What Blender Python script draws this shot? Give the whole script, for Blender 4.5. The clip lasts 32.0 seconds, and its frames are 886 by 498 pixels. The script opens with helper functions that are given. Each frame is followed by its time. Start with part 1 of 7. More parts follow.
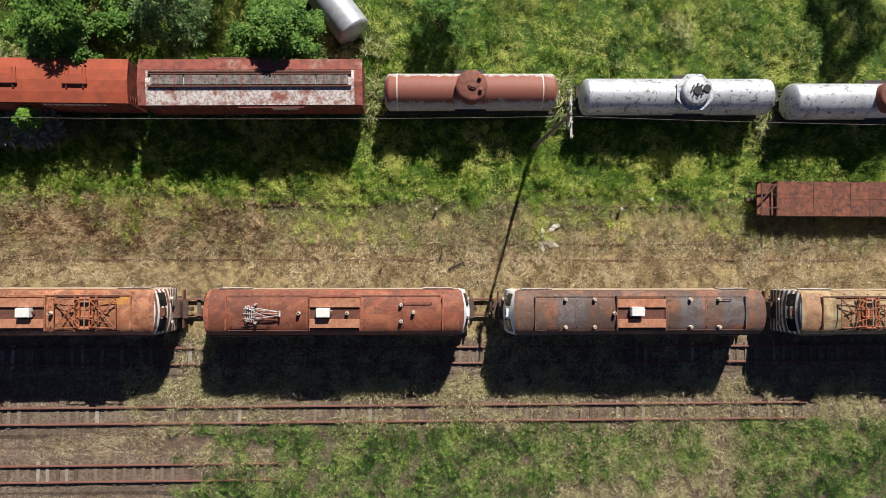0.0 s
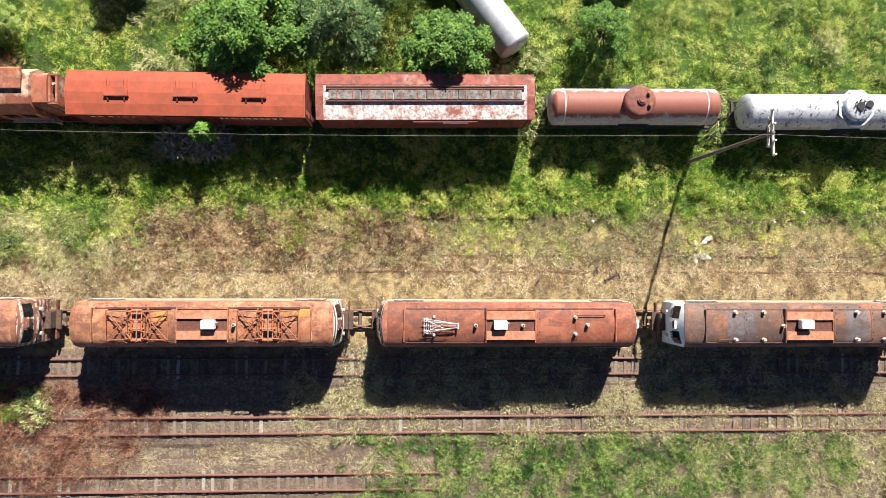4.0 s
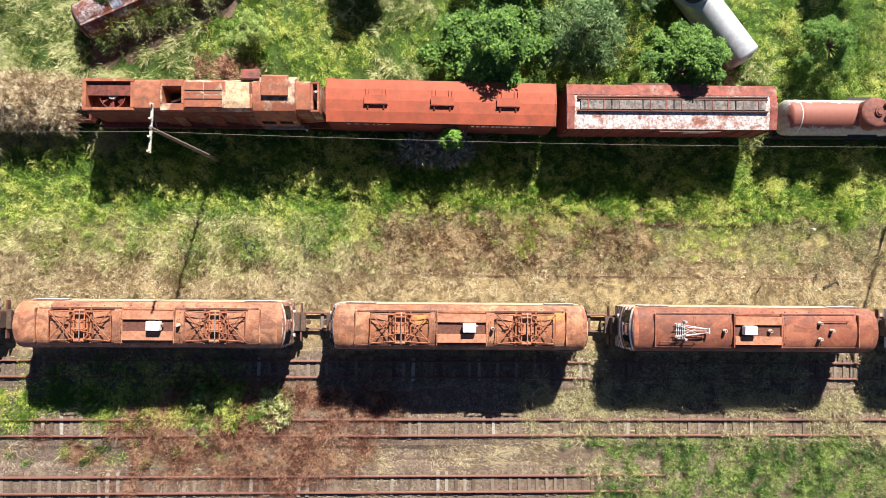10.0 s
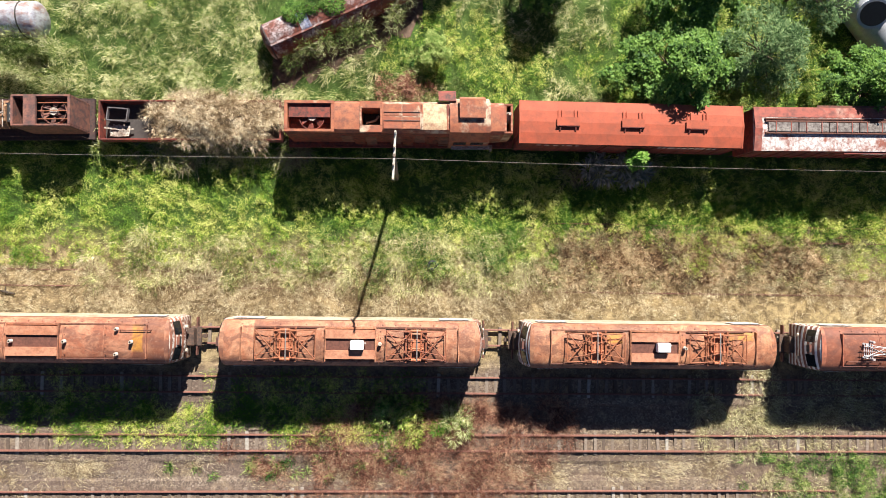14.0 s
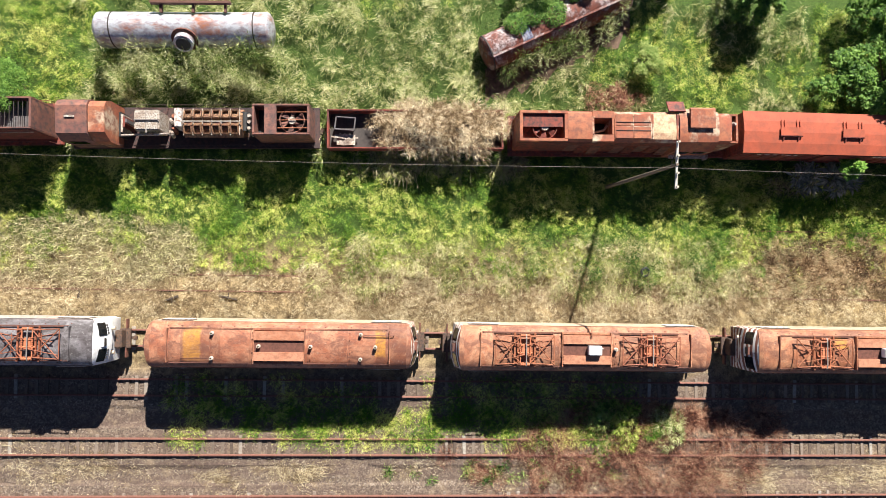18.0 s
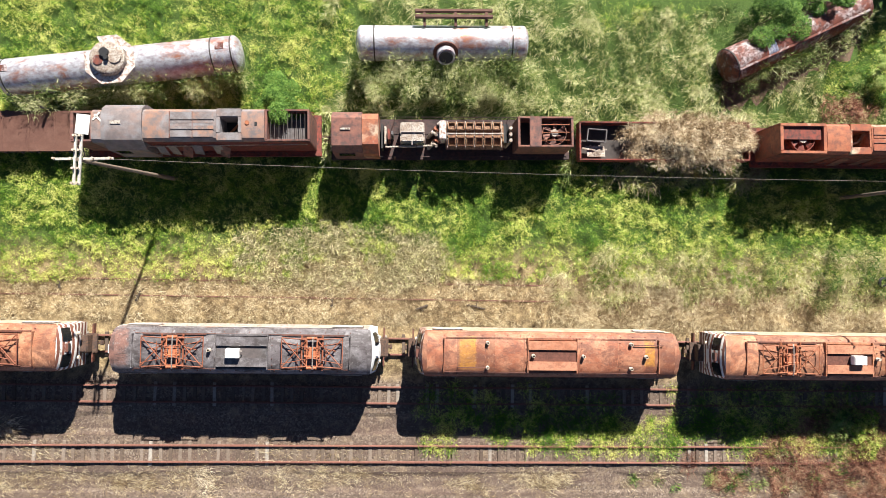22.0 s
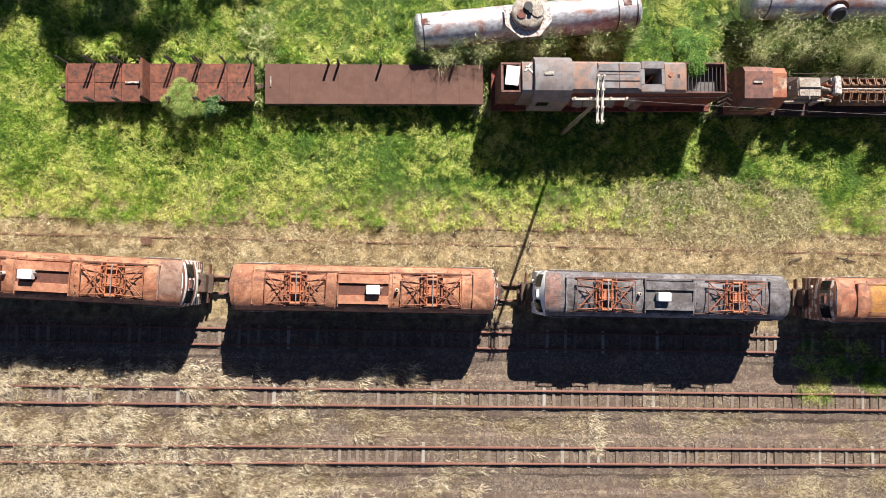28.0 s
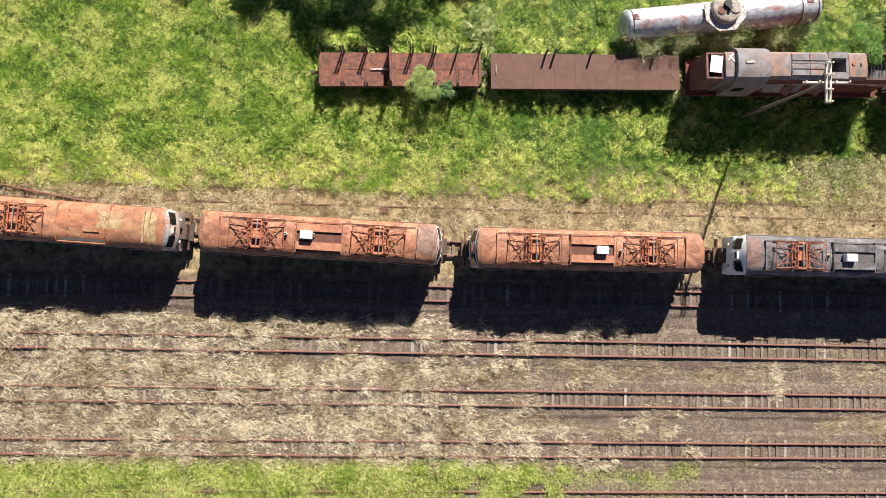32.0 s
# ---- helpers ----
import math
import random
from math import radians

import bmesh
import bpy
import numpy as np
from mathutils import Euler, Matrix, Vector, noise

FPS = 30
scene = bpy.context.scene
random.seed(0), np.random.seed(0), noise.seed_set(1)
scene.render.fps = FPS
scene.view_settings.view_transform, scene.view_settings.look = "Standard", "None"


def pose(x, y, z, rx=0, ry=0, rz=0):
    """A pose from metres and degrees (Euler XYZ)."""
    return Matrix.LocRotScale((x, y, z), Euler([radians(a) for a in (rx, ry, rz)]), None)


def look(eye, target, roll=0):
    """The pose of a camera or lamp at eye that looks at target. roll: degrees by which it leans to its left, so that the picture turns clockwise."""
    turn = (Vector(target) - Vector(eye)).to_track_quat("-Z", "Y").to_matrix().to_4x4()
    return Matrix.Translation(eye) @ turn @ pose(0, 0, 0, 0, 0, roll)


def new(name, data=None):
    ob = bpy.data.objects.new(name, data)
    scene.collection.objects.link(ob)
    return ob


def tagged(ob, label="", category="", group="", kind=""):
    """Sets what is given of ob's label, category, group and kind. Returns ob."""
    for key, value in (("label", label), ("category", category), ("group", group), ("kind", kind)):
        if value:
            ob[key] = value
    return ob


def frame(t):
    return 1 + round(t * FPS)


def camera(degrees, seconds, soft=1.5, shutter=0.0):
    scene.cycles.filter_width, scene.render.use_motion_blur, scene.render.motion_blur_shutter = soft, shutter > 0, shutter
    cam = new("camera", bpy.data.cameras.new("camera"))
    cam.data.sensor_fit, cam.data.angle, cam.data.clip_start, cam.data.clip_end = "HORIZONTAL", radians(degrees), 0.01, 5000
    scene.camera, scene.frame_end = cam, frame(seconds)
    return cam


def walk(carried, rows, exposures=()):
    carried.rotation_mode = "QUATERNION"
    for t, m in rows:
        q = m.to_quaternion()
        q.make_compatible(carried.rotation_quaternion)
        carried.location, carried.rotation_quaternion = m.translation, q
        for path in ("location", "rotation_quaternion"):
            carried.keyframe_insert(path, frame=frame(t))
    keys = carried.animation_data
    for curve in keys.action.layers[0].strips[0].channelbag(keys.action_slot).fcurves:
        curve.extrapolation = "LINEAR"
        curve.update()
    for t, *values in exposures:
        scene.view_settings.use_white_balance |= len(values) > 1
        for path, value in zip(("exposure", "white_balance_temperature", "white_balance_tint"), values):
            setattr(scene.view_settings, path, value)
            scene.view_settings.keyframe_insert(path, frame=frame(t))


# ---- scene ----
cam = camera(72.0, 32.0, soft=0.5)
# seconds, then the place in metres and the turn in degrees
PATH = [
    (0, -0.769, -0.632, 41.436, 1.401, -2.259, 0.051),
    (0.5, -2.084, -0.555, 41.435, 1.416, -2.248, 0.049),
    (1, -3.436, -0.436, 41.432, 1.423, -2.268, 0.038),
    (1.5, -4.813, -0.301, 41.435, 1.434, -2.303, 0.035),
    (2, -6.196, -0.170, 41.447, 1.451, -2.332, 0.048),
    (2.5, -7.572, -0.053, 41.464, 1.468, -2.347, 0.076),
    (3, -8.934, 0.049, 41.479, 1.466, -2.366, 0.114),
    (3.5, -10.282, 0.116, 41.495, 1.455, -2.396, 0.156),
    (5.5, -15.504, -0.128, 41.641, 1.556, -2.527, 0.373),
    (6, -16.843, -0.193, 41.649, 1.599, -2.563, 0.403),
    (6.5, -18.188, -0.230, 41.648, 1.624, -2.599, 0.427),
    (7, -19.507, -0.215, 41.659, 1.626, -2.605, 0.450),
    (7.5, -20.792, -0.182, 41.687, 1.645, -2.578, 0.474),
    (8, -22.058, -0.165, 41.722, 1.710, -2.535, 0.499),
    (8.5, -23.329, -0.164, 41.749, 1.811, -2.506, 0.528),
    (9, -24.626, -0.148, 41.753, 1.895, -2.510, 0.560),
    (9.5, -25.960, -0.088, 41.736, 1.921, -2.537, 0.593),
    (10, -27.336, 0.026, 41.715, 1.882, -2.564, 0.624),
    (10.5, -28.757, 0.181, 41.704, 1.808, -2.582, 0.651),
    (11, -30.226, 0.359, 41.706, 1.740, -2.596, 0.675),
    (11.5, -31.735, 0.543, 41.711, 1.700, -2.613, 0.697),
    (12, -33.263, 0.733, 41.712, 1.677, -2.622, 0.721),
    (12.5, -34.784, 0.932, 41.713, 1.640, -2.603, 0.755),
    (13, -36.295, 1.126, 41.720, 1.584, -2.561, 0.796),
    (13.5, -37.825, 1.276, 41.734, 1.535, -2.535, 0.833),
    (14, -39.425, 1.346, 41.748, 1.531, -2.565, 0.852),
    (14.5, -41.105, 1.366, 41.758, 1.562, -2.624, 0.863),
    (16.5, -48.438, 1.295, 41.802, 1.764, -2.902, 0.903),
    (17, -50.363, 1.259, 41.791, 1.868, -2.947, 0.907),
    (17.5, -52.309, 1.201, 41.767, 2.004, -2.967, 0.908),
    (18, -54.240, 1.130, 41.723, 2.146, -2.925, 0.911),
    (18.5, -56.168, 1.068, 41.664, 2.266, -2.834, 0.916),
    (19, -58.134, 1.041, 41.599, 2.336, -2.755, 0.923),
    (19.5, -60.173, 1.075, 41.542, 2.332, -2.751, 0.931),
    (20, -62.280, 1.167, 41.504, 2.266, -2.832, 0.944),
    (20.5, -64.413, 1.278, 41.483, 2.194, -2.934, 0.960),
    (21, -66.542, 1.370, 41.469, 2.161, -2.980, 0.976),
    (21.5, -68.683, 1.432, 41.457, 2.173, -2.959, 0.989),
    (22, -70.876, 1.456, 41.450, 2.219, -2.911, 1.000),
    (22.5, -73.144, 1.434, 41.448, 2.287, -2.872, 1.009),
    (23, -75.491, 1.382, 41.452, 2.350, -2.859, 1.018),
    (23.5, -77.904, 1.323, 41.463, 2.382, -2.878, 1.034),
    (24, -80.346, 1.249, 41.480, 2.379, -2.919, 1.058),
    (24.5, -82.768, 1.113, 41.496, 2.360, -2.968, 1.087),
    (25, -85.129, 0.860, 41.499, 2.350, -3.018, 1.119),
    (25.5, -87.406, 0.454, 41.475, 2.362, -3.074, 1.147),
    (26, -89.577, -0.071, 41.425, 2.380, -3.130, 1.170),
    (26.5, -91.633, -0.616, 41.372, 2.379, -3.170, 1.187),
    (28.5, -98.734, -2.870, 41.115, 2.242, -3.155, 1.210),
    (29, -100.531, -3.248, 41.247, 2.222, -3.161, 1.226),
    (29.5, -102.332, -3.566, 41.465, 2.208, -3.163, 1.247),
    (30, -104.178, -3.884, 41.849, 2.202, -3.172, 1.274),
    (30.5, -106.093, -4.221, 42.441, 2.197, -3.197, 1.303),
    (31, -108.089, -4.567, 43.253, 2.185, -3.234, 1.326),
    (31.5, -110.184, -4.916, 44.283, 2.184, -3.284, 1.335),
    (32, -112.399, -5.276, 45.508, 2.242, -3.344, 1.326),
]
EXPOSURES = [(0.0, 0.37), (1.0, 0.91), (2.0, 1.11), (3.0, 1.15), (17.0, 1.19), (22.0, 1.19), (26.0, 1.09), (29.0, 1.01), (32.0, 1.01)]
walk(cam, [(row[0], pose(*row[1:])) for row in PATH], EXPOSURES)


# ---- light ----
SUN = Vector((1.42, 4.89, 3.9)).normalized()          # towards the sun
world = bpy.data.worlds.new("sky")
scene.world = world
world.use_nodes = True
wn = world.node_tree.nodes
sky = wn.new("ShaderNodeTexSky")
sky.sky_type, sky.sun_disc = "NISHITA", False
sky.air_density, sky.dust_density, sky.ozone_density, sky.altitude = 0.33, 0.12, 1.0, 2200
sky.sun_elevation = math.asin(SUN.z)
sky.sun_rotation = math.atan2(SUN.x, SUN.y)
world.node_tree.links.new(sky.outputs[0], wn["Background"].inputs[0])
wn["Background"].inputs[1].default_value = 0.07
sun = new("sun", bpy.data.lights.new("sun", "SUN"))
sun.data.energy, sun.data.angle, sun.data.color = 5.0, radians(0.5), (1.0, 0.95, 0.86)
sun.matrix_world = look(SUN * 60, (0, 0, 0))

# ---- materials ----


def nodes_of(name, rough=0.8, metal=0.0):
    m = bpy.data.materials.new(name)
    m.use_nodes = True
    nt = m.node_tree
    b = nt.nodes["Principled BSDF"]
    b.inputs["Roughness"].default_value, b.inputs["Metallic"].default_value = rough, metal
    return m, nt, b


def coords(nt, scale=1.0, space="Object", shift=True):
    """Object coordinates, moved by a chance amount for each object, so that no two pieces are alike."""
    tc = nt.nodes.new("ShaderNodeTexCoord")
    mp = nt.nodes.new("ShaderNodeMapping")
    nt.links.new(tc.outputs[space], mp.inputs[0])
    mp.inputs["Scale"].default_value = scale if isinstance(scale, tuple) else (scale,) * 3
    if shift:
        oi = nt.nodes.new("ShaderNodeObjectInfo")
        mul = nt.nodes.new("ShaderNodeVectorMath")
        mul.operation = "SCALE"
        mul.inputs[0].default_value = (37.0, 19.0, 11.0)
        nt.links.new(oi.outputs["Random"], mul.inputs["Scale"])
        nt.links.new(mul.outputs[0], mp.inputs["Location"])
    return mp.outputs[0]


def noise_tex(nt, vec, scale, detail=6.0, rough=0.6, distort=0.0):
    n = nt.nodes.new("ShaderNodeTexNoise")
    n.inputs["Scale"].default_value, n.inputs["Detail"].default_value = scale, detail
    n.inputs["Roughness"].default_value, n.inputs["Distortion"].default_value = rough, distort
    nt.links.new(vec, n.inputs["Vector"])
    return n.outputs[0]


def ramp(nt, fac, stops):
    r = nt.nodes.new("ShaderNodeValToRGB")
    e = r.color_ramp.elements
    while len(e) < len(stops):
        e.new(0.5)
    for el, (p, c) in zip(e, stops):
        el.position = p
        el.color = (*c, 1) if len(c) == 3 else c
    nt.links.new(fac, r.inputs[0])
    return r.outputs[0]


def mix(nt, fac, a, b, mode="MIX"):
    m = nt.nodes.new("ShaderNodeMix")
    m.data_type, m.blend_type = "RGBA", mode
    for sock, val in ((m.inputs["Factor"], fac), (m.inputs["A"], a), (m.inputs["B"], b)):
        if isinstance(val, (int, float)):
            sock.default_value = val
        elif isinstance(val, tuple):
            sock.default_value = (*val, 1)
        else:
            nt.links.new(val, sock)
    return m.outputs["Result"]


def grey(v):
    return (v, v, v)


def bump(nt, b, height, strength=0.4, dist=0.02):
    n = nt.nodes.new("ShaderNodeBump")
    n.inputs["Strength"].default_value, n.inputs["Distance"].default_value = strength, dist
    nt.links.new(height, n.inputs["Height"])
    nt.links.new(n.outputs[0], b.inputs["Normal"])


def worn(name, paint, rust, dark, amount=0.5, scale=0.7, rough=0.75, streak=1.0, third=None, third_at=0.62, grime=1.0):
    """Weathered paint over rust: large patches, small flakes, dark grime."""
    m, nt, b = nodes_of(name, rough)
    v = coords(nt, (1, 1 / streak, 1))
    big = noise_tex(nt, v, scale, 8, 0.68, 0.3)
    lo, hi = max(0.02, amount - 0.07), min(0.98, amount + 0.07)
    col = mix(nt, ramp(nt, big, [(lo, grey(0)), (hi, grey(1))]), rust, paint)
    if third:
        big2 = noise_tex(nt, v, scale * 0.55, 5, 0.6, 0.2)
        col = mix(nt, ramp(nt, big2, [(third_at, grey(0)), (third_at + 0.06, grey(1))]), col, third)
    mid = noise_tex(nt, v, scale * 4.5, 8, 0.7)
    col = mix(nt, ramp(nt, mid, [(0.38, grey(grime)), (0.56, grey(0))]), col, dark)
    fine = noise_tex(nt, v, 22, 4, 0.6)
    col = mix(nt, 0.75, col, ramp(nt, fine, [(0.25, grey(0.72)), (0.7, grey(1.12))]), "MULTIPLY")
    nt.links.new(col, b.inputs["Base Color"])
    bump(nt, b, fine, 0.35, 0.01)
    return m


def plain(name, color, rough=0.6, metal=0.0, vary=0.25, scale=6.0, strength=0.2):
    m, nt, b = nodes_of(name, rough, metal)
    v = coords(nt)
    n = noise_tex(nt, v, scale, 6, 0.65)
    c = tuple(color)
    col = mix(nt, ramp(nt, n, [(0.3, grey(0)), (0.7, grey(1))]), tuple(x * (1 - vary) for x in c), tuple(min(1, x * (1 + vary)) for x in c))
    nt.links.new(col, b.inputs["Base Color"])
    bump(nt, b, noise_tex(nt, v, scale * 5, 4), strength, 0.008)
    return m


def roof_paint(name, a, c, stain, flake, amount=0.5, panel=0.35, patches=(), patch_col=(0.6, 0.27, 0.035), rough=0.7):
    """Locomotive roof: two tones of rust or paint, dark stains, pale flakes, tones that change from sheet to sheet, patches (x, y, half length, half width)."""
    m, nt, b = nodes_of(name, rough)
    v = coords(nt)
    n1 = noise_tex(nt, v, 0.75, 9, 0.72, 0.6)
    col = mix(nt, ramp(nt, n1, [(amount - 0.06, grey(0)), (amount + 0.06, grey(1))]), a, c)
    tc = nt.nodes.new("ShaderNodeTexCoord")
    sp = nt.nodes.new("ShaderNodeSeparateXYZ")
    nt.links.new(tc.outputs["Object"], sp.inputs[0])
    fl = nt.nodes.new("ShaderNodeMath")
    fl.operation = "MULTIPLY_ADD"
    fl.inputs[1].default_value, fl.inputs[2].default_value = 1 / 2.35, 0.5
    nt.links.new(sp.outputs[0], fl.inputs[0])
    fo = nt.nodes.new("ShaderNodeMath")
    fo.operation = "FLOOR"
    nt.links.new(fl.outputs[0], fo.inputs[0])
    oi = nt.nodes.new("ShaderNodeObjectInfo")
    ad = nt.nodes.new("ShaderNodeMath")
    ad.operation = "MULTIPLY_ADD"
    ad.inputs[1].default_value = 91.7
    nt.links.new(oi.outputs["Random"], ad.inputs[0])
    nt.links.new(fo.outputs[0], ad.inputs[2])
    wn_ = nt.nodes.new("ShaderNodeTexWhiteNoise")
    wn_.noise_dimensions = "1D"
    nt.links.new(ad.outputs[0], wn_.inputs["W"])
    col = mix(nt, 1.0, col, ramp(nt, wn_.outputs["Value"], [(0.0, grey(1 - panel)), (1.0, grey(1 + panel * 0.5))]), "MULTIPLY")
    for x, y, rx, ry in patches:
        cmb = nt.nodes.new("ShaderNodeMapping")
        cmb.vector_type = "TEXTURE"
        cmb.inputs["Location"].default_value, cmb.inputs["Scale"].default_value = (x, y, 4.2), (rx, ry, 9.0)
        nt.links.new(tc.outputs["Object"], cmb.inputs[0])
        ab = nt.nodes.new("ShaderNodeVectorMath")
        ab.operation = "ABSOLUTE"
        nt.links.new(cmb.outputs[0], ab.inputs[0])
        sx = nt.nodes.new("ShaderNodeSeparateXYZ")
        nt.links.new(ab.outputs[0], sx.inputs[0])
        ln = nt.nodes.new("ShaderNodeMath")
        ln.operation = "MAXIMUM"
        nt.links.new(sx.outputs[0], ln.inputs[0])
        nt.links.new(sx.outputs[1], ln.inputs[1])
        wob = nt.nodes.new("ShaderNodeMath")
        wob.operation = "MULTIPLY_ADD"
        wob.inputs[1].default_value = 0.55
        nt.links.new(noise_tex(nt, v, 2.5, 6, 0.7), wob.inputs[0])
        nt.links.new(ln.outputs[0], wob.inputs[2])
        col = mix(nt, ramp(nt, wob.outputs[0], [(0.80, grey(0.75)), (1.02, grey(0))]), col, patch_col)
    vs = coords(nt, (0.9, 1.5, 1))
    n2 = noise_tex(nt, vs, 0.9, 9, 0.7, 0.8)
    col = mix(nt, ramp(nt, n2, [(0.40, grey(0.8)), (0.56, grey(0))]), col, stain)
    n3 = noise_tex(nt, v, 5.5, 9, 0.8)
    col = mix(nt, ramp(nt, n3, [(0.56, grey(0)), (0.66, grey(0.6))]), col, flake)
    n5 = noise_tex(nt, v, 8.5, 6, 0.75, 0.8)
    col = mix(nt, ramp(nt, n5, [(0.36, grey(0.8)), (0.43, grey(0))]), col, tuple(q * 0.8 for q in stain))
    n4 = noise_tex(nt, v, 19, 5, 0.7)
    col = mix(nt, 0.85, col, ramp(nt, n4, [(0.28, grey(0.62)), (0.7, grey(1.22))]), "MULTIPLY")
    nt.links.new(col, b.inputs["Base Color"])
    bump(nt, b, n4, 0.4, 0.012)
    return m


M = {}
M["rust_brown"] = worn("rust_brown", (0.20, 0.075, 0.05), (0.15, 0.06, 0.045), (0.08, 0.04, 0.033), 0.5, 0.5)
M["grey_roof"] = worn("grey_roof", (0.17, 0.165, 0.175), (0.12, 0.10, 0.10), (0.08, 0.07, 0.07), 0.5, 0.5)
M["white_paint"] = worn("white_paint", (0.72, 0.70, 0.68), (0.55, 0.50, 0.46), (0.24, 0.12, 0.08), 0.45, 1.2)
M["box_red"] = worn("box_red", (0.46, 0.093, 0.044), (0.39, 0.08, 0.037), (0.27, 0.068, 0.036), 0.5, 0.35, grime=0.7)
M["silver"] = worn("silver", (0.66, 0.67, 0.70), (0.58, 0.58, 0.60), (0.35, 0.25, 0.22), 0.5, 0.6, 0.45)
M["rail"] = plain("rail", (0.23, 0.105, 0.08), 0.65, 0.2)
m, nt, b = nodes_of("tie", 0.92)
v = coords(nt)
oi = nt.nodes.new("ShaderNodeObjectInfo")
tone = ramp(nt, oi.outputs["Random"], [(0.0, (0.12, 0.085, 0.065)), (0.55, (0.21, 0.16, 0.125)), (0.88, (0.27, 0.215, 0.175)), (1.0, (0.42, 0.385, 0.34))])
nt.links.new(mix(nt, 0.8, tone, ramp(nt, noise_tex(nt, v, 7, 6, 0.7), [(0.3, grey(0.55)), (0.7, grey(1.2))]), "MULTIPLY"), b.inputs["Base Color"])
bump(nt, b, noise_tex(nt, v, 30), 0.4, 0.01)
M["tie"] = m
M["white_box"] = plain("white_box", (0.78, 0.77, 0.74), 0.5, 0, 0.08)
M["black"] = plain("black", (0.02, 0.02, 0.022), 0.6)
M["dark_steel"] = plain("dark_steel", (0.055, 0.045, 0.042), 0.75)
M["insulator"] = plain("insulator", (0.56, 0.46, 0.37), 0.45)
M["wood"] = plain("wood", (0.17, 0.13, 0.10), 0.9, 0, 0.35, 7)

m, nt, b = nodes_of("glass", 0.08)
b.inputs["Base Color"].default_value = (0.012, 0.014, 0.016, 1)
M["glass"] = m


# ---- building tools ----
def box(bm, x0, x1, y0, y1, z0, z1, bevel=0.0):
    r = bmesh.ops.create_cube(bm, size=1.0, matrix=Matrix.Translation(((x0 + x1) / 2, (y0 + y1) / 2, (z0 + z1) / 2)) @ Matrix.Diagonal((x1 - x0, y1 - y0, z1 - z0, 1)))
    if bevel:
        vs = r["verts"]
        es = list({e for v in vs for e in v.link_edges})
        bmesh.ops.bevel(bm, geom=es, offset=bevel, segments=2, affect="EDGES")
    return bm


def tube(bm, p0, p1, r, seg=8, r2=None):
    p0, p1 = Vector(p0), Vector(p1)
    d = p1 - p0
    m = Matrix.Translation((p0 + p1) / 2) @ d.to_track_quat("Z", "Y").to_matrix().to_4x4()
    bmesh.ops.create_cone(bm, cap_ends=True, segments=seg, radius1=r, radius2=r if r2 is None else r2, depth=d.length, matrix=m)
    return bm


def bar(bm, p0, p1, w, h):
    """A flat bar from p0 to p1."""
    p0, p1 = Vector(p0), Vector(p1)
    d = p1 - p0
    m = Matrix.Translation((p0 + p1) / 2) @ d.to_track_quat("X", "Z").to_matrix().to_4x4() @ Matrix.Diagonal((d.length, w, h, 1))
    bmesh.ops.create_cube(bm, size=1.0, matrix=m)
    return bm


def loft(bm, rings, closed=False, caps=True):
    """A skin over rings of points with equal counts."""
    vs = [[bm.verts.new(p) for p in ring] for ring in rings]
    n = len(vs[0])
    for a, c in zip(vs, vs[1:]):
        for i in range(n if closed else n - 1):
            j = (i + 1) % n
            bm.faces.new((a[i], a[j], c[j], c[i]))
    if caps:
        bm.faces.new(vs[0][::-1])
        bm.faces.new(vs[-1])
    bmesh.ops.recalc_face_normals(bm, faces=bm.faces[:])
    return bm


def extrude(bm, outline, x0, x1):
    """A closed (y, z) outline drawn out along x."""
    return loft(bm, [[(x, y, z) for y, z in outline] for x in (x0, x1)], closed=True)


def smooth(bm, angle=35):
    for f in bm.faces:
        f.smooth = True
    for e in bm.edges:
        if len(e.link_faces) == 2 and e.calc_face_angle(0) > radians(angle):
            e.smooth = False
    return bm


def part(name, bm, material, parent=None, label=""):
    me = bpy.data.meshes.new(name)
    bm.to_mesh(me)
    bm.free()
    me.materials.append(M[material] if isinstance(material, str) else material)
    ob = new(name, me)
    if parent:
        ob.parent = parent
    if label:
        tagged(ob, label)
    return ob


def thing(name, label, category, m, group="", kind=""):
    ob = new(name)
    ob.empty_display_size = 0.3
    ob.matrix_world = m
    return tagged(ob, label, category, group, kind)


def B():
    return bmesh.new()


RAIL_TOP = 0.30

# ---- ground and tracks ----
def ground_height(x, y):
    """Gentle swells of the ground; flat along the tracks."""
    return 0.05 * np.sin(x * 0.31 + 1.3) * np.sin(y * 0.45) + 0.03 * np.sin(x * 0.9 + y * 0.7)


m, nt, b = nodes_of("soil", 0.95)
geo = nt.nodes.new("ShaderNodeNewGeometry")
v = geo.outputs["Position"]
sep = nt.nodes.new("ShaderNodeSeparateXYZ")
nt.links.new(v, sep.inputs[0])
big = noise_tex(nt, v, 0.16, 6, 0.6, 0.4)
mid = noise_tex(nt, v, 1.3, 8, 0.7, 0.2)
fine = noise_tex(nt, v, 13, 8, 0.8)
grit = noise_tex(nt, v, 45, 4, 0.7)
mp = nt.nodes.new("ShaderNodeMapping")
mp.inputs["Scale"].default_value = (0.08, 1.6, 1)
nt.links.new(v, mp.inputs[0])
lanes = noise_tex(nt, mp.outputs[0], 1.0, 7, 0.7, 0.3)
soil = mix(nt, ramp(nt, mid, [(0.40, grey(0)), (0.60, grey(1))]), (0.17, 0.125, 0.075), (0.52, 0.42, 0.265))
soil = mix(nt, 1.0, soil, (0.92, 0.88, 0.80), "MULTIPLY")
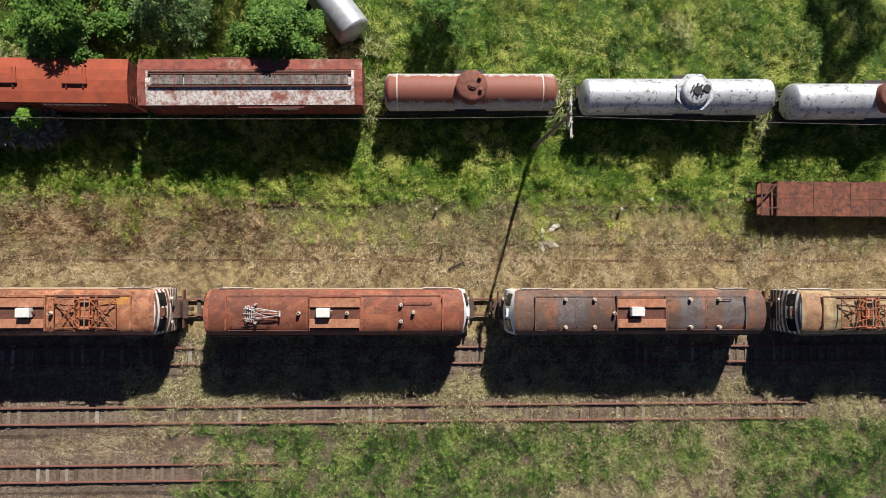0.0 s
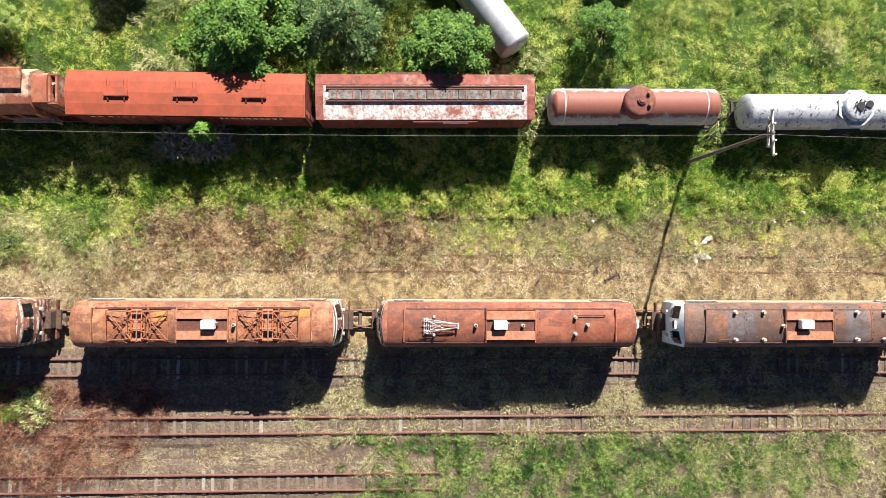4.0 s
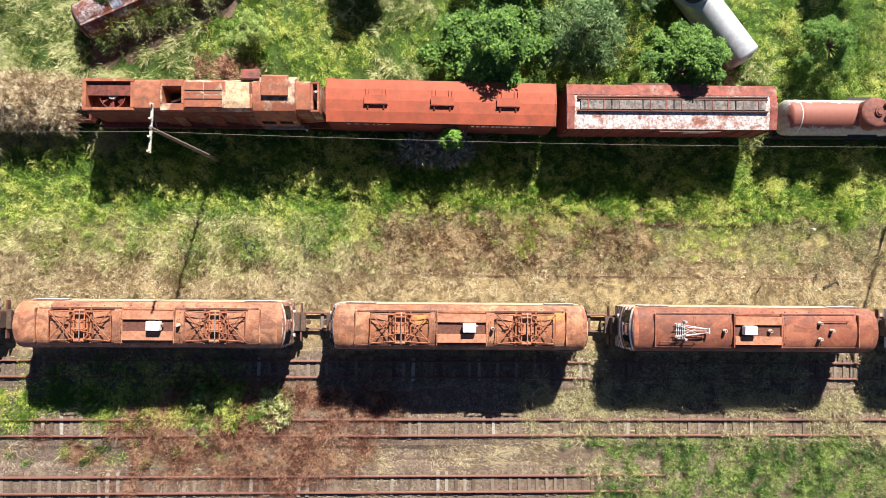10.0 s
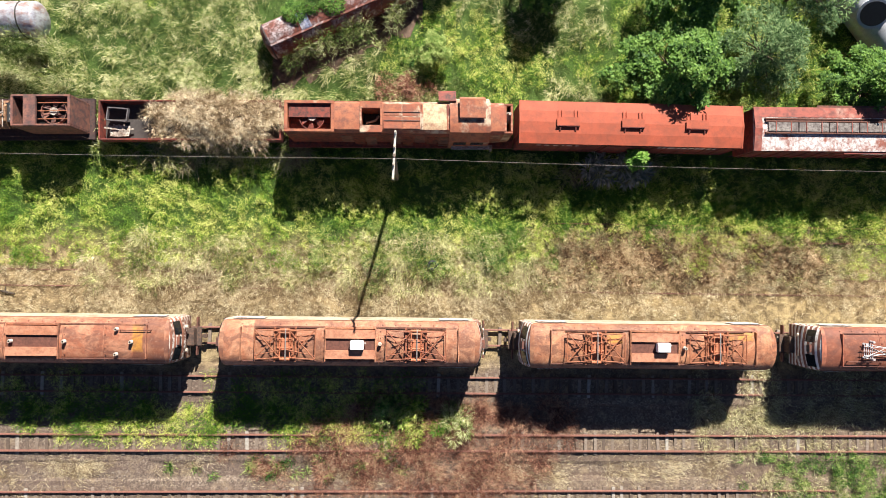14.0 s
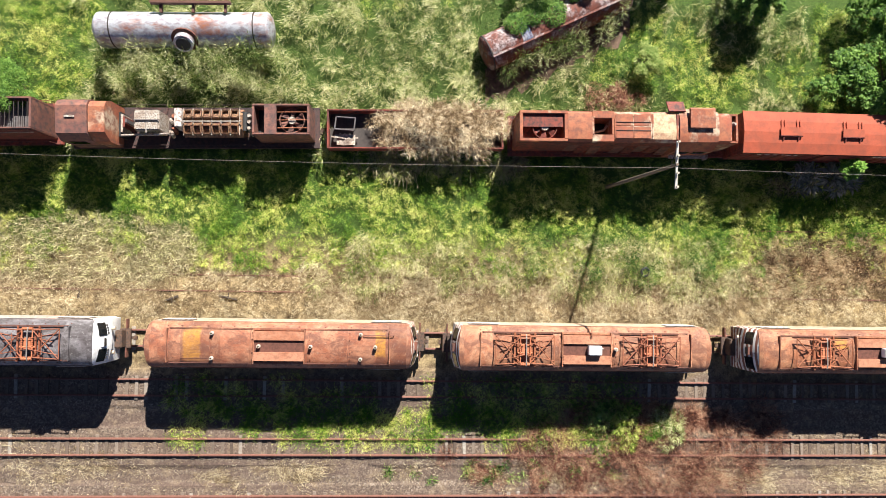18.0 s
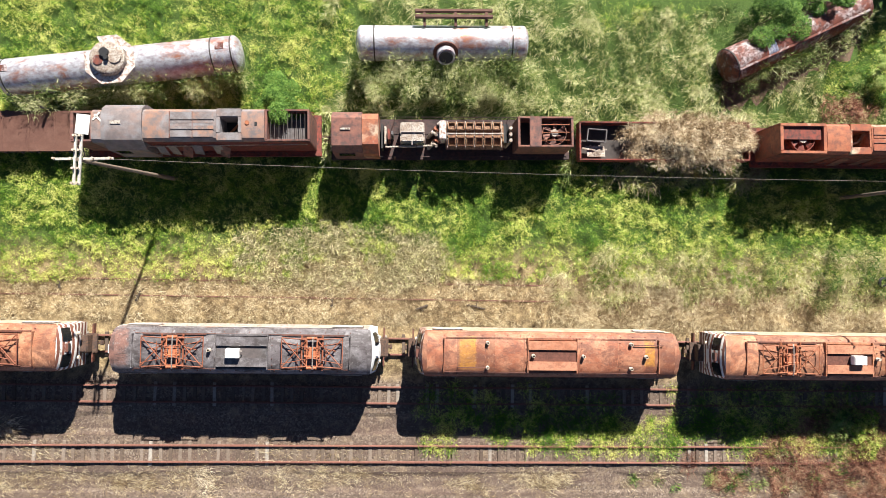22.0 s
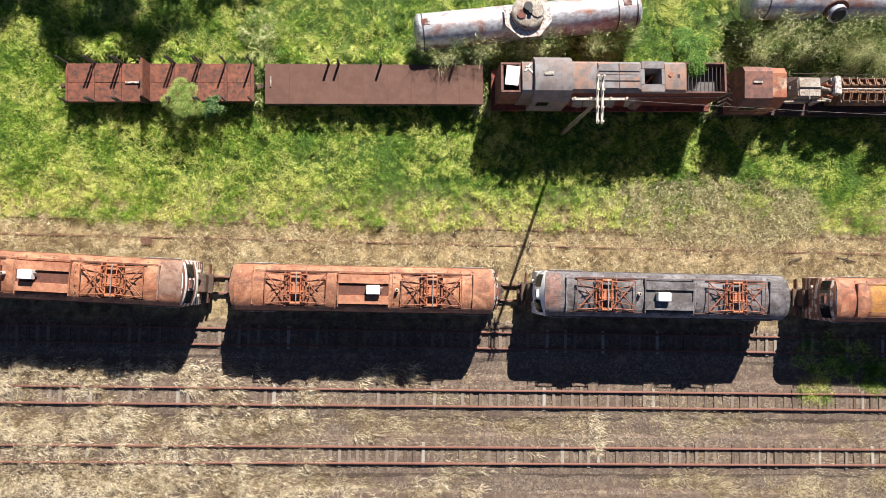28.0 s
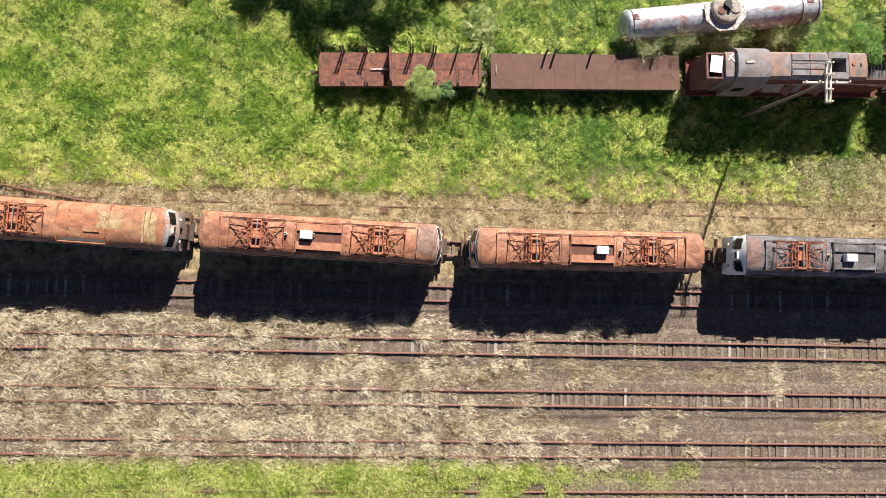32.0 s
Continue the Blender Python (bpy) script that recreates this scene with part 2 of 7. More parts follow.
soil = mix(nt, 0.9, soil, ramp(nt, fine, [(0.40, grey(0.5)), (0.60, grey(1.3))]), "MULTIPLY")
vo = nt.nodes.new("ShaderNodeTexVoronoi")
vo.inputs["Scale"].default_value = 11.0
nt.links.new(v, vo.inputs["Vector"])
stone = nt.nodes.new("ShaderNodeSeparateColor")
nt.links.new(vo.outputs["Color"], stone.inputs[0])
gravel = mix(nt, ramp(nt, fine, [(0.40, grey(0)), (0.60, grey(1))]), (0.08, 0.06, 0.052), (0.29, 0.23, 0.19))
gravel = mix(nt, 0.55, gravel, ramp(nt, stone.outputs[0], [(0.0, (0.07, 0.06, 0.055)), (0.6, (0.26, 0.215, 0.18)), (0.9, (0.42, 0.37, 0.31)), (1.0, (0.60, 0.56, 0.50))]))
gravel = mix(nt, ramp(nt, lanes, [(0.42, grey(0)), (0.62, grey(0.75))]), gravel, (0.16, 0.115, 0.10))
gravel = mix(nt, ramp(nt, mid, [(0.52, grey(0)), (0.66, grey(0.6))]), gravel, (0.42, 0.345, 0.25))
gravel = mix(nt, 1.0, gravel, (0.86, 0.80, 0.78), "MULTIPLY")
gravel = mix(nt, 0.8, gravel, ramp(nt, grit, [(0.3, grey(0.6)), (0.72, grey(1.3))]), "MULTIPLY")
# gravel south of the locomotives, straw-coloured soil beside them, dark green under the grass with the shade of its
# gaps painted in
edge = nt.nodes.new("ShaderNodeMath")
edge.operation = "ADD"
wob = nt.nodes.new("ShaderNodeMath")
wob.operation = "MULTIPLY"
wob.inputs[1].default_value = 3.0
nt.links.new(big, wob.inputs[0])
nt.links.new(sep.outputs[1], edge.inputs[0])
nt.links.new(wob.outputs[0], edge.inputs[1])
mr = nt.nodes.new("ShaderNodeMapRange")
mr.inputs[1].default_value, mr.inputs[2].default_value = -4.6, -3.4
nt.links.new(edge.outputs[0], mr.inputs[0])
col = mix(nt, mr.outputs[0], gravel, soil)
mr2 = nt.nodes.new("ShaderNodeMapRange")
mr2.inputs[1].default_value, mr2.inputs[2].default_value = 3.2, 5.5
nt.links.new(edge.outputs[0], mr2.inputs[0])
col = mix(nt, mr2.outputs[0], col, mix(nt, 0.9, mix(nt, mid, (0.035, 0.075, 0.012), (0.10, 0.18, 0.028)), ramp(nt, fine, [(0.38, grey(0.35)), (0.62, grey(1.4))]), "MULTIPLY"))
east = nt.nodes.new("ShaderNodeMapRange")
east.inputs[1].default_value, east.inputs[2].default_value = -50.0, -15.0
nt.links.new(sep.outputs[0], east.inputs[0])
col = mix(nt, 1.0, col, mix(nt, east.outputs[0], (0.97, 0.95, 0.90), (1.02, 1.0, 0.88)), "MULTIPLY")
nt.links.new(col, b.inputs["Base Color"])
bump(nt, b, fine, 0.9, 0.06)
M["soil"] = m

xs = np.concatenate([[-2500, -900, -400, -220], np.arange(-160, 56, 1.0), [90, 200, 500, 2500]])
ys = np.concatenate([[-2500, -600, -150, -60], np.arange(-34, 37, 1.0), [60, 150, 600, 2500]])
gx, gy = np.meshgrid(xs, ys, indexing="ij")
near = (gx > -165) & (gx < 60) & (gy > -36) & (gy < 40)
gz = np.where(near, ground_height(gx, gy), 0.0)
nx, ny = gx.shape
verts = np.stack([gx, gy, gz], -1).reshape(-1, 3)
idx = np.arange(nx * ny).reshape(nx, ny)
faces = np.stack([idx[:-1, :-1], idx[1:, :-1], idx[1:, 1:], idx[:-1, 1:]], -1).reshape(-1, 4)
me = bpy.data.meshes.new("ground")
me.from_pydata(verts.tolist(), [], faces.tolist())
me.materials.append(M["soil"])
tagged(new("ground", me), "dry soil and gravel of an overgrown railway yard", "ground", kind="structure")


def bend(x):
    """The locomotives' track swings slightly north at its western end."""
    d = max(0.0, -112.0 - x)
    return 0.0028 * d * d + 0.004 * d + 0.022 * max(0.0, -104 - x)


TIE = B()
box(TIE, -0.11, 0.11, -0.78, 0.78, -0.02, 0.16, 0.015)
TIE_MESH = bpy.data.meshes.new("tie")
TIE.to_mesh(TIE_MESH)
TIE_MESH.materials.append(M["tie"])
RAIL_OUT = [(-0.065, 0.15), (0.065, 0.15), (0.065, 0.165), (0.012, 0.18), (0.012, 0.255), (0.034, 0.265), (0.034, RAIL_TOP), (-0.034, RAIL_TOP), (-0.034, 0.265), (-0.012, 0.255), (-0.012, 0.18), (-0.065, 0.165)]


def track(label, y, x0, x1, spacing=0.62, curved=False, gap=(), low=0.0, ties=True, bed=False):
    t = thing("railway_track", label, "railway track", pose(0, y, -low), "tracks of the yard", "structure")
    stops = [x0, x1] if not curved else [x0 + (x1 - x0) * i / 40 for i in range(41)]
    for s in (-0.535, 0.535):
        bm = B()
        loft(bm, [[(x, s + o + (bend(x) if curved else 0), z) for o, z in RAIL_OUT] for x in stops], closed=True)
        part("rail", bm, "rail", t)
    if bed:
        bx = np.arange(x0, x1 + 0.1, 0.5)
        by = np.array([-1.75, -1.2, -0.75, -0.3, 0.3, 0.75, 1.2, 1.75])
        qx, qy = np.meshgrid(bx, by, indexing="ij")
        top = np.interp(np.abs(qy), [0.75, 1.2, 1.75], [0.105, 0.075, -0.12])
        qz = top + 0.035 * np.sin(qx * 1.7 + y) * np.sin(qx * 0.63) + np.random.default_rng(3).uniform(-0.02, 0.02, qx.shape)
        qi = np.arange(qx.size).reshape(qx.shape)
        me = bpy.data.meshes.new("ballast")
        me.from_pydata(np.stack([qx, qy, qz], -1).reshape(-1, 3).tolist(), [], np.stack([qi[:-1, :-1], qi[1:, :-1], qi[1:, 1:], qi[:-1, 1:]], -1).reshape(-1, 4).tolist())
        me.materials.append(M["soil"])
        new("ballast", me).parent = t
    rng = random.Random(int(abs(y) * 100))
    x, n = x0 + 0.3, 0
    while ties and x < x1 and n < 300:
        if not any(a < x < c for a, c in gap) and rng.random() > 0.04:
            o = new("sleeper", TIE_MESH)
            o.parent = t
            o.matrix_basis = pose(x + rng.uniform(-0.05, 0.05), rng.uniform(-0.06, 0.06) + (bend(x) if curved else 0), rng.uniform(-0.02, 0.012), 0, 0, rng.uniform(-2.5, 2.5))
            n += 1
        x += spacing
    return t


track("rusty metre-gauge track under the parked locomotives", -3.53, -160, 45, 1.3, curved=True)
track("rusty track in the shade of the locomotives", -6.78, -150, 40, 0.64, bed=True)
track("rusty track on weathered wooden sleepers", -10.66, -150, 26, 0.62, bed=True)
track("rusty track half sunk in gravel", -14.42, -150, -10, 0.62, bed=True)
track("rusty track amid dry straw and gravel", -18.15, -150, -70, 0.62, bed=True)
track("rusty track overgrown by green grass", -21.8, -150, -70, 0.8, bed=True)
track("rusty track sunk in dry straw beside the locomotives", 0.18, -150, 45, 0.62, low=0.235)
track("rusty track overgrown by weeds", 3.85, -30, 45, 0.9, low=0.21)
track("hidden track under the derelict wagons", 10.5, -60, 45, 1.0)

# ---- electric locomotives ----
BODY = [(-1.40, 1.0), (-1.42, 1.3), (-1.42, 3.35), (-1.36, 3.68), (-1.22, 3.92), (-0.85, 4.10), (-0.4, 4.19), (0, 4.21),
        (0.4, 4.19), (0.85, 4.10), (1.22, 3.92), (1.36, 3.68), (1.42, 3.35), (1.42, 1.3), (1.40, 1.0)]


def roof_z(y):
    y = abs(y)
    return float(np.interp(y, [0, 0.4, 0.85, 1.22, 1.36], [4.21, 4.19, 4.10, 3.92, 3.68]))


def cab_mesh(s, half):
    """One end of the body: roof curve, raked windscreen, upright nose. s: +1 east end, -1 west end."""
    bm = B()
    rings = []
    for f, drop in ((0.0, 0.0), (0.27, 0.03), (0.36, 0.16)):
        rings.append([(s * (half - 0.72 + f - 0.22 * (abs(y) / 1.4) ** 2 * (f > 0)), y * (1 - 0.02 * drop * 6), z - drop * max(0, (z - 3.0)) / 1.2) for y, z in BODY])
    for f, top, w in ((0.66, 2.78, 0.955), (0.73, 2.62, 0.95)):
        rings.append([(s * (half - 0.72 + f - 0.30 * (abs(y) / 1.4) ** 2), y * w, min(z, top - 0.05 * (abs(y) / 1.4) ** 2 + 0.03 * (z - 2.6))) for y, z in BODY])
    loft(bm, rings, closed=True)
    return smooth(bm, 40)


def ring_at(s, half, f, y, z):
    return (s * (half - 0.72 + f - 0.27 * (abs(y) / 1.4) ** 2), y, z)


def wind_screen(s, half, y0, y1):
    """A raked pane between y0 and y1, set just proud of the cab."""
    bm = B()
    pts = []
    for f, z in ((0.45, 3.68), (0.60, 3.04)):
        pts.append([ring_at(s, half, f + 0.035, y0 + (y1 - y0) * k / 4, z) for k in range(5)])
    vs = [[bm.verts.new(p) for p in row] for row in pts]
    for k in range(4):
        bm.faces.new((vs[0][k], vs[0][k + 1], vs[1][k + 1], vs[1][k]))
    r = bmesh.ops.extrude_face_region(bm, geom=bm.faces[:])
    bmesh.ops.translate(bm, vec=(-s * 0.05, 0, -0.02), verts=[g for g in r["geom"] if isinstance(g, bmesh.types.BMVert)])
    bmesh.ops.recalc_face_normals(bm, faces=bm.faces[:])
    return bm


def pantograph(parent, x, color, silver=False, raised=0.0, span=1.0):
    """A folded diamond pantograph lying on the roof."""
    z = roof_z(0) + 0.12
    base = B()
    for y in (-0.82, 0.82):
        box(base, x - 0.62, x + 0.62, y - 0.06, y + 0.06, z, z + 0.12, 0.02)
        for dx in (-0.5, 0.5):
            tube(base, (x + dx, y, roof_z(y) - 0.03), (x + dx, y, z + 0.02), 0.075, 10)
    for dx in (-0.42, 0.42):
        box(base, x + dx - 0.05, x + dx + 0.05, -0.85, 0.85, z + 0.02, z + 0.10)
    g = part("pantograph", base, color, parent)
    for sx in (-1, 1):
        e = x + sx * 1.8 * span
        for y in (-0.8, 0.8):
            part("lower_arm", tube(B(), (x + sx * 0.3, y, z + 0.2), (e, y * 1.12, z + 0.14), 0.036, 6), color, g)
            part("diagonal_arm", tube(B(), (x + sx * 0.3, y, z + 0.2), (e, -y * 1.1, z + 0.17), 0.034, 6), color, g)
        part("hinge_tube", tube(B(), (e, -0.9, z + 0.14), (e, 0.9, z + 0.14), 0.03, 6), color, g)
        for y in (-0.55, 0.55):
            part("upper_arm", tube(B(), (e, y * 1.2, z + 0.16), (x + sx * 0.12, y * 0.55, z + 0.28), 0.026, 6), color, g)
        part("cross_tube", tube(B(), (x + sx * 0.85, -0.62, z + 0.25), (x + sx * 0.85, 0.62, z + 0.25), 0.02, 6), color, g)
    for y in (-1.0, 1.0):
        part("side_bar", bar(B(), (x - 1.85, y, roof_z(y) + 0.12), (x + 1.85, y, roof_z(y) + 0.12), 0.05, 0.06), "pipe_rust", g)
    for sx in (-1, 1):
        part("cross_bar", bar(B(), (x + sx * 0.62, -1.05, z + 0.05), (x + sx * 0.62, 1.05, z + 0.05), 0.09, 0.08), color, g)
        part("buffer_strut", tube(B(), (x + sx * 0.62, 0.3, z + 0.08), (x + sx * 1.4, 0.12, z + 0.12), 0.035, 6), color, g)
    mech = B()
    box(mech, x - 0.22, x + 0.22, -0.35, 0.35, z, z + 0.18, 0.03)
    tube(mech, (x - 0.45, -0.2, z + 0.14), (x + 0.45, -0.2, z + 0.14), 0.06, 10)
    tube(mech, (x - 0.38, 0.22, z + 0.14), (x + 0.3, 0.22, z + 0.14), 0.05, 10)
    for sx in (-0.3, 0.3):
        tube(mech, (x + sx, -0.8, z + 0.2), (x + sx, 0.8, z + 0.2), 0.035, 8)
        for k in range(-3, 4):
            tube(mech, (x + sx, k * 0.12 - 0.03, z + 0.2), (x + sx, k * 0.12 + 0.03, z + 0.2), 0.055, 8)
    part("spring_gear", mech, "pan_bright" if not silver else color, g)
    for y in (-0.95, 0.95):
        bm = B()
        tube(bm, (x - 0.3, y * 0.93, z + 0.17), (x + 0.3, y * 0.93, z + 0.17), 0.07, 10)
        for k in range(5):
            tube(bm, (x - 0.26 + k * 0.13 - 0.02, y * 0.93, z + 0.17), (x - 0.26 + k * 0.13 + 0.02, y * 0.93, z + 0.17), 0.10, 10)
        part("spring_cylinder", bm, "pan_bright" if not silver else color, g)
    for dx in (0.06,) if not silver else ():
        bm = B()
        pts = [(x + dx, -0.98, z + 0.22), (x + dx, -0.75, z + 0.30), (x + dx, 0.75, z + 0.30), (x + dx, 0.98, z + 0.22)]
        for p, q in zip(pts, pts[1:]):
            bar(bm, p, q, 0.06 if raised <= dx * 10 else 0.13, 0.03)
        part("contact_strip", bm, "strip_grey", g, "grey metal contact strip")
    return g


def broken_pantograph(parent, x, color="silver"):
    """A silver single-arm frame folded into a narrow wedge."""
    z = roof_z(0) + 0.14
    bm = B()
    for y in (-0.42, 0.42):
        tube(bm, (x - 0.75, y, z), (x + 1.35, y * 0.25, z + 0.16), 0.03, 6)
        tube(bm, (x - 0.55, y, roof_z(y)), (x - 0.55, y, z + 0.15), 0.07, 10)
        tube(bm, (x - 0.1, y * 1.3, roof_z(y)), (x - 0.1, y * 1.3, z + 0.2), 0.08, 10)
    g = part("pantograph", bm, color, parent, "silver-painted pantograph folded to a wedge")
    for k in range(5):
        xx = x - 0.7 + k * 0.13
        part("cross_tube", tube(B(), (xx, -0.48, z + 0.12), (xx, 0.48, z + 0.12), 0.02, 6), color, g)
    for k in range(3):
        y = -0.3 + 0.3 * k
        part("upper_arm", tube(B(), (x - 0.8, y, z + 0.2), (x + 1.2, y * 0.4, z + 0.2), 0.018, 6), color, g)
    for s in (-1, 1):
        part("diagonal_arm", tube(B(), (x - 0.7, s * 0.4, z + 0.22), (x + 0.5, -s * 0.15, z + 0.24), 0.018, 6), color, g)
    bm = B()
    tube(bm, (x + 1.35, -0.18, z + 0.17), (x + 1.35, 0.18, z + 0.17), 0.06, 10)
    part("hinge", bm, color, g)
    return g


def roof_insulator(parent, x, y, tall=0.30):
    z = roof_z(y)
    bm = B()
    tube(bm, (x, y, z - 0.02), (x, y, z + tall), 0.06, 10)
    for k in range(3):
        tube(bm, (x, y, z + 0.06 + k * tall * 0.25), (x, y, z + 0.10 + k * tall * 0.25), 0.115, 12, 0.075)
    tube(bm, (x, y, z + tall - 0.05), (x, y, z + tall), 0.095, 12)
    part("insulator", smooth(bm), "insulator", parent, "pale porcelain roof insulator")


WHEEL = B()
for a, c, r in ((-0.05, 0.05, 0.50), (0.05, 0.085, 0.535)):
    tube(WHEEL, (0, a, 0), (0, c, 0), r, 24)
tube(WHEEL, (0, -0.09, 0), (0, 0.09, 0), 0.12, 12)
smooth(WHEEL)
WHEEL_MESH = bpy.data.meshes.new("wheel")
WHEEL.to_mesh(WHEEL_MESH)
WHEEL_MESH.materials.append(M["dark_steel"])


def bogie(parent, x, axles=(-1.1, 1.1), r=0.5):
    bm = B()
    for y in (-0.82, 0.82):
        box(bm, x + axles[0] - 0.55, x + axles[-1] + 0.55, y - 0.06, y + 0.06, 0.42, 0.72, 0.02)
        for ax in axles:
            box(bm, x + ax - 0.16, x + ax + 0.16, y - 0.1, y + 0.1, 0.34, 0.64, 0.02)
    box(bm, x - 0.25, x + 0.25, -0.8, 0.8, 0.45, 0.8, 0.03)
    g = part("bogie", bm, "dark_steel", parent)
    for ax in axles:
        for y in (-0.535, 0.535):
            o = new("wheel", WHEEL_MESH)
            o.parent = g
            o.matrix_basis = pose(x + ax, y, r, 0, 0, 0 if y < 0 else 180) @ Matrix.Diagonal((r / 0.5, 1, r / 0.5, 1))
    return g


def coupler(parent, x, s, mat="dark_steel"):
    bm = B()
    box(bm, min(x, x + s * 0.45), max(x, x + s * 0.45), -0.09, 0.09, 0.62, 0.82, 0.02)
    box(bm, min(x + s * 0.4, x + s * 0.62), max(x + s * 0.4, x + s * 0.62), -0.16, 0.14, 0.58, 0.86, 0.04)
    part("coupler", bm, mat, parent)


M["bolt_rust"] = plain("bolt_rust", (0.12, 0.045, 0.03), 0.8)
M["salmon"] = worn("salmon", (0.52, 0.235, 0.14), (0.42, 0.165, 0.09), (0.24, 0.10, 0.06), 0.45, 1.0, grime=0.6)
BOLT = bpy.data.meshes.new("bolt_head")
bm = B()
box(bm, -0.027, 0.027, -0.027, 0.027, -0.02, 0.035)
bm.to_mesh(BOLT)
bm.free()
BOLT.materials.append(M["bolt_rust"])


SLAT = bpy.data.meshes.new("slat")
bm = B()
box(bm, -0.92, 0.92, -0.045, 0.045, -0.012, 0.012)
bm.to_mesh(SLAT)
bm.free()
SLAT.materials.append(M["white_paint"])


def locomotive(x0, x1, label, roof, ends=("stripes", "stripes"), pans=(), silver=None, posts=(), box_at=None, side="white_side", tint=(), yaw=0.0, y=None, rails=True, wells=True, ribs=()):
    """x0, x1: the west and east ends of the body. ends: paint of the west and east cabs."""
    xc, half = (x0 + x1) / 2, (x1 - x0) / 2
    y = -3.63 - 0.0022 * xc if y is None else y
    L = thing("electric_locomotive", label, "locomotive", pose(xc, y, 0, 0, 0, yaw), "row of derelict electric locomotives")
    bm = B()
    inner = half - 0.72
    extrude(bm, [(a, z) for a, z in BODY if z < 3.7], -inner, inner)
    part("body_side", smooth(bm), side, L)
    bm = B()
    top = [(a * 1.004, z + 0.004) for a, z in BODY if z > 3.6]
    loft(bm, [[(x, a, z) for a, z in top] + [(x, a * 0.97, z - 0.06) for a, z in top[::-1]] for x in np.linspace(-inner, inner, 9)], closed=True)
    roof_ob = part("roof", smooth(bm), roof, L, "weathered, rusty roof sheeting")
    for s, paint in ((-1, ends[0]), (1, ends[1])):
        cab = part("cab", cab_mesh(s, half), paint, L, "striped cab front" if paint.startswith("stripes") else "painted cab front")
        for a, c in ((-1.18, -0.4), (0.4, 1.18)):
            part("windscreen", wind_screen(s, half, a, c), "glass", cab, "dark glass")
        bm = B()
        box(bm, min(s * (half - 0.62), s * (half - 0.06)), max(s * (half - 0.62), s * (half - 0.06)), -0.24, 0.24, 3.2, 3.5, 0.03)
        hood_ob = part("lamp_housing", bm, "dark_steel", cab, "dark central lamp housing")
        bm = B()
        box(bm, s * (half - 0.33) - 0.26, s * (half - 0.33) + 0.26, -0.26, 0.26, 3.49, 3.53, 0.01)
        part("housing_top", bm, paint if not paint.startswith("stripes") else "rust_brown", hood_ob)
        bm = B()
        pts = [(s * (half - 0.72 - 0.02), a, z + 0.008) for a, z in top]
        loft(bm, [[(x, a * 1.003, z) for x, a, z in pts], [(s * (half - 0.44 - 0.16 * (abs(a) / 1.4) ** 2), a * 0.985, z - 0.01 - (0.03 if abs(a) > 1 else 0)) for x, a, z in pts],
                  [(s * (half - 0.44 - 0.16 * (abs(a) / 1.4) ** 2), a * 0.97, z - 0.07) for x, a, z in pts], [(x, a * 0.97, z - 0.06) for x, a, z in pts]], closed=False, caps=False)
        part("cab_roof", smooth(bm), roof, cab)
        for yy in (-0.75, 0.75):
            bm = B()
            tube(bm, (s * (half - 0.2), yy, 2.3), (s * (half - 0.0), yy, 2.3), 0.12, 12)
            part("headlamp", bm, "insulator", cab)
        if paint == "cab_white":
            for yy in (-1.0, -0.84, -0.68, -0.52, 0.52, 0.68, 0.84, 1.0):
                bm = B()
                bar(bm, ring_at(s, half, 0.64, yy, 2.86), ring_at(s, half, 0.62, yy, 2.95), 0.1, 0.09)
                part("number_mark", bm, "grey_roof", cab)
        coupler(L, s * (half + 0.05), s, "coupler_rust")
        bm = B()
        box(bm, min(s * (half - 0.3), s * (half + 0.14)), max(s * (half - 0.3), s * (half + 0.14)), -0.55, 0.55, 1.1, 1.75, 0.04)
        part("end_locker", bm, "coupler_rust", L)
        bm = B()
        box(bm, min(s * (half - 0.3), s * (half + 0.42)), max(s * (half - 0.3), s * (half + 0.42)), -0.62, 0.62, 0.95, 1.12, 0.02)
        part("end_platform", bm, "coupler_rust", L)
        bm = B()
        box(bm, s * (half + 0.12) - 0.05, s * (half + 0.12) + 0.05, -1.25, 1.25, 0.75, 1.1, 0.02)
        part("buffer_beam", bm, "rust_brown", L)
    bm = B()
    box(bm, -half + 0.6, half - 0.6, -1.25, 1.25, 0.72, 1.02, 0.02)
    part("underframe", bm, "dark_steel", L)
    for s in (-1, 1):
        for q in (-1, 1):
            bm = B()
            box(bm, q * (inner - 1.3) - 0.95, q * (inner - 1.3) + 0.95, s * 1.425 - 0.02, s * 1.425 + 0.02, 2.55, 3.4, 0.008)
            grille = part("side_grille", bm, "dark_steel", L, "dark louvred side grille")
            for k in range(6):
                o = new("slat", SLAT)
                o.parent = grille
                o.location = (q * (inner - 1.3), s * 1.455, 2.64 + k * 0.135)
                o.rotation_euler = (radians(s * 30), 0, 0)
    bogie(L, -half * 0.55, (-1.6, 0, 1.6))
    bogie(L, half * 0.55, (-1.6, 0, 1.6))
    # raised end sheet and the fixed seams of the roof
    e = inner - 1.05
    for s in (-1, 1):
        bm = B()
        box(bm, s * e - 0.03, s * e + 0.03, -1.02, 1.02, roof_z(1.0) - 0.05, roof_z(0) + 0.09, 0.01)
        part("roof_rib", bm, roof, roof_ob)
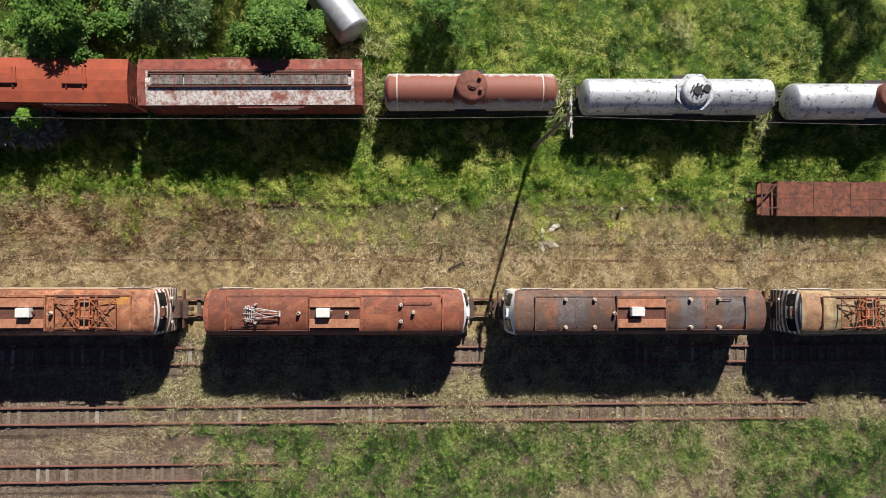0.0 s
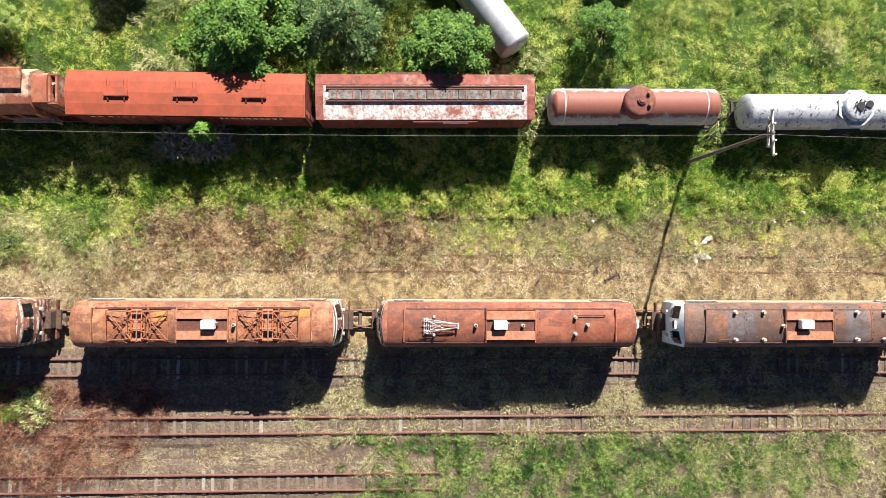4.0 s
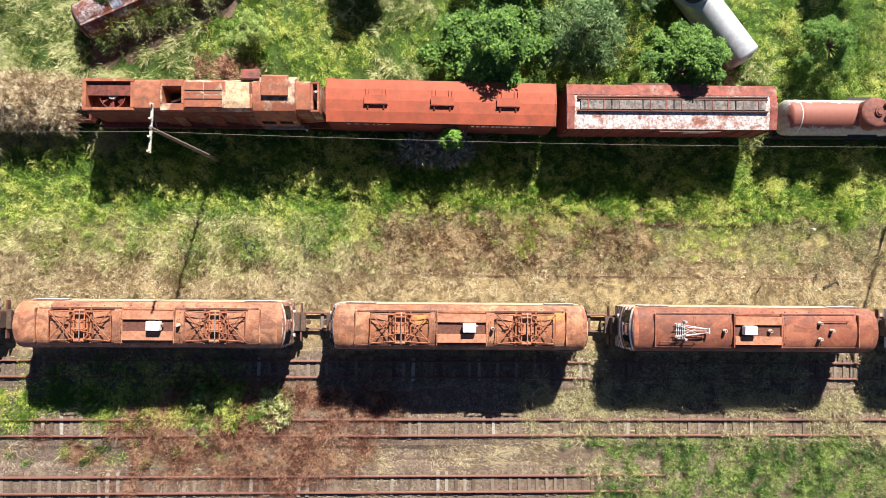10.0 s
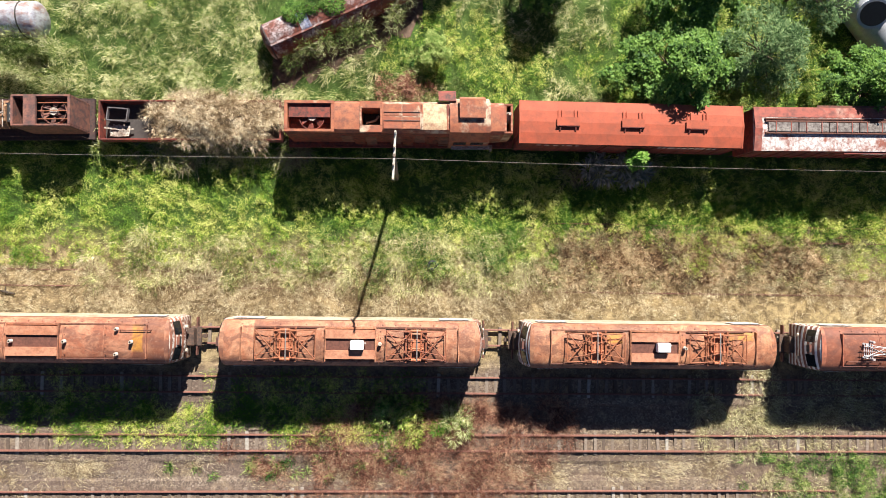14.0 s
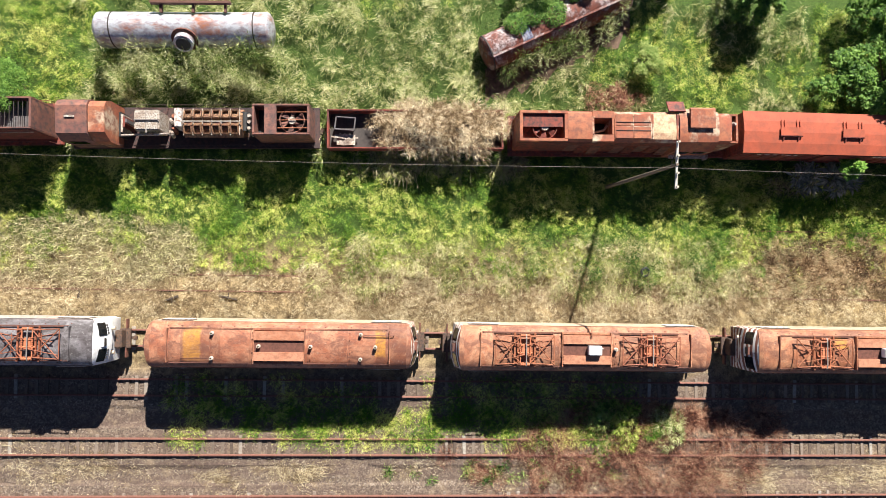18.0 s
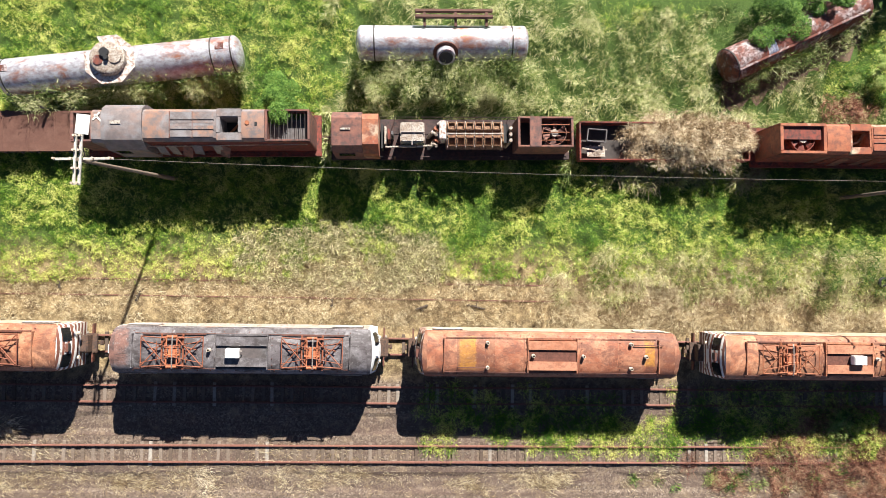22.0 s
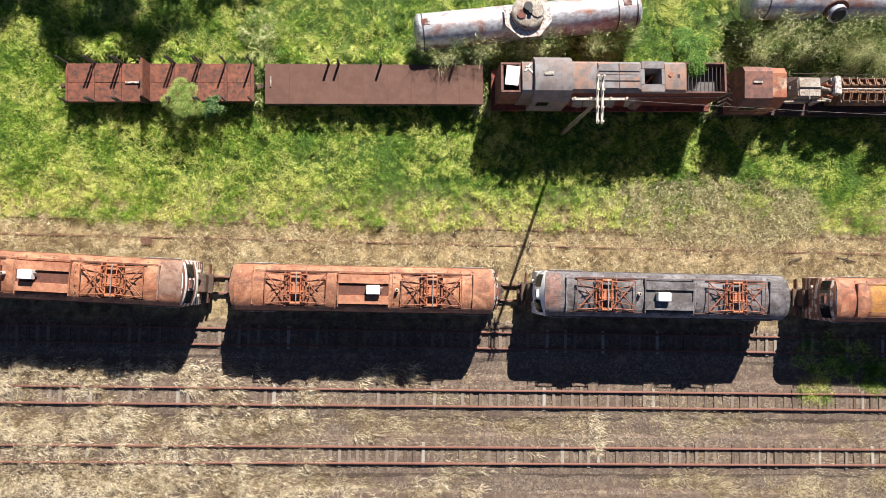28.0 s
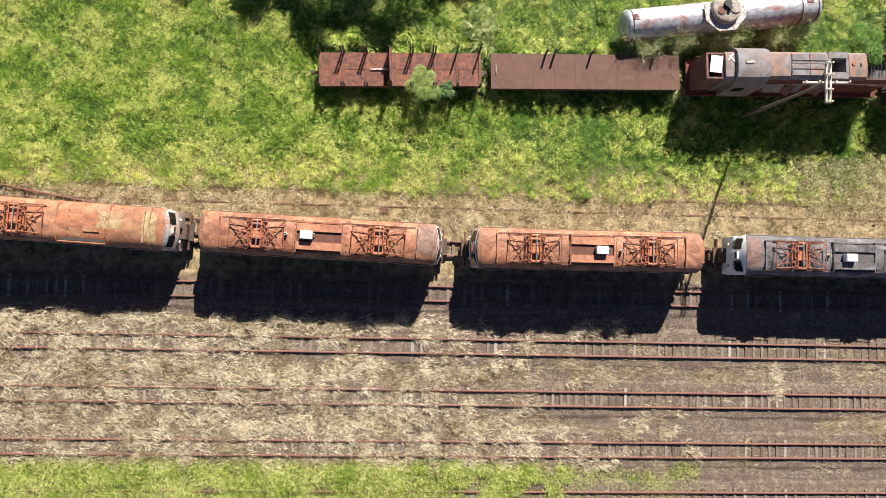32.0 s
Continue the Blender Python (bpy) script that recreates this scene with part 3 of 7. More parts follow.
    for x in (-e * 0.62, -e * 0.26, e * 0.26, e * 0.62):
        bm = B()
        pts = [(yy, roof_z(yy)) for yy in np.linspace(-1.2, 1.2, 9)]
        loft(bm, [[(x - 0.025, a, z - 0.01) for a, z in pts], [(x - 0.02, a, z + 0.022) for a, z in pts], [(x + 0.02, a, z + 0.022) for a, z in pts], [(x + 0.025, a, z - 0.01) for a, z in pts]], caps=False)
        part("roof_seam", bm, roof, roof_ob)
    for s in (-1, 1):
        if rails:
            bm = B()
            zz = roof_z(1.05) + 0.1
            tube(bm, (-e + 0.1, s * 1.05, zz), (e - 0.1, s * 1.05, zz), 0.022, 6)
            for k in range(13):
                x = -e + 0.2 + (2 * e - 0.4) * k / 12
                tube(bm, (x, s * 1.05, roof_z(1.05) - 0.02), (x, s * 1.05, zz), 0.02, 6)
            part("roof_pipe", bm, "pipe_rust", roof_ob)
        bm = B()
        bar(bm, (-inner, s * 1.39, 3.62), (inner, s * 1.39, 3.62), 0.06, 0.04)
        part("gutter", bm, roof, roof_ob)
    if wells:
        for yy in (-0.62, 0.62):
            bm = B()
            z = roof_z(0.6)
            box(bm, -1.5, 1.5, yy - 0.27, yy + 0.27, z - 0.05, z + 0.2, 0.02)
            part("roof_cover", bm, roof if roof == "roof_2" else "salmon", roof_ob)
        for yy in (-1.0, 1.0):
            bm = B()
            box(bm, -1.5, 1.5, yy - 0.06, yy + 0.06, roof_z(1.0) - 0.03, roof_z(1.0) + 0.14, 0.01)
            part("roof_rail", bm, roof, roof_ob)
        for xx in (-1.52, 1.52):
            bm = B()
            box(bm, xx - 0.03, xx + 0.03, -1.06, 1.06, roof_z(1.0) - 0.03, roof_z(0) + 0.1, 0.008)
            part("well_end", bm, roof, roof_ob)
        # flat dark sheet on the roof; the gap's shade is in its colour
        bm = B()
        box(bm, -1.48, 1.48, -0.34, 0.34, roof_z(0) - 0.02, roof_z(0) + 0.012)
        part("well_floor", bm, "pipe_rust" if roof != "roof_2" else "grey_roof", roof_ob, "dark rusty sheet painted as the shaded gap between the covers")
    # bolt heads along the eaves and beside the seams
    for x, yy in [(-e + (2 * e) * k / 17, s * 1.16) for k in range(18) for s in (-1, 1)] + [(s * e * q + 0.11, w) for s in (-1, 1) for q in (0.26, 0.62) for w in (-0.8, -0.4, 0.4, 0.8)]:
        ob = new("bolt_head", BOLT)
        ob.parent = roof_ob
        ob.matrix_parent_inverse = Matrix()
        ob.location = (x, yy, roof_z(yy) + 0.01)
    for x in ribs:
        bm = B()
        pts = [(a * 1.01, z + 0.01) for a, z in BODY if z > 3.0]
        loft(bm, [[(x - 0.07, a, z) for a, z in pts], [(x - 0.05, a * 1.02, z + 0.06) for a, z in pts], [(x + 0.05, a * 1.02, z + 0.06) for a, z in pts], [(x + 0.07, a, z) for a, z in pts]], caps=False)
        part("roof_band", smooth(bm), roof, roof_ob)
    if ribs:
        # raised dark box; the trough's inner shade is given by its colour
        bm = B()
        box(bm, ribs[0] + 0.25, ribs[1] - 0.2, -1.2, -1.0, 3.95, 4.04, 0.01)
        part("trough", bm, "dark_steel", roof_ob, "dark bar standing in for the shade of a recessed roof trough")
        bm = B()
        box(bm, ribs[0] + 0.15, ribs[1] - 0.1, -1.32, -1.22, 3.85, 4.08, 0.02)
        part("trough_lip", bm, roof, roof_ob)
        bm = B()
        box(bm, ribs[1] - 1.5, ribs[1] - 0.5, -0.55, 0.45, 4.2, 4.235, 0.01)
        part("roof_hatch", bm, roof, roof_ob)
    if box_at is not None:
        bm = B()
        z = roof_z(0)
        bx, by = box_at
        box(bm, bx - 0.4, bx + 0.4, by - 0.28, by + 0.28, z + 0.08, z + 0.5, 0.03)
        bx_ob = part("equipment_box", bm, "white_box", L, "white equipment box")
        for dx in (-0.3, 0.3):
            bm = B()
            box(bm, bx + dx - 0.04, bx + dx + 0.04, by - 0.25, by + 0.25, z - 0.06, z + 0.1)
            part("bracket", bm, "dark_steel", bx_ob)
        bm = B()
        tube(bm, (bx + 0.38, by + 0.1, z + 0.25), (bx + 0.54, by + 0.1, z + 0.25), 0.06, 8)
        part("gland", bm, "strip_grey", bx_ob)
    for x, kind in pans:
        pantograph(L, x, kind)
    if silver is not None:
        broken_pantograph(L, silver)
    for x, yy in posts:
        roof_insulator(L, x, yy)
    for x, yy, w in tint:
        bm = B()
        for s in (-1, 1):
            tube(bm, (x + s * w, yy, roof_z(yy)), (x + s * w, yy, roof_z(yy) + 0.16), 0.03, 6)
        tube(bm, (x - w, yy, roof_z(yy) + 0.15), (x + w, yy, roof_z(yy) + 0.15), 0.03, 6)
        part("busbar", bm, "pipe_rust", L)
    return L


M["pan_rust"] = plain("pan_rust", (0.30, 0.105, 0.05), 0.75, 0, 0.45, 5)
M["pan_red"] = plain("pan_red", (0.26, 0.085, 0.045), 0.7, 0, 0.4, 4)
M["pan_bright"] = plain("pan_bright", (0.46, 0.155, 0.075), 0.7, 0, 0.3, 6)
M["strip_grey"] = plain("strip_grey", (0.27, 0.235, 0.215), 0.6, 0.2)
M["pipe_rust"] = plain("pipe_rust", (0.13, 0.05, 0.035), 0.8, 0, 0.4)
M["coupler_rust"] = worn("coupler_rust", (0.16, 0.09, 0.06), (0.11, 0.065, 0.05), (0.05, 0.04, 0.035), 0.5, 2)
M["white_side"] = worn("white_side", (0.58, 0.49, 0.37), (0.48, 0.32, 0.21), (0.26, 0.15, 0.11), 0.46, 0.8, grime=0.6)
M["roof_a"] = roof_paint("roof_a", (0.50, 0.24, 0.135), (0.40, 0.155, 0.08), (0.17, 0.068, 0.045), (0.62, 0.42, 0.30), 0.5)
M["roof_b"] = roof_paint("roof_b", (0.50, 0.235, 0.125), (0.39, 0.145, 0.07), (0.16, 0.062, 0.04), (0.60, 0.39, 0.27), 0.5, 0.35, [(-2.5, 0.6, 0.75, 0.55), (5.6, 0.75, 1.3, 0.45)], (0.50, 0.23, 0.035))
M["roof_c"] = roof_paint("roof_c", (0.42, 0.145, 0.08), (0.33, 0.095, 0.05), (0.14, 0.05, 0.035), (0.50, 0.27, 0.18), 0.5)
M["roof_d"] = roof_paint("roof_d", (0.17, 0.10, 0.075), (0.29, 0.115, 0.06), (0.09, 0.055, 0.045), (0.33, 0.24, 0.21), 0.5, 0.3, [(-4.3, 0.0, 1.45, 1.6), (3.2, 0.0, 1.15, 1.6), (6.0, 0.2, 1.3, 1.5)], (0.135, 0.14, 0.16))
M["roof_e"] = roof_paint("roof_e", (0.50, 0.41, 0.24), (0.44, 0.30, 0.15), (0.20, 0.11, 0.06), (0.60, 0.52, 0.38), 0.5, 0.25, [(-7.0, 0.0, 1.15, 1.9)], (0.38, 0.17, 0.10))
M["roof_1"] = roof_paint("roof_1", (0.45, 0.20, 0.115), (0.34, 0.115, 0.06), (0.16, 0.065, 0.045), (0.52, 0.36, 0.26), 0.5, 0.3, [(-5.2, 0.1, 0.8, 1.5), (6.1, 0.2, 0.5, 1.2)], (0.56, 0.26, 0.04))
M["roof_2"] = roof_paint("roof_2", (0.225, 0.21, 0.222), (0.14, 0.122, 0.13), (0.05, 0.04, 0.04), (0.50, 0.47, 0.47), 0.5, 0.25, [(-7.6, 0.2, 1.4, 1.7)], (0.27, 0.12, 0.085))
M["roof_4"] = roof_paint("roof_4", (0.48, 0.225, 0.125), (0.38, 0.145, 0.075), (0.16, 0.062, 0.04), (0.58, 0.38, 0.27), 0.5, 0.35, [(7.3, 0.3, 1.3, 1.8)], (0.24, 0.19, 0.16))
M["roof_5"] = roof_paint("roof_5", (0.54, 0.27, 0.15), (0.46, 0.17, 0.085), (0.22, 0.10, 0.06), (0.60, 0.46, 0.26), 0.48, 0.25, [(4.5, 0.3, 1.2, 0.9), (7.0, 0.0, 0.7, 1.5)], (0.50, 0.42, 0.22))


def stripes(name, base, band, pitch=0.40, cut=0.5, worn=0.56):
    m, nt, b = nodes_of(name, 0.65)
    tc = nt.nodes.new("ShaderNodeTexCoord")
    sp = nt.nodes.new("ShaderNodeSeparateXYZ")
    nt.links.new(tc.outputs["Object"], sp.inputs[0])
    ab = nt.nodes.new("ShaderNodeMath")
    ab.operation = "ABSOLUTE"
    nt.links.new(sp.outputs[0], ab.inputs[0])
    ad = nt.nodes.new("ShaderNodeMath")
    ad.operation = "MULTIPLY_ADD"
    ad.inputs[1].default_value = -0.35
    nt.links.new(ab.outputs[0], ad.inputs[0])
    nt.links.new(sp.outputs[2], ad.inputs[2])
    md = nt.nodes.new("ShaderNodeMath")
    md.operation = "PINGPONG"
    md.inputs[1].default_value = pitch / 2
    nt.links.new(ad.outputs[0], md.inputs[0])
    gt = nt.nodes.new("ShaderNodeMath")
    gt.operation = "GREATER_THAN"
    gt.inputs[1].default_value = pitch / 2 * cut
    nt.links.new(md.outputs[0], gt.inputs[0])
    v = coords(nt)
    n = noise_tex(nt, v, 2.5, 8, 0.7)
    worn_off = ramp(nt, n, [(worn, grey(0)), (worn + 0.08, grey(1))])
    col = mix(nt, gt.outputs[0], base, band)
    col = mix(nt, worn_off, col, (0.17, 0.075, 0.05))
    nt.links.new(col, b.inputs["Base Color"])
    bump(nt, b, noise_tex(nt, v, 25), 0.25, 0.01)
    return m


M["stripes"] = stripes("stripes", (0.20, 0.075, 0.05), (0.74, 0.70, 0.66))
M["stripes_worn"] = stripes("stripes_worn", (0.30, 0.11, 0.065), (0.62, 0.55, 0.49), worn=0.47)
M["stripes_dark"] = stripes("stripes_dark", (0.06, 0.045, 0.045), (0.66, 0.63, 0.60))
M["cab_grey"] = worn("cab_grey", (0.34, 0.32, 0.31), (0.42, 0.20, 0.12), (0.60, 0.56, 0.52), 0.5, 1.0)
M["cab_white"] = worn("cab_white", (0.84, 0.84, 0.84), (0.76, 0.76, 0.76), (0.36, 0.26, 0.21), 0.42, 1.4, grime=0.25)

OLD = "derelict electric locomotive, rust-orange roof, "
locomotive(22.7, 39.3, "derelict electric locomotive with a yellow-brown roof and dark striped cab", "roof_e", ("stripes_dark", "stripes_dark"), [(-3.7, "pan_rust"), (3.7, "pan_rust")], box_at=(0.3, 0))
locomotive(4.6, 21.3, "derelict electric locomotive with a grey and rust roof and white cab", "roof_d", ("cab_white", "stripes_dark"), box_at=(-0.35, 0.12),
           posts=[(-4.7, 0.85), (-4.7, -0.85), (-2.9, 0.85), (-2.9, -0.85), (-1.7, 0.0), (3.1, 0.85), (3.1, -0.85), (4.9, 0.85), (4.9, -0.85)], tint=[(5.3, 0.85, 0.4), (-5.4, -0.85, 0.35)])
locomotive(-14.15, 2.45, "derelict electric locomotive with a red-brown roof and one silver pantograph", "roof_c", ("stripes", "cab_white"), box_at=(-0.66, 0.05), silver=-4.6,
           posts=[(-2.15, 0), (0.75, 0), (4.0, 0.5), (4.0, -0.5), (4.75, 0.05)], tint=[(5.0, 0.62, 0.85), (-5.1, -0.72, 1.1)])
locomotive(-32.75, -16.2, "derelict electric locomotive with orange roof and two folded pantographs", "roof_b", ("stripes", "stripes"), [(-3.75, "pan_rust"), (3.95, "pan_rust")], box_at=(0.45, 0.05), posts=[(1.9, 0)])
locomotive(-51.7, -34.95, OLD + "two folded pantographs", "roof_a", ("stripes", "stripes_worn"), [(-3.9, "pan_rust"), (4.0, "pan_red")], box_at=(0.43, 0.0), posts=[(1.8, 0.05)])
locomotive(-70.6, -53.75, OLD + "bare insulators and yellow patches", "roof_1", ("stripes_worn", "stripes_worn"),
           posts=[(-4.0, 0.75), (-4.0, -0.75), (-1.2, 0), (1.9, 0), (4.9, 0.75), (4.9, -0.75), (5.8, 0)], tint=[(-4.9, -0.75, 0.9), (6.0, 0.7, 0.9)])
locomotive(-89.15, -72.75, "derelict electric locomotive with a dark grey roof and white cabs", "roof_2", ("cab_white", "cab_white"), [(-4.0, "pan_red"), (4.2, "pan_red")], box_at=(-0.45, -0.05), posts=[(-1.9, 0.1)], side="cab_grey")
locomotive(-108.1, -91.35, OLD + "two folded red pantographs", "roof_a", ("stripes", "stripes"), [(-4.0, "pan_red"), (4.1, "pan_red")], box_at=(0.6, 0.0), posts=[(2.0, 0)])
locomotive(-126.75, -110.0, "derelict electric locomotive with orange roof and grey-blotched cab roof", "roof_4", ("stripes", "stripes"), [(-4.1, "pan_red"), (4.0, "pan_rust")], box_at=(-0.8, 0.1), posts=[(-2.2, 0.1)], y=-3.03, yaw=-1.9)
locomotive(-145.0, -128.1, "derelict electric locomotive with rounded orange roof hoods", "roof_5", ("stripes", "cab_grey"), [(-1.5, "pan_rust")], y=-2.36, yaw=-2.7, wells=False, rails=False, ribs=(1.0, 4.35, 7.0))

# ---- wagons and diesel locomotives of the northern row ----
M["tank_rust"] = worn("tank_rust", (0.26, 0.085, 0.06), (0.20, 0.065, 0.048), (0.13, 0.05, 0.04), 0.5, 0.5)
M["hopper_white"] = worn("hopper_white", (0.74, 0.69, 0.67), (0.33, 0.11, 0.075), (0.24, 0.09, 0.07), 0.43, 1.3, grime=0.8)
M["hopper_red"] = worn("hopper_red", (0.34, 0.085, 0.06), (0.42, 0.25, 0.20), (0.16, 0.05, 0.04), 0.40, 0.6)
M["side_red"] = worn("side_red", (0.27, 0.05, 0.035), (0.20, 0.045, 0.035), (0.10, 0.03, 0.025), 0.5, 0.7)
M["lid_grey"] = worn("lid_grey", (0.30, 0.265, 0.245), (0.15, 0.12, 0.115), (0.08, 0.06, 0.055), 0.5, 1.1)
M["letters"] = plain("letters", (0.66, 0.60, 0.56), 0.7, 0, 0.3, 20)
M["diesel_orange"] = worn("diesel_orange", (0.42, 0.15, 0.075), (0.34, 0.095, 0.05), (0.22, 0.085, 0.055), 0.5, 0.55, third=(0.56, 0.43, 0.31), third_at=0.53)
M["diesel_pale"] = worn("diesel_pale", (0.62, 0.50, 0.31), (0.50, 0.27, 0.16), (0.30, 0.14, 0.09), 0.44, 0.9, grime=0.7)
M["diesel_side"] = worn("diesel_side", (0.27, 0.055, 0.035), (0.20, 0.048, 0.034), (0.06, 0.028, 0.025), 0.5, 0.8)
M["diesel_grey"] = worn("diesel_grey", (0.25, 0.235, 0.245), (0.25, 0.175, 0.155), (0.17, 0.145, 0.145), 0.46, 0.4, third=(0.33, 0.19, 0.14), third_at=0.54)
M["diesel_brown"] = worn("diesel_brown", (0.28, 0.12, 0.085), (0.19, 0.08, 0.065), (0.10, 0.06, 0.055), 0.5, 0.6)
M["engine"] = worn("engine", (0.24, 0.10, 0.06), (0.34, 0.19, 0.10), (0.06, 0.03, 0.024), 0.55, 2.2)
M["cream"] = worn("cream", (0.56, 0.51, 0.45), (0.38, 0.30, 0.24), (0.13, 0.08, 0.06), 0.47, 2.6)
M["deck_dark"] = worn("deck_dark", (0.085, 0.04, 0.035), (0.06, 0.035, 0.034), (0.03, 0.022, 0.022), 0.5, 1.2)
M["deck_brown"] = worn("deck_brown", (0.135, 0.06, 0.042), (0.115, 0.05, 0.036), (0.16, 0.08, 0.058), 0.5, 0.4, grime=0.6)
M["plank_rust"] = worn("plank_rust", (0.27, 0.09, 0.05), (0.18, 0.06, 0.038), (0.08, 0.038, 0.03), 0.5, 0.8)
M["silver_rust"] = worn("silver_rust", (0.60, 0.61, 0.66), (0.42, 0.17, 0.10), (0.27, 0.22, 0.25), 0.43, 0.55, 0.45, streak=0.6, grime=0.75)
M["silver_blue"] = worn("silver_blue", (0.58, 0.60, 0.65), (0.52, 0.54, 0.585), (0.30, 0.28, 0.28), 0.48, 0.6, 0.45, grime=0.35)
for k in ("silver_rust", "silver_blue"):
    M[k].node_tree.nodes["Principled BSDF"].inputs["Metallic"].default_value = 0.35
M["blue_patch"] = worn("blue_patch", (0.25, 0.30, 0.48), (0.50, 0.50, 0.55), (0.08, 0.07, 0.12), 0.5, 1.5)
M["wreck_rust"] = worn("wreck_rust", (0.52, 0.46, 0.47), (0.20, 0.055, 0.035), (0.09, 0.035, 0.03), 0.55, 1.1)


def wagon(name, label, x0, x1, y0, y1, category, group="wagons and diesel engines of the overgrown row"):
    """A thing whose local x runs along the wagon; y0 and y1 are its middle line at both ends. Returns it with half its length."""
    yaw = math.degrees(math.atan2(y1 - y0, x1 - x0))
    return thing(name, label, category, pose((x0 + x1) / 2, (y0 + y1) / 2, 0, 0, 0, yaw), group), (x1 - x0) / 2


def running_gear(W, h, w=1.2, z=1.0, steps=True):
    bm = B()
    box(bm, -h + 0.05, h - 0.05, -0.25, 0.25, 0.68, z)
    for s in (-1, 1):
        box(bm, -h + 0.1, h - 0.1, s * (w - 0.1) - 0.06, s * (w - 0.1) + 0.06, 0.78, z)
    for k in range(5):
        x = -h + 0.3 + (2 * h - 0.6) * k / 4
        box(bm, x - 0.08, x + 0.08, -w + 0.05, w - 0.05, 0.74, z - 0.01)
    part("underframe", bm, "dark_steel", W)
    for s in (-1, 1):
        bogie(W, s * (h - 2.1), (-0.85, 0.85), 0.42)
        coupler(W, s * h, s, "coupler_rust")
        if steps:
            for q in (-1, 1):
                bm = B()
                x, y = s * (h - 0.25), q * (w - 0.02)
                for z1 in (0.42, 0.72):
                    bar(bm, (x - 0.2, y, z1), (x + 0.2, y, z1), 0.05, 0.03)
                for dx in (-0.2, 0.2):
                    bar(bm, (x + dx, y, 0.4), (x + dx, y, z), 0.03, 0.03)
                part("step", bm, "dark_steel", W)


def lettering(W, x0, x1, y, z, s, rows, mat="letters", gap=0.35, seed=1):
    """Faded lettering on a side, as plain bars."""
    rng = random.Random(seed)
    for k, (hgt, dz) in enumerate(rows):
        x = x0
        while x < x1:
            w = rng.uniform(0.12, 0.34)
            bm = B()
            box(bm, x, min(x + w, x1 + 0.1), y - 0.006, y + 0.006, z + dz, z + dz + hgt)
            part("lettering", bm, mat, W)
            x += w + rng.uniform(0.06, gap)


def tank_mesh(h, r, z, seg=40, dish=0.42):
    bm = B()
    rings = []
    for f in (0.0, 0.35, 0.7, 0.92, 1.0):
        rr = r * math.sqrt(max(0.0, f * (2 - f))) if f < 1 else r
        rings.append((-h + dish * f, max(rr, 0.02)))
    rings += [(-h * 0.5, r), (0.0, r), (h * 0.5, r)]
    rings += [(-x, rr) for x, rr in rings[:5][::-1]]
    loft(bm, [[(x, rr * math.cos(2 * math.pi * i / seg), z + rr * math.sin(2 * math.pi * i / seg)) for i in range(seg)] for x, rr in rings], closed=True)
    return smooth(bm, 50)


def hoop(h, r, z, x, w=0.05, t=0.02, seg=40, a0=0.0, a1=360.0):
    bm = B()
    ring = []
    n = seg if a1 - a0 >= 360 else seg + 1
    for i in range(n):
        a = radians(a0 + (a1 - a0) * i / seg)
        ring.append([(x + dx, (r + dr) * math.cos(a), z + (r + dr) * math.sin(a)) for dx, dr in ((-w, -0.01), (-w, t), (w, t), (w, -0.01))])
    if a1 - a0 >= 360:
        ring.append(ring[0])
    loft(bm, ring, closed=True, caps=a1 - a0 < 360)
    bmesh.ops.remove_doubles(bm, verts=bm.verts[:], dist=1e-4)
    return smooth(bm, 50)


def dome(W, x, r, z0, z1, mat, y=0.0):
    bm = B()
    prof = [(r, z0), (r, z1 - 0.12), (r * 0.93, z1 - 0.04), (r * 0.8, z1), (0.02, z1 + 0.05)]
    loft(bm, [[(x + rr * math.cos(a), y + rr * math.sin(a), zz) for a in np.linspace(0, 2 * math.pi, 33)[:-1]] for rr, zz in prof], closed=True)
    return part("dome", smooth(bm, 40), mat, W)


def valve(parent, x, y, z, r=0.11, tall=0.22, mat="tank_rust"):
    bm = B()
    tube(bm, (x, y, z), (x, y, z + tall), r * 0.7, 12)
    tube(bm, (x, y, z + tall - 0.03), (x, y, z + tall + 0.03), r * 1.2, 12)
    part("valve", smooth(bm), mat, parent)


def split_paint(name, top, side, level, soft=0.25):
    """Tank paint: one tone above a ragged level (in the tank's own height), another below."""
    m, nt, b = nodes_of(name, 0.65)
    v = coords(nt)
    tc = nt.nodes.new("ShaderNodeTexCoord")
    sp = nt.nodes.new("ShaderNodeSeparateXYZ")
    nt.links.new(tc.outputs["Object"], sp.inputs[0])
    n = noise_tex(nt, v, 1.6, 8, 0.75)
    ma = nt.nodes.new("ShaderNodeMath")
    ma.operation = "MULTIPLY_ADD"
    ma.inputs[1].default_value = soft * 4
    nt.links.new(n, ma.inputs[0])
    nt.links.new(sp.outputs[2], ma.inputs[2])
    mr = nt.nodes.new("ShaderNodeMapRange")
    mr.inputs[1].default_value, mr.inputs[2].default_value = level + soft * 2 - 0.04, level + soft * 2 + 0.06
    nt.links.new(ma.outputs[0], mr.inputs[0])
    n2 = noise_tex(nt, v, 5, 8, 0.7)
    a = mix(nt, n2, tuple(c * 0.75 for c in top), tuple(c * 1.2 for c in top))
    c = mix(nt, ramp(nt, n2, [(0.35, grey(0)), (0.6, grey(1))]), tuple(0.6 * q for q in side), side)
    nt.links.new(mix(nt, mr.outputs[0], c, a), b.inputs["Base Color"])
    bump(nt, b, noise_tex(nt, v, 24), 0.25, 0.01)
    return m


M["tank_split"] = split_paint("tank_split", (0.285, 0.098, 0.07), (0.52, 0.50, 0.48), 2.92, 0.32)


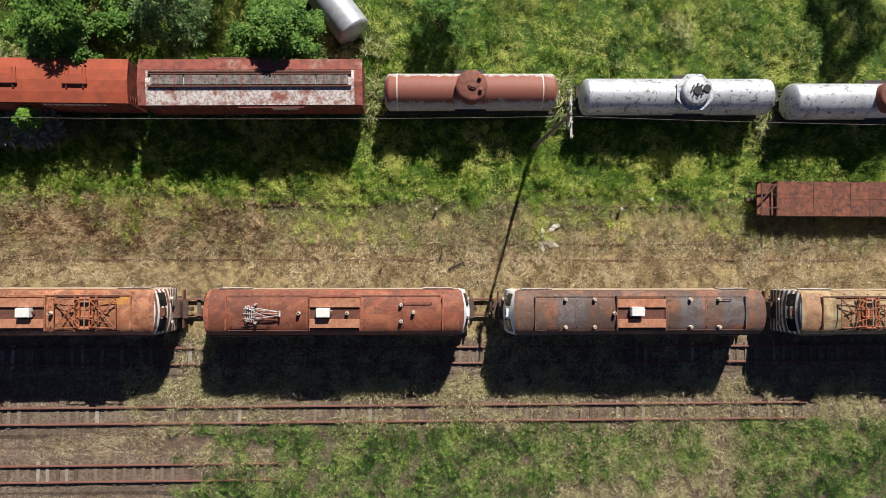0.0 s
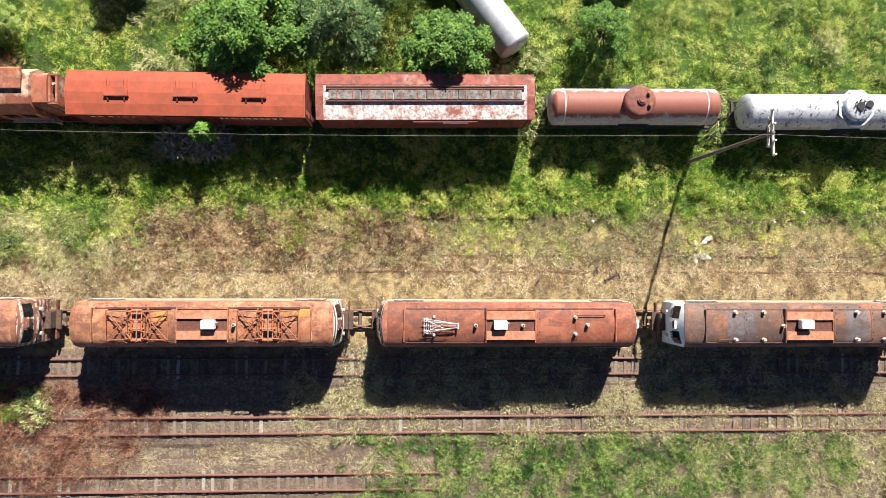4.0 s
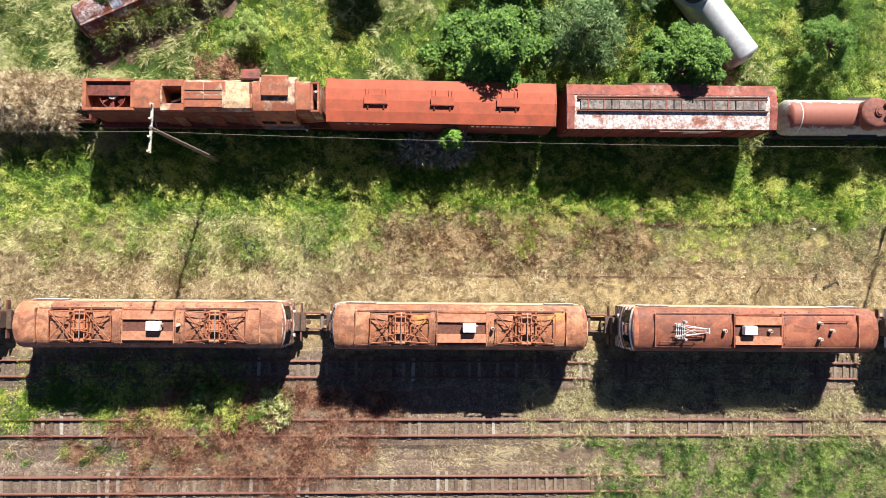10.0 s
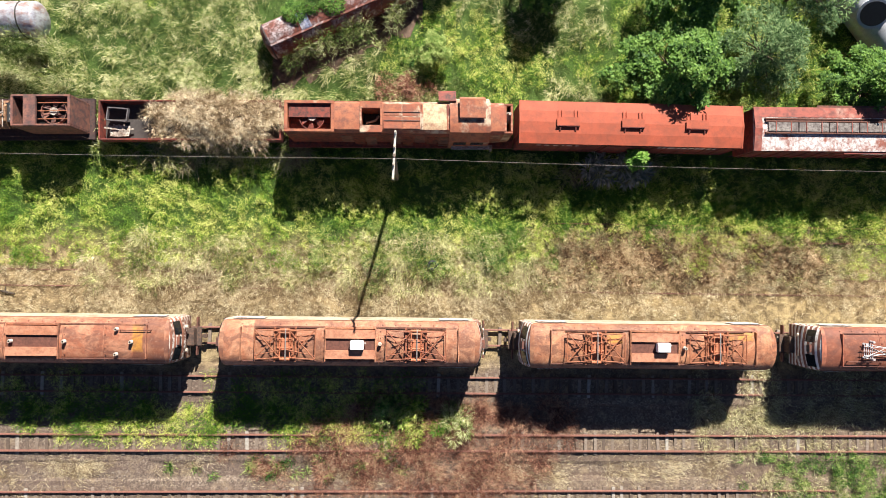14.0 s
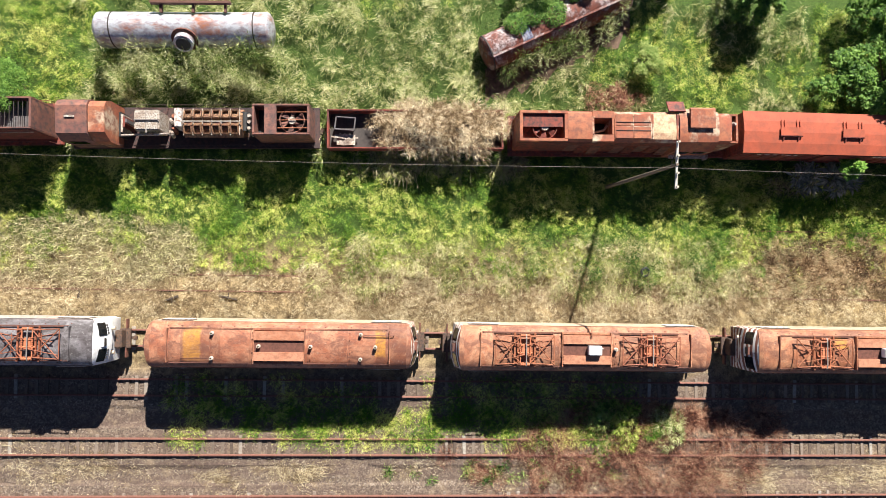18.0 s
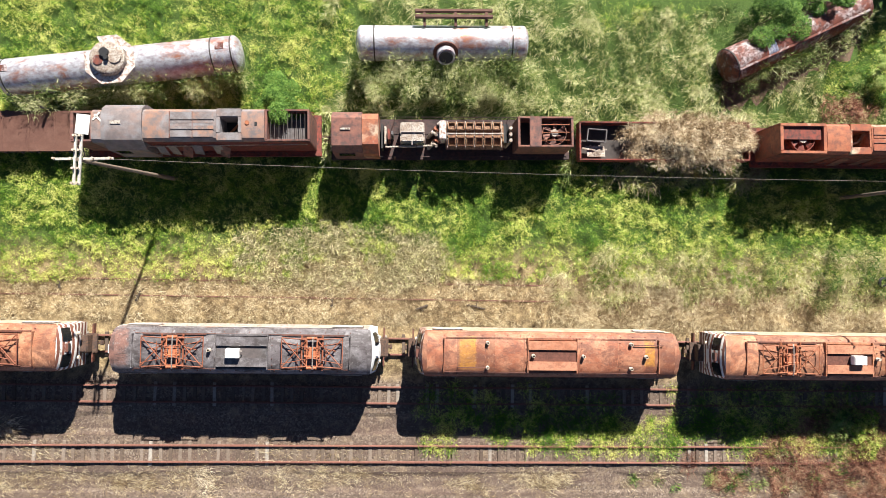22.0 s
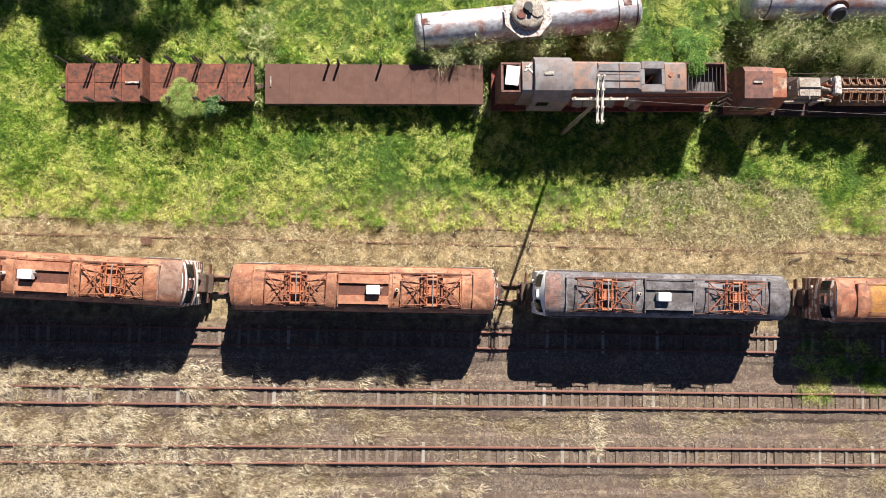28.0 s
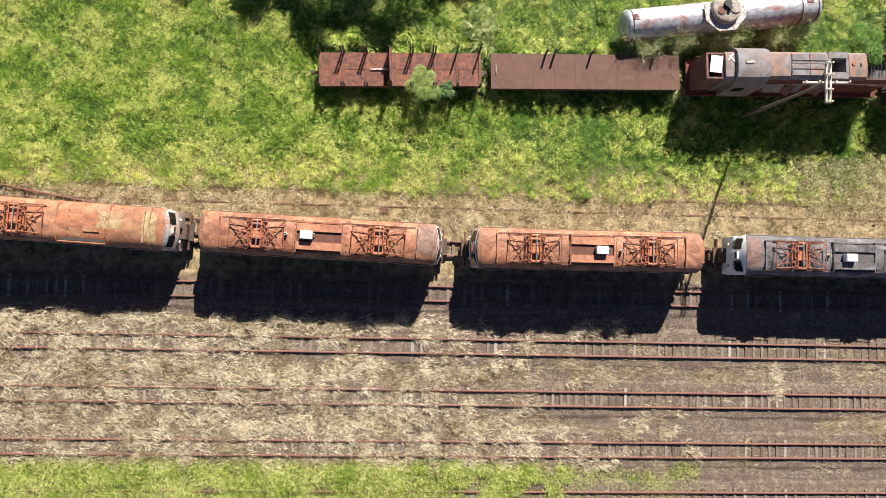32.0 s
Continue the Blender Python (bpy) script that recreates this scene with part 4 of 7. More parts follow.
def flaked(name, paint, under, flake=0.36):
    """Silver paint that flakes off in small dark spots along faint streaks."""
    m, nt, b = nodes_of(name, 0.5, 0.3)
    v = coords(nt)
    vs = coords(nt, (2.2, 0.6, 0.6))
    col = mix(nt, ramp(nt, noise_tex(nt, v, 0.8, 6, 0.65, 0.3), [(0.4, grey(0)), (0.6, grey(1))]), tuple(q * 0.8 for q in paint), paint)
    col = mix(nt, ramp(nt, noise_tex(nt, vs, 1.0, 6, 0.7), [(0.33, grey(0.55)), (0.5, grey(0))]), col, tuple(q * 0.55 for q in paint))
    spots = noise_tex(nt, v, 2.6, 9, 0.85, 0.5)
    col = mix(nt, ramp(nt, spots, [(flake, grey(1)), (flake + 0.035, grey(0))]), col, under)
    nt.links.new(col, b.inputs["Base Color"])
    bump(nt, b, spots, 0.3, 0.01)
    return m


M["silver_flaked"] = flaked("silver_flaked", (0.62, 0.64, 0.69), (0.07, 0.055, 0.055), 0.42)


def tank_wagon(label, x0, x1, y0, y1, mat, r=1.17, zc=2.12, dome_at=0.0, dome_mat=None, dome_r=0.95, dome_top=3.75, bands=(), ring=False, hole=False):
    W, h = wagon("tank_wagon", label, x0, x1, y0, y1, "tank wagon")
    running_gear(W, h, 1.15, 0.95)
    tank = part("tank", tank_mesh(h - 0.12, r, zc), mat, W)
    for x in bands:
        part("band", hoop(h, r, zc, x, 0.035), mat if ring else "letters", tank)
        part("band", hoop(h, r, zc, x + 0.2, 0.02, 0.012), "dark_steel" if ring else mat, tank)
    for x in (-h * 0.62, -h * 0.2, h * 0.2, h * 0.62):
        bm = B()
        box(bm, x - 0.12, x + 0.12, -0.85, 0.85, 0.9, 1.4, 0.02)
        part("saddle", bm, "dark_steel", W)
    if dome_at is not None:
        d = dome(tank, dome_at, dome_r, zc + r * 0.6, dome_top, dome_mat or mat)
        if ring:
            # octagonal walkway round the dome, and a broken manhole
            n, ro, ri = 8, dome_r + 0.34, dome_r + 0.04
            for i in range(n):
                bm = B()
                a0, a1 = 2 * math.pi * (i + 0.5) / n, 2 * math.pi * (i + 1.5) / n
                pts = [(dome_at + q * math.cos(a), q * math.sin(a)) for q, a in ((ri, a0), (ro, a0), (ro, a1), (ri, a1))]
                lo = [bm.verts.new((*p, zc + r + 0.02)) for p in pts]
                hi = [bm.verts.new((*p, zc + r + 0.07)) for p in pts]
                bm.faces.new(lo[::-1])
                bm.faces.new(hi)
                for j in range(4):
                    bm.faces.new((lo[j], lo[(j + 1) % 4], hi[(j + 1) % 4], hi[j]))
                part("walkway_plate", bm, mat, tank)
            bm = B()
            tube(bm, (dome_at, 0, dome_top + 0.02), (dome_at, 0, dome_top + 0.12), 0.27, 16)
            part("manhole", bm, "black", d)
            for k in range(8):
                a = k * math.pi / 4
                bm = B()
                tube(bm, (dome_at + 0.33 * math.cos(a), 0.33 * math.sin(a), dome_top), (dome_at + 0.40 * math.cos(a), 0.40 * math.sin(a), dome_top + 0.16), 0.05, 8)
                part("bolt", bm, "dark_steel", d)
            bm = B()
            tube(bm, (dome_at + 0.62, 0.12, dome_top - 0.02), (dome_at + 0.62, 0.12, dome_top + 0.1), 0.24, 14)
            part("hatch", bm, "black", d)
            for k in range(n):
                a = 2 * math.pi * (k + 0.5) / n
                bm = B()
                bar(bm, (dome_at + ro * math.cos(a), ro * math.sin(a), zc + r), (dome_at + ri * math.cos(a), ri * math.sin(a), zc + r - 0.3), 0.08, 0.06)
                part("walkway_brace", bm, "dark_steel", tank)
        else:
            bm = B()
            tube(bm, (dome_at + 0.05, 0.02, dome_top), (dome_at + 0.05, 0.02, dome_top + 0.14), 0.3, 8)
            tube(bm, (dome_at + 0.05, 0.02, dome_top + 0.12), (dome_at + 0.05, 0.02, dome_top + 0.2), 0.2, 8)
            part("manhole", bm, dome_mat or mat, d)
            valve(d, dome_at + 0.5, 0.5, dome_top - 0.05, 0.11, 0.25, "pan_rust")
            valve(d, dome_at + 0.55, -0.25, dome_top - 0.05, 0.11, 0.25, "pan_rust")
    for s in (-1, 1):
        bm = B()
        box(bm, -1.0 + (dome_at or 0), 1.0 + (dome_at or 0), s * 1.2 - 0.18, s * 1.2 + 0.18, 2.28, 2.33)
        bm2 = B()
        for dx in (-0.35, 0.35):
            bar(bm2, ((dome_at or 0) + dx, s * 1.32, 0.5), ((dome_at or 0) + dx, s * 1.3, 2.3), 0.04, 0.04)
        part("platform", bm, "dark_steel", W)
        steps = part("ladder", bm2, "dark_steel", W)
        for k in range(6):
            z = 0.6 + k * 0.3
            bm = B()
            bar(bm, ((dome_at or 0) - 0.35, s * 1.32, z), ((dome_at or 0) + 0.35, s * 1.32, z), 0.03, 0.03)
            part("rung", bm, "dark_steel", steps)
    return W


tank_wagon("rust-red tank wagon with pale flaking sides and a round dome", -3.2, 8.35, 10.45, 10.6, "tank_split", dome_at=-0.06, dome_mat="tank_rust", bands=(-4.75, 4.55), dome_r=1.0)
tank_wagon("silver tank wagon with a broken dome hatch and walkway", 9.6, 22.6, 10.3, 10.45, "silver_flaked", dome_at=0.75, bands=(), ring=True, dome_r=0.92, dome_top=3.7)
tank_wagon("plain silver tank wagon", 23.35, 36.4, 10.15, 10.3, "silver_flaked", dome_at=-0.1, dome_mat="tank_rust", bands=())

# the covered hopper
W, h = wagon("hopper_wagon", "red hopper wagon with a flaking white roof and dark lids", -17.85, -4.35, 10.42, 10.62, "wagon")
running_gear(W, h)
bm = B()
extrude(bm, [(-1.22, 1.0), (-1.35, 1.25), (-1.35, 3.72), (1.35, 3.72), (1.35, 1.25), (1.22, 1.0)], -h, h)
part("body", bm, "side_red", W)
for k in range(15):
    x = -h + 0.25 + (2 * h - 0.5) * k / 14
    for s in (-1, 1):
        part("rib", box(B(), x - 0.04, x + 0.04, s * 1.38 - 0.03, s * 1.38 + 0.03, 1.2, 3.6), "side_red", W)
bm = B()
loft(bm, [[(x, y, z) for y, z in ((-1.4, 3.70), (-1.4, 3.78), (0.0, 3.98), (1.4, 3.78), (1.4, 3.70))] for x in (-h - 0.05, h + 0.05)], closed=True)
roof = part("roof", bm, "hopper_white", W, "flaking white roof")
bm = B()
for a, c in ((0.75, 1.42),):
    loft(bm, [[(x, y, z) for y, z in ((a, 3.86), (a, 3.90), (c, 3.805), (c, 3.76))] for x in (-h - 0.06, h + 0.06)], closed=True)
for s in (-1, 1):
    xx = s * (h - 0.18)
    loft(bm, [[(x, y, z) for y, z in ((-1.41, 3.76), (-1.41, 3.80), (0, 4.0), (1.41, 3.80), (1.41, 3.76), (0, 3.9))] for x in (xx - 0.24, xx + 0.24)], closed=True)
part("edge_plate", bm, "hopper_red", roof, "red roof edge")
for k in range(6):
    x0 = -h + 0.75 + (2 * h - 1.5) * k / 6
    bm = B()
    box(bm, x0 + 0.03, x0 + (2 * h - 1.5) / 6 - 0.03, -0.22, 0.38, 3.93, 4.07, 0.02)
    lid = part("hatch_lid", bm, "lid_grey", roof, "grey hatch lid")
    for q in (0.25, 0.75):
        bm = B()
        bar(bm, (x0 + q * (2 * h - 1.5) / 6, -0.25, 4.09), (x0 + q * (2 * h - 1.5) / 6, 0.42, 4.09), 0.05, 0.03)
        part("lid_clamp", bm, "hopper_red", lid)
for y, zz in ((-0.30, 4.02), (0.46, 4.02), (0.62, 3.98)):
    bm = B()
    box(bm, -h + 0.6, h - 0.6, y - 0.05, y + 0.05, zz - 0.1, zz + 0.04, 0.01)
    part("hatch_rail", bm, "pipe_rust", roof)
bm = B()
box(bm, -2.6, 2.2, 1.42, 1.56, 3.74, 3.79)
part("running_board", bm, "plank_rust", W)
bm = B()
box(bm, -0.8, 3.2, -1.56, -1.42, 3.66, 3.71)
part("running_board", bm, "side_red", W)
bm = B()
box(bm, 1.1, 2.7, -1.425, -1.412, 2.7, 3.2)
part("sign_panel", bm, "letters", W, "pale lettered panel")

# the red boxcar
W, h = wagon("boxcar", "brick-red boxcar with three roof brackets", -33.0, -18.6, 10.53, 10.53, "boxcar")
running_gear(W, h)
bm = B()
extrude(bm, [(-1.3, 1.0), (-1.3, 3.66), (1.3, 3.66), (1.3, 1.0)], -h + 0.03, h - 0.03)
part("body", bm, "side_red", W, "dark red wagon sides")
for k in range(17):
    x = -h + 0.2 + (2 * h - 0.4) * k / 16
    for s in (-1, 1):
        part("rib", box(B(), x - 0.035, x + 0.035, s * 1.32 - 0.025, s * 1.32 + 0.025, 1.05, 3.6), "side_red", W)
bm = B()
loft(bm, [[(x, y, z) for y, z in ((-1.36, 3.60), (-1.36, 3.66), (-0.7, 3.79), (0.0, 3.84), (0.7, 3.79), (1.36, 3.66), (1.36, 3.60))] for x in np.linspace(-h, h, 5)], closed=True)
roof = part("roof", smooth(bm, 3), "box_red", W, "sun-faded red roof")
for x in (-h, h):
    bm = B()
    loft(bm, [[(x + dx, y, z + 0.02) for y, z in ((-1.38, 3.60), (-1.38, 3.67), (0, 3.86), (1.38, 3.67), (1.38, 3.60), (0, 3.75))] for dx in (-0.04, 0.04)], closed=True)
    part("roof_edge", bm, "box_red", roof)
for x in (-4.15, 0.0, 4.15):
    bm = B()
    box(bm, x - 0.72, x + 0.72, -0.24, 0.30, 3.93, 3.97, 0.01)
    br = part("roof_bracket", bm, "box_red", W, "small red roof platform")
    for dx in (-0.62, 0.62):
        for dy in (-0.2, 0.26):
            bm = B()
            bar(bm, (x + dx, dy, 3.78), (x + dx, dy, 3.94), 0.06, 0.06)
            part("bracket_leg", bm, "side_red", br)
        for ex in (dx, dx * 0.66):
            bm = B()
            bar(bm, (x + ex, 0.24, 3.88), (x + ex, 0.78, 3.85), 0.035, 0.05)
            part("bracket_arm", bm, "box_red", br)
        bm = B()
        bar(bm, (x + dx * 0.8, -0.22, 3.95), (x + dx * 0.8, -0.52, 3.84), 0.09, 0.05)
        part("bracket_foot", bm, "side_red", br)
    bm = B()
    box(bm, x - 0.74, x + 0.74, -0.29, -0.245, 3.83, 3.98, 0.008)
    part("bracket_board", bm, "side_red", br)
bm = B()
box(bm, -1.5, 1.5, -1.39, -1.33, 1.1, 3.45, 0.01)
part("sliding_door", bm, "side_red", W)
lettering(W, 1.9, 5.6, -1.36, 2.7, -1, [(0.32, 0.3)], gap=0.2, seed=3)
lettering(W, -6.0, -3.4, -1.36, 2.9, -1, [(0.16, 0.2)], gap=0.3, seed=5)
for s in (-1, 1):
    bm = B()
    for k in range(8):
        z = 1.0 + k * 0.34
        bar(bm, (s * h + s * 0.06, -1.15, z), (s * h + s * 0.06, -0.7, z), 0.03, 0.03)
    for yy in (-1.15, -0.7):
        bar(bm, (s * h + s * 0.06, yy, 0.9), (s * h + s * 0.06, yy, 3.6), 0.03, 0.03)
    part("ladder", bm, "side_red", W)


def hood(bm, x0, x1, w, z0, z1, chamfer=0.22):
    extrude(bm, [(-w, z0), (-w, z1 - chamfer), (-w + chamfer * 0.8, z1 - 0.03), (-w * 0.4, z1 + 0.03), (w * 0.4, z1 + 0.03), (w - chamfer * 0.8, z1 - 0.03), (w, z1 - chamfer), (w, z0)], x0, x1)
    return bm


def open_hood(bm, x0, x1, w, z0, z1, t=0.22, tx=None):
    """Four walls with a broad rim, open above."""
    tx = tx or t
    box(bm, x0, x1, -w, -w + t, z0, z1, 0.03)
    box(bm, x0, x1, w - t, w, z0, z1, 0.03)
    box(bm, x0, x0 + tx, -w + t, w - t, z0, z1)
    box(bm, x1 - tx, x1, -w + t, w - t, z0, z1)
    return bm


def fan(parent, x, z, r=0.8, mat="diesel_side"):
    bm = B()
    tube(bm, (x, 0, z - 0.1), (x, 0, z + 0.15), 0.24, 16)
    f = part("fan", smooth(bm), "cream", parent, "pale hub of the cooling fan")
    for k in range(6):
        bm = B()
        a = k * math.pi / 3 + 0.4
        c, s = math.cos(a), math.sin(a)
        p = [(x + q * r * (c * math.cos(d) - s * math.sin(d)), q * r * (s * math.cos(d) + c * math.sin(d)), z + dz) for q, d, dz in ((0.25, -0.3, 0), (1, -0.28, -0.08), (1, 0.28, 0.08), (0.25, 0.3, 0))]
        lo, hi = [bm.verts.new(v) for v in p], [bm.verts.new((a1, b1, c1 + 0.02)) for a1, b1, c1 in p]
        bm.faces.new(lo[::-1])
        bm.faces.new(hi)
        for j in range(4):
            bm.faces.new((lo[j], lo[(j + 1) % 4], hi[(j + 1) % 4], hi[j]))
        part("fan_blade", bm, mat, f)
    part("fan_ring", hoop(0, r + 0.03, 0, 0, 0.12, 0.04), mat, f).matrix_basis = Matrix.Translation((x, 0, z)) @ pose(0, 0, 0, 0, 90, 0)
    return f


def deck(W, h, w=1.35, mat="diesel_side"):
    bm = B()
    box(bm, -h, h, -w, w, 0.98, 1.22, 0.02)
    part("frame", bm, mat, W)
    bm = B()
    box(bm, -2.2, 2.2, -1.1, 1.1, 0.35, 0.98, 0.15)
    part("fuel_tank", bm, "dark_steel", W)
    for s in (-1, 1):
        bogie(W, s * (h - 2.6), (-1.45, 0, 1.45), 0.46)
        coupler(W, s * h, s, "coupler_rust")
        bm = B()
        tube(bm, (-h + 0.4, s * (w - 0.05), 2.0), (h - 0.4, s * (w - 0.05), 2.0), 0.02, 6)
        for k in range(9):
            x = -h + 0.4 + (2 * h - 0.8) * k / 8
            tube(bm, (x, s * (w - 0.05), 1.2), (x, s * (w - 0.05), 2.0), 0.02, 6)
        part("handrail", bm, mat, W)


# orange diesel
W, h = wagon("diesel_locomotive", "gutted orange diesel locomotive with an open fan well", -47.95, -33.1, 10.40, 10.66, "locomotive")
deck(W, h)
rad = part("radiator_hood", open_hood(B(), -h + 0.3, -h + 3.35, 0.98, 1.2, 4.15, 0.2), "diesel_orange", W)
bm = B()
box(bm, -h + 0.3, -h + 3.35, -0.95, 0.95, 3.2, 3.25)
part("radiator_floor", bm, "diesel_side", rad)
fan(rad, -h + 1.95, 3.75, 0.72)
bm = B()
box(bm, -h + 0.55, -h + 3.1, -0.03, 0.78, 3.95, 3.98)
part("grille", bm, "diesel_side", rad)
x1 = -h + 3.36
bm = B()
hood(bm, x1, x1 + 1.55, 0.98, 1.2, 4.15)
part("hood", smooth(bm, 25), "diesel_orange", W)
pit = part("hood_well", open_hood(B(), x1 + 1.56, x1 + 2.95, 0.98, 1.2, 4.14, 0.46, 0.12), "diesel_orange", W, "hood with its hatch missing")
# black sheet: the shade inside the open hatch put into its colour
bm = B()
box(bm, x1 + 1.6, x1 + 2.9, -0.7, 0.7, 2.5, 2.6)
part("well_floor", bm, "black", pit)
bm = B()
tube(bm, (x1 + 1.9, -0.2, 3.3), (x1 + 2.5, -0.1, 3.45), 0.07, 8)
tube(bm, (x1 + 2.5, -0.1, 3.45), (x1 + 2.7, 0.2, 3.5), 0.07, 8)
part("pipe", smooth(bm), "cream", pit)
bm = B()
hood(bm, x1 + 2.96, -h + 10.5, 0.98, 1.2, 4.15)
hd = part("hood", smooth(bm, 25), "diesel_orange", W)
for k in range(2):
    for s in (-1, 1):
        bm = B()
        box(bm, x1 + 3.05 + k * 1.15, x1 + 4.15 + k * 1.15, s * 0.4 - 0.36, s * 0.4 + 0.36, 4.17, 4.205, 0.01)
        part("hatch", bm, "diesel_orange", hd)
bm = B()
for y in (-0.12, 0.12):
    tube(bm, (x1 + 3.05, y * 2.2, 4.23), (x1 + 5.3, y * 2.2, 4.23), 0.018, 6)
part("hinge_rod", bm, "dark_steel", hd)
for x in (x1 + 5.42, x1 + 7.0):
    bm = B()
    box(bm, x - 0.03, x + 0.03, -0.8, 0.8, 4.12, 4.2)
    part("seam", bm, "diesel_orange", hd)
bm = B()
box(bm, x1 + 7.1, -h + 10.3, 0.1, 0.75, 4.13, 4.21, 0.01)
part("hatch", bm, "diesel_side", hd)
xc = -h + 10.5
bm = B()
extrude(bm, [(-1.38, 1.2), (-1.38, 3.3), (-0.95, 4.12), (-0.5, 4.28), (0.5, 4.28), (0.95, 4.12), (1.38, 3.3), (1.38, 1.2)], xc, xc + 2.55)
cab = part("cab", smooth(bm, 25), "diesel_orange", W)
for s in (-1, 1):
    for dx in (0.3, 1.4):
        bm = B()
        box(bm, xc + dx, xc + dx + 0.8, s * 1.385 - 0.015, s * 1.385 + 0.015, 2.45, 3.15)
        part("window", bm, "glass", cab)
bm = B()
loft(bm, [[(xc + x, y, z) for y, z in ((-0.15, 4.44), (-0.1, 4.50), (1.05, 4.55), (1.2, 4.36), (1.1, 4.30))] for x in (0.6, 2.2)], closed=True)
part("loose_panel", bm, "diesel_orange", W, "loose bent roof panel")
bm = B()
loft(bm, [[(xc + x, y, z) for y, z in ((0.95, 4.2), (1.0, 4.26), (1.7, 3.9), (1.66, 3.85))] for x in (-0.7, 0.4)], closed=True)
part("torn_sheet", bm, "diesel_side", W, "torn sheet hanging off the cab")
nose = part("nose", open_hood(B(), xc + 3.45, h - 0.35, 0.95, 1.2, 3.85, 0.14), "diesel_orange", W, "open short hood")
bm = B()
hood(bm, xc + 2.56, xc + 3.44, 1.0, 1.2, 3.98)
part("hood", smooth(bm, 25), "diesel_orange", W)
# black sheet standing for the shade inside the open nose
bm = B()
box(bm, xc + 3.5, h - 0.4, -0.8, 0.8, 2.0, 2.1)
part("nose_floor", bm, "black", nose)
bm = B()
box(bm, xc + 3.6, xc + 3.95, -0.1, 0.5, 2.1, 3.6, 0.05)
tube(bm, (xc + 3.8, 0.3, 3.5), (xc + 3.8, 0.3, 3.95), 0.22, 12, 0.08)
part("switch_cabinet", bm, "cream", nose, "pale electrical cabinet")
for k in range(9):
    bm = B()
    x = -h + 3.6 + k * 0.78
    loft(bm, [[(x + dx, y, z) for y, z in ((-0.99, 2.9 if k % 3 else 3.2), (-1.02 - 0.1 * (k % 3), 1.4), (-1.05 - 0.1 * (k % 3), 1.4), (-1.02, 2.92 if k % 3 else 3.22))] for dx in (0.03, 0.7)], closed=True)
    part("side_door", bm, "diesel_side" if k % 2 else "diesel_brown", W)
bm = B()
box(bm, xc + 0.2, xc + 2.9, -1.6, -1.32, 1.9, 1.97)
box(bm, xc + 2.8, xc + 2.9, -1.6, -1.32, 1.3, 1.97)
part("side_step", bm, "cream", W)

bm = B()
for s in (-1, 1):
    box(bm, -h + 0.32, -h + 10.48, s * 0.995 - 0.008, s * 0.995 + 0.008, 1.22, 3.9)
part("side_plate", bm, "diesel_side", W, "dark red engine-room side")
for k, (a, c) in enumerate(((x1 + 5.5, x1 + 6.95), (x1 + 7.06, -h + 10.42))):
    bm = B()
    extrude(bm, [(-0.80, 4.125), (-0.39, 4.187), (0.39, 4.187), (0.80, 4.125), (0.80, 4.09), (0.39, 4.15), (-0.39, 4.15), (-0.80, 4.09)], a, c)
    part("roof_sheet", bm, "diesel_pale" if k == 0 else "diesel_orange", W, "sheet with paint bleached to pale yellow" if k == 0 else "")

# gondola half buried in dry grass
W, h = wagon("gondola_wagon", "low red gondola filled with scrap and dry grass", -59.95, -48.35, 10.40, 10.66, "wagon")
running_gear(W, h, 1.25, 0.95, False)
bm = B()
box(bm, -h, h, -1.28, 1.28, 0.95, 1.05)
part("floor_plate", bm, "dark_steel", W)
for s in (-1, 1):
    bm = B()
    box(bm, -h, h, s * 1.25 - 0.05, s * 1.25 + 0.05, 1.05, 1.85, 0.015)
    part("side_wall", bm, "side_red" if s < 0 else "diesel_side", W)
    bm = B()
    box(bm, s * (h - 0.05) - 0.06, s * (h - 0.05) + 0.06, -1.2, 1.2, 1.05, 1.85, 0.015)
    part("end_wall", bm, "diesel_side", W)
bm = B()
for p, q in (((-h + 0.5, 0.0), (-h + 1.75, -0.1)), ((-h + 1.75, -0.1), (-h + 1.85, 0.72)), ((-h + 1.85, 0.72), (-h + 0.6, 0.8)), ((-h + 0.6, 0.8), (-h + 0.5, 0.0))):
    bar(bm, (*p, 1.75), (*q, 1.75), 0.07, 0.25)
scrap = part("scrap_frame", bm, "grey_roof", W, "grey steel scrap frame")
for k in range(7):
    bm = B()
    a = 0.5 + k * 0.35
    bar(bm, (-h + 1.1, -0.55, 1.5), (-h + 1.1 + 1.0 * math.cos(a), -0.75 + 0.55 * math.sin(a), 1.3 + 0.05 * k), 0.1, 0.05)
    part("scrap_bar", bm, "strip_grey" if k % 2 else "cream", W)
bm = B()
loft(bm, [[(-h + 0.6 + x, y, 1.45 + 0.1 * math.sin(x * 5 + y * 4)) for x in (0, 0.4, 0.8, 1.2)] for y in (-1.0, -0.6, -0.3)], caps=False)
r = bmesh.ops.extrude_face_region(bm, geom=bm.faces[:])
bmesh.ops.translate(bm, vec=(0, 0, 0.03), verts=[g for g in r["geom"] if isinstance(g, bmesh.types.BMVert)])
part("scrap_sheet", bm, "cream", W, "crumpled pale sheet")

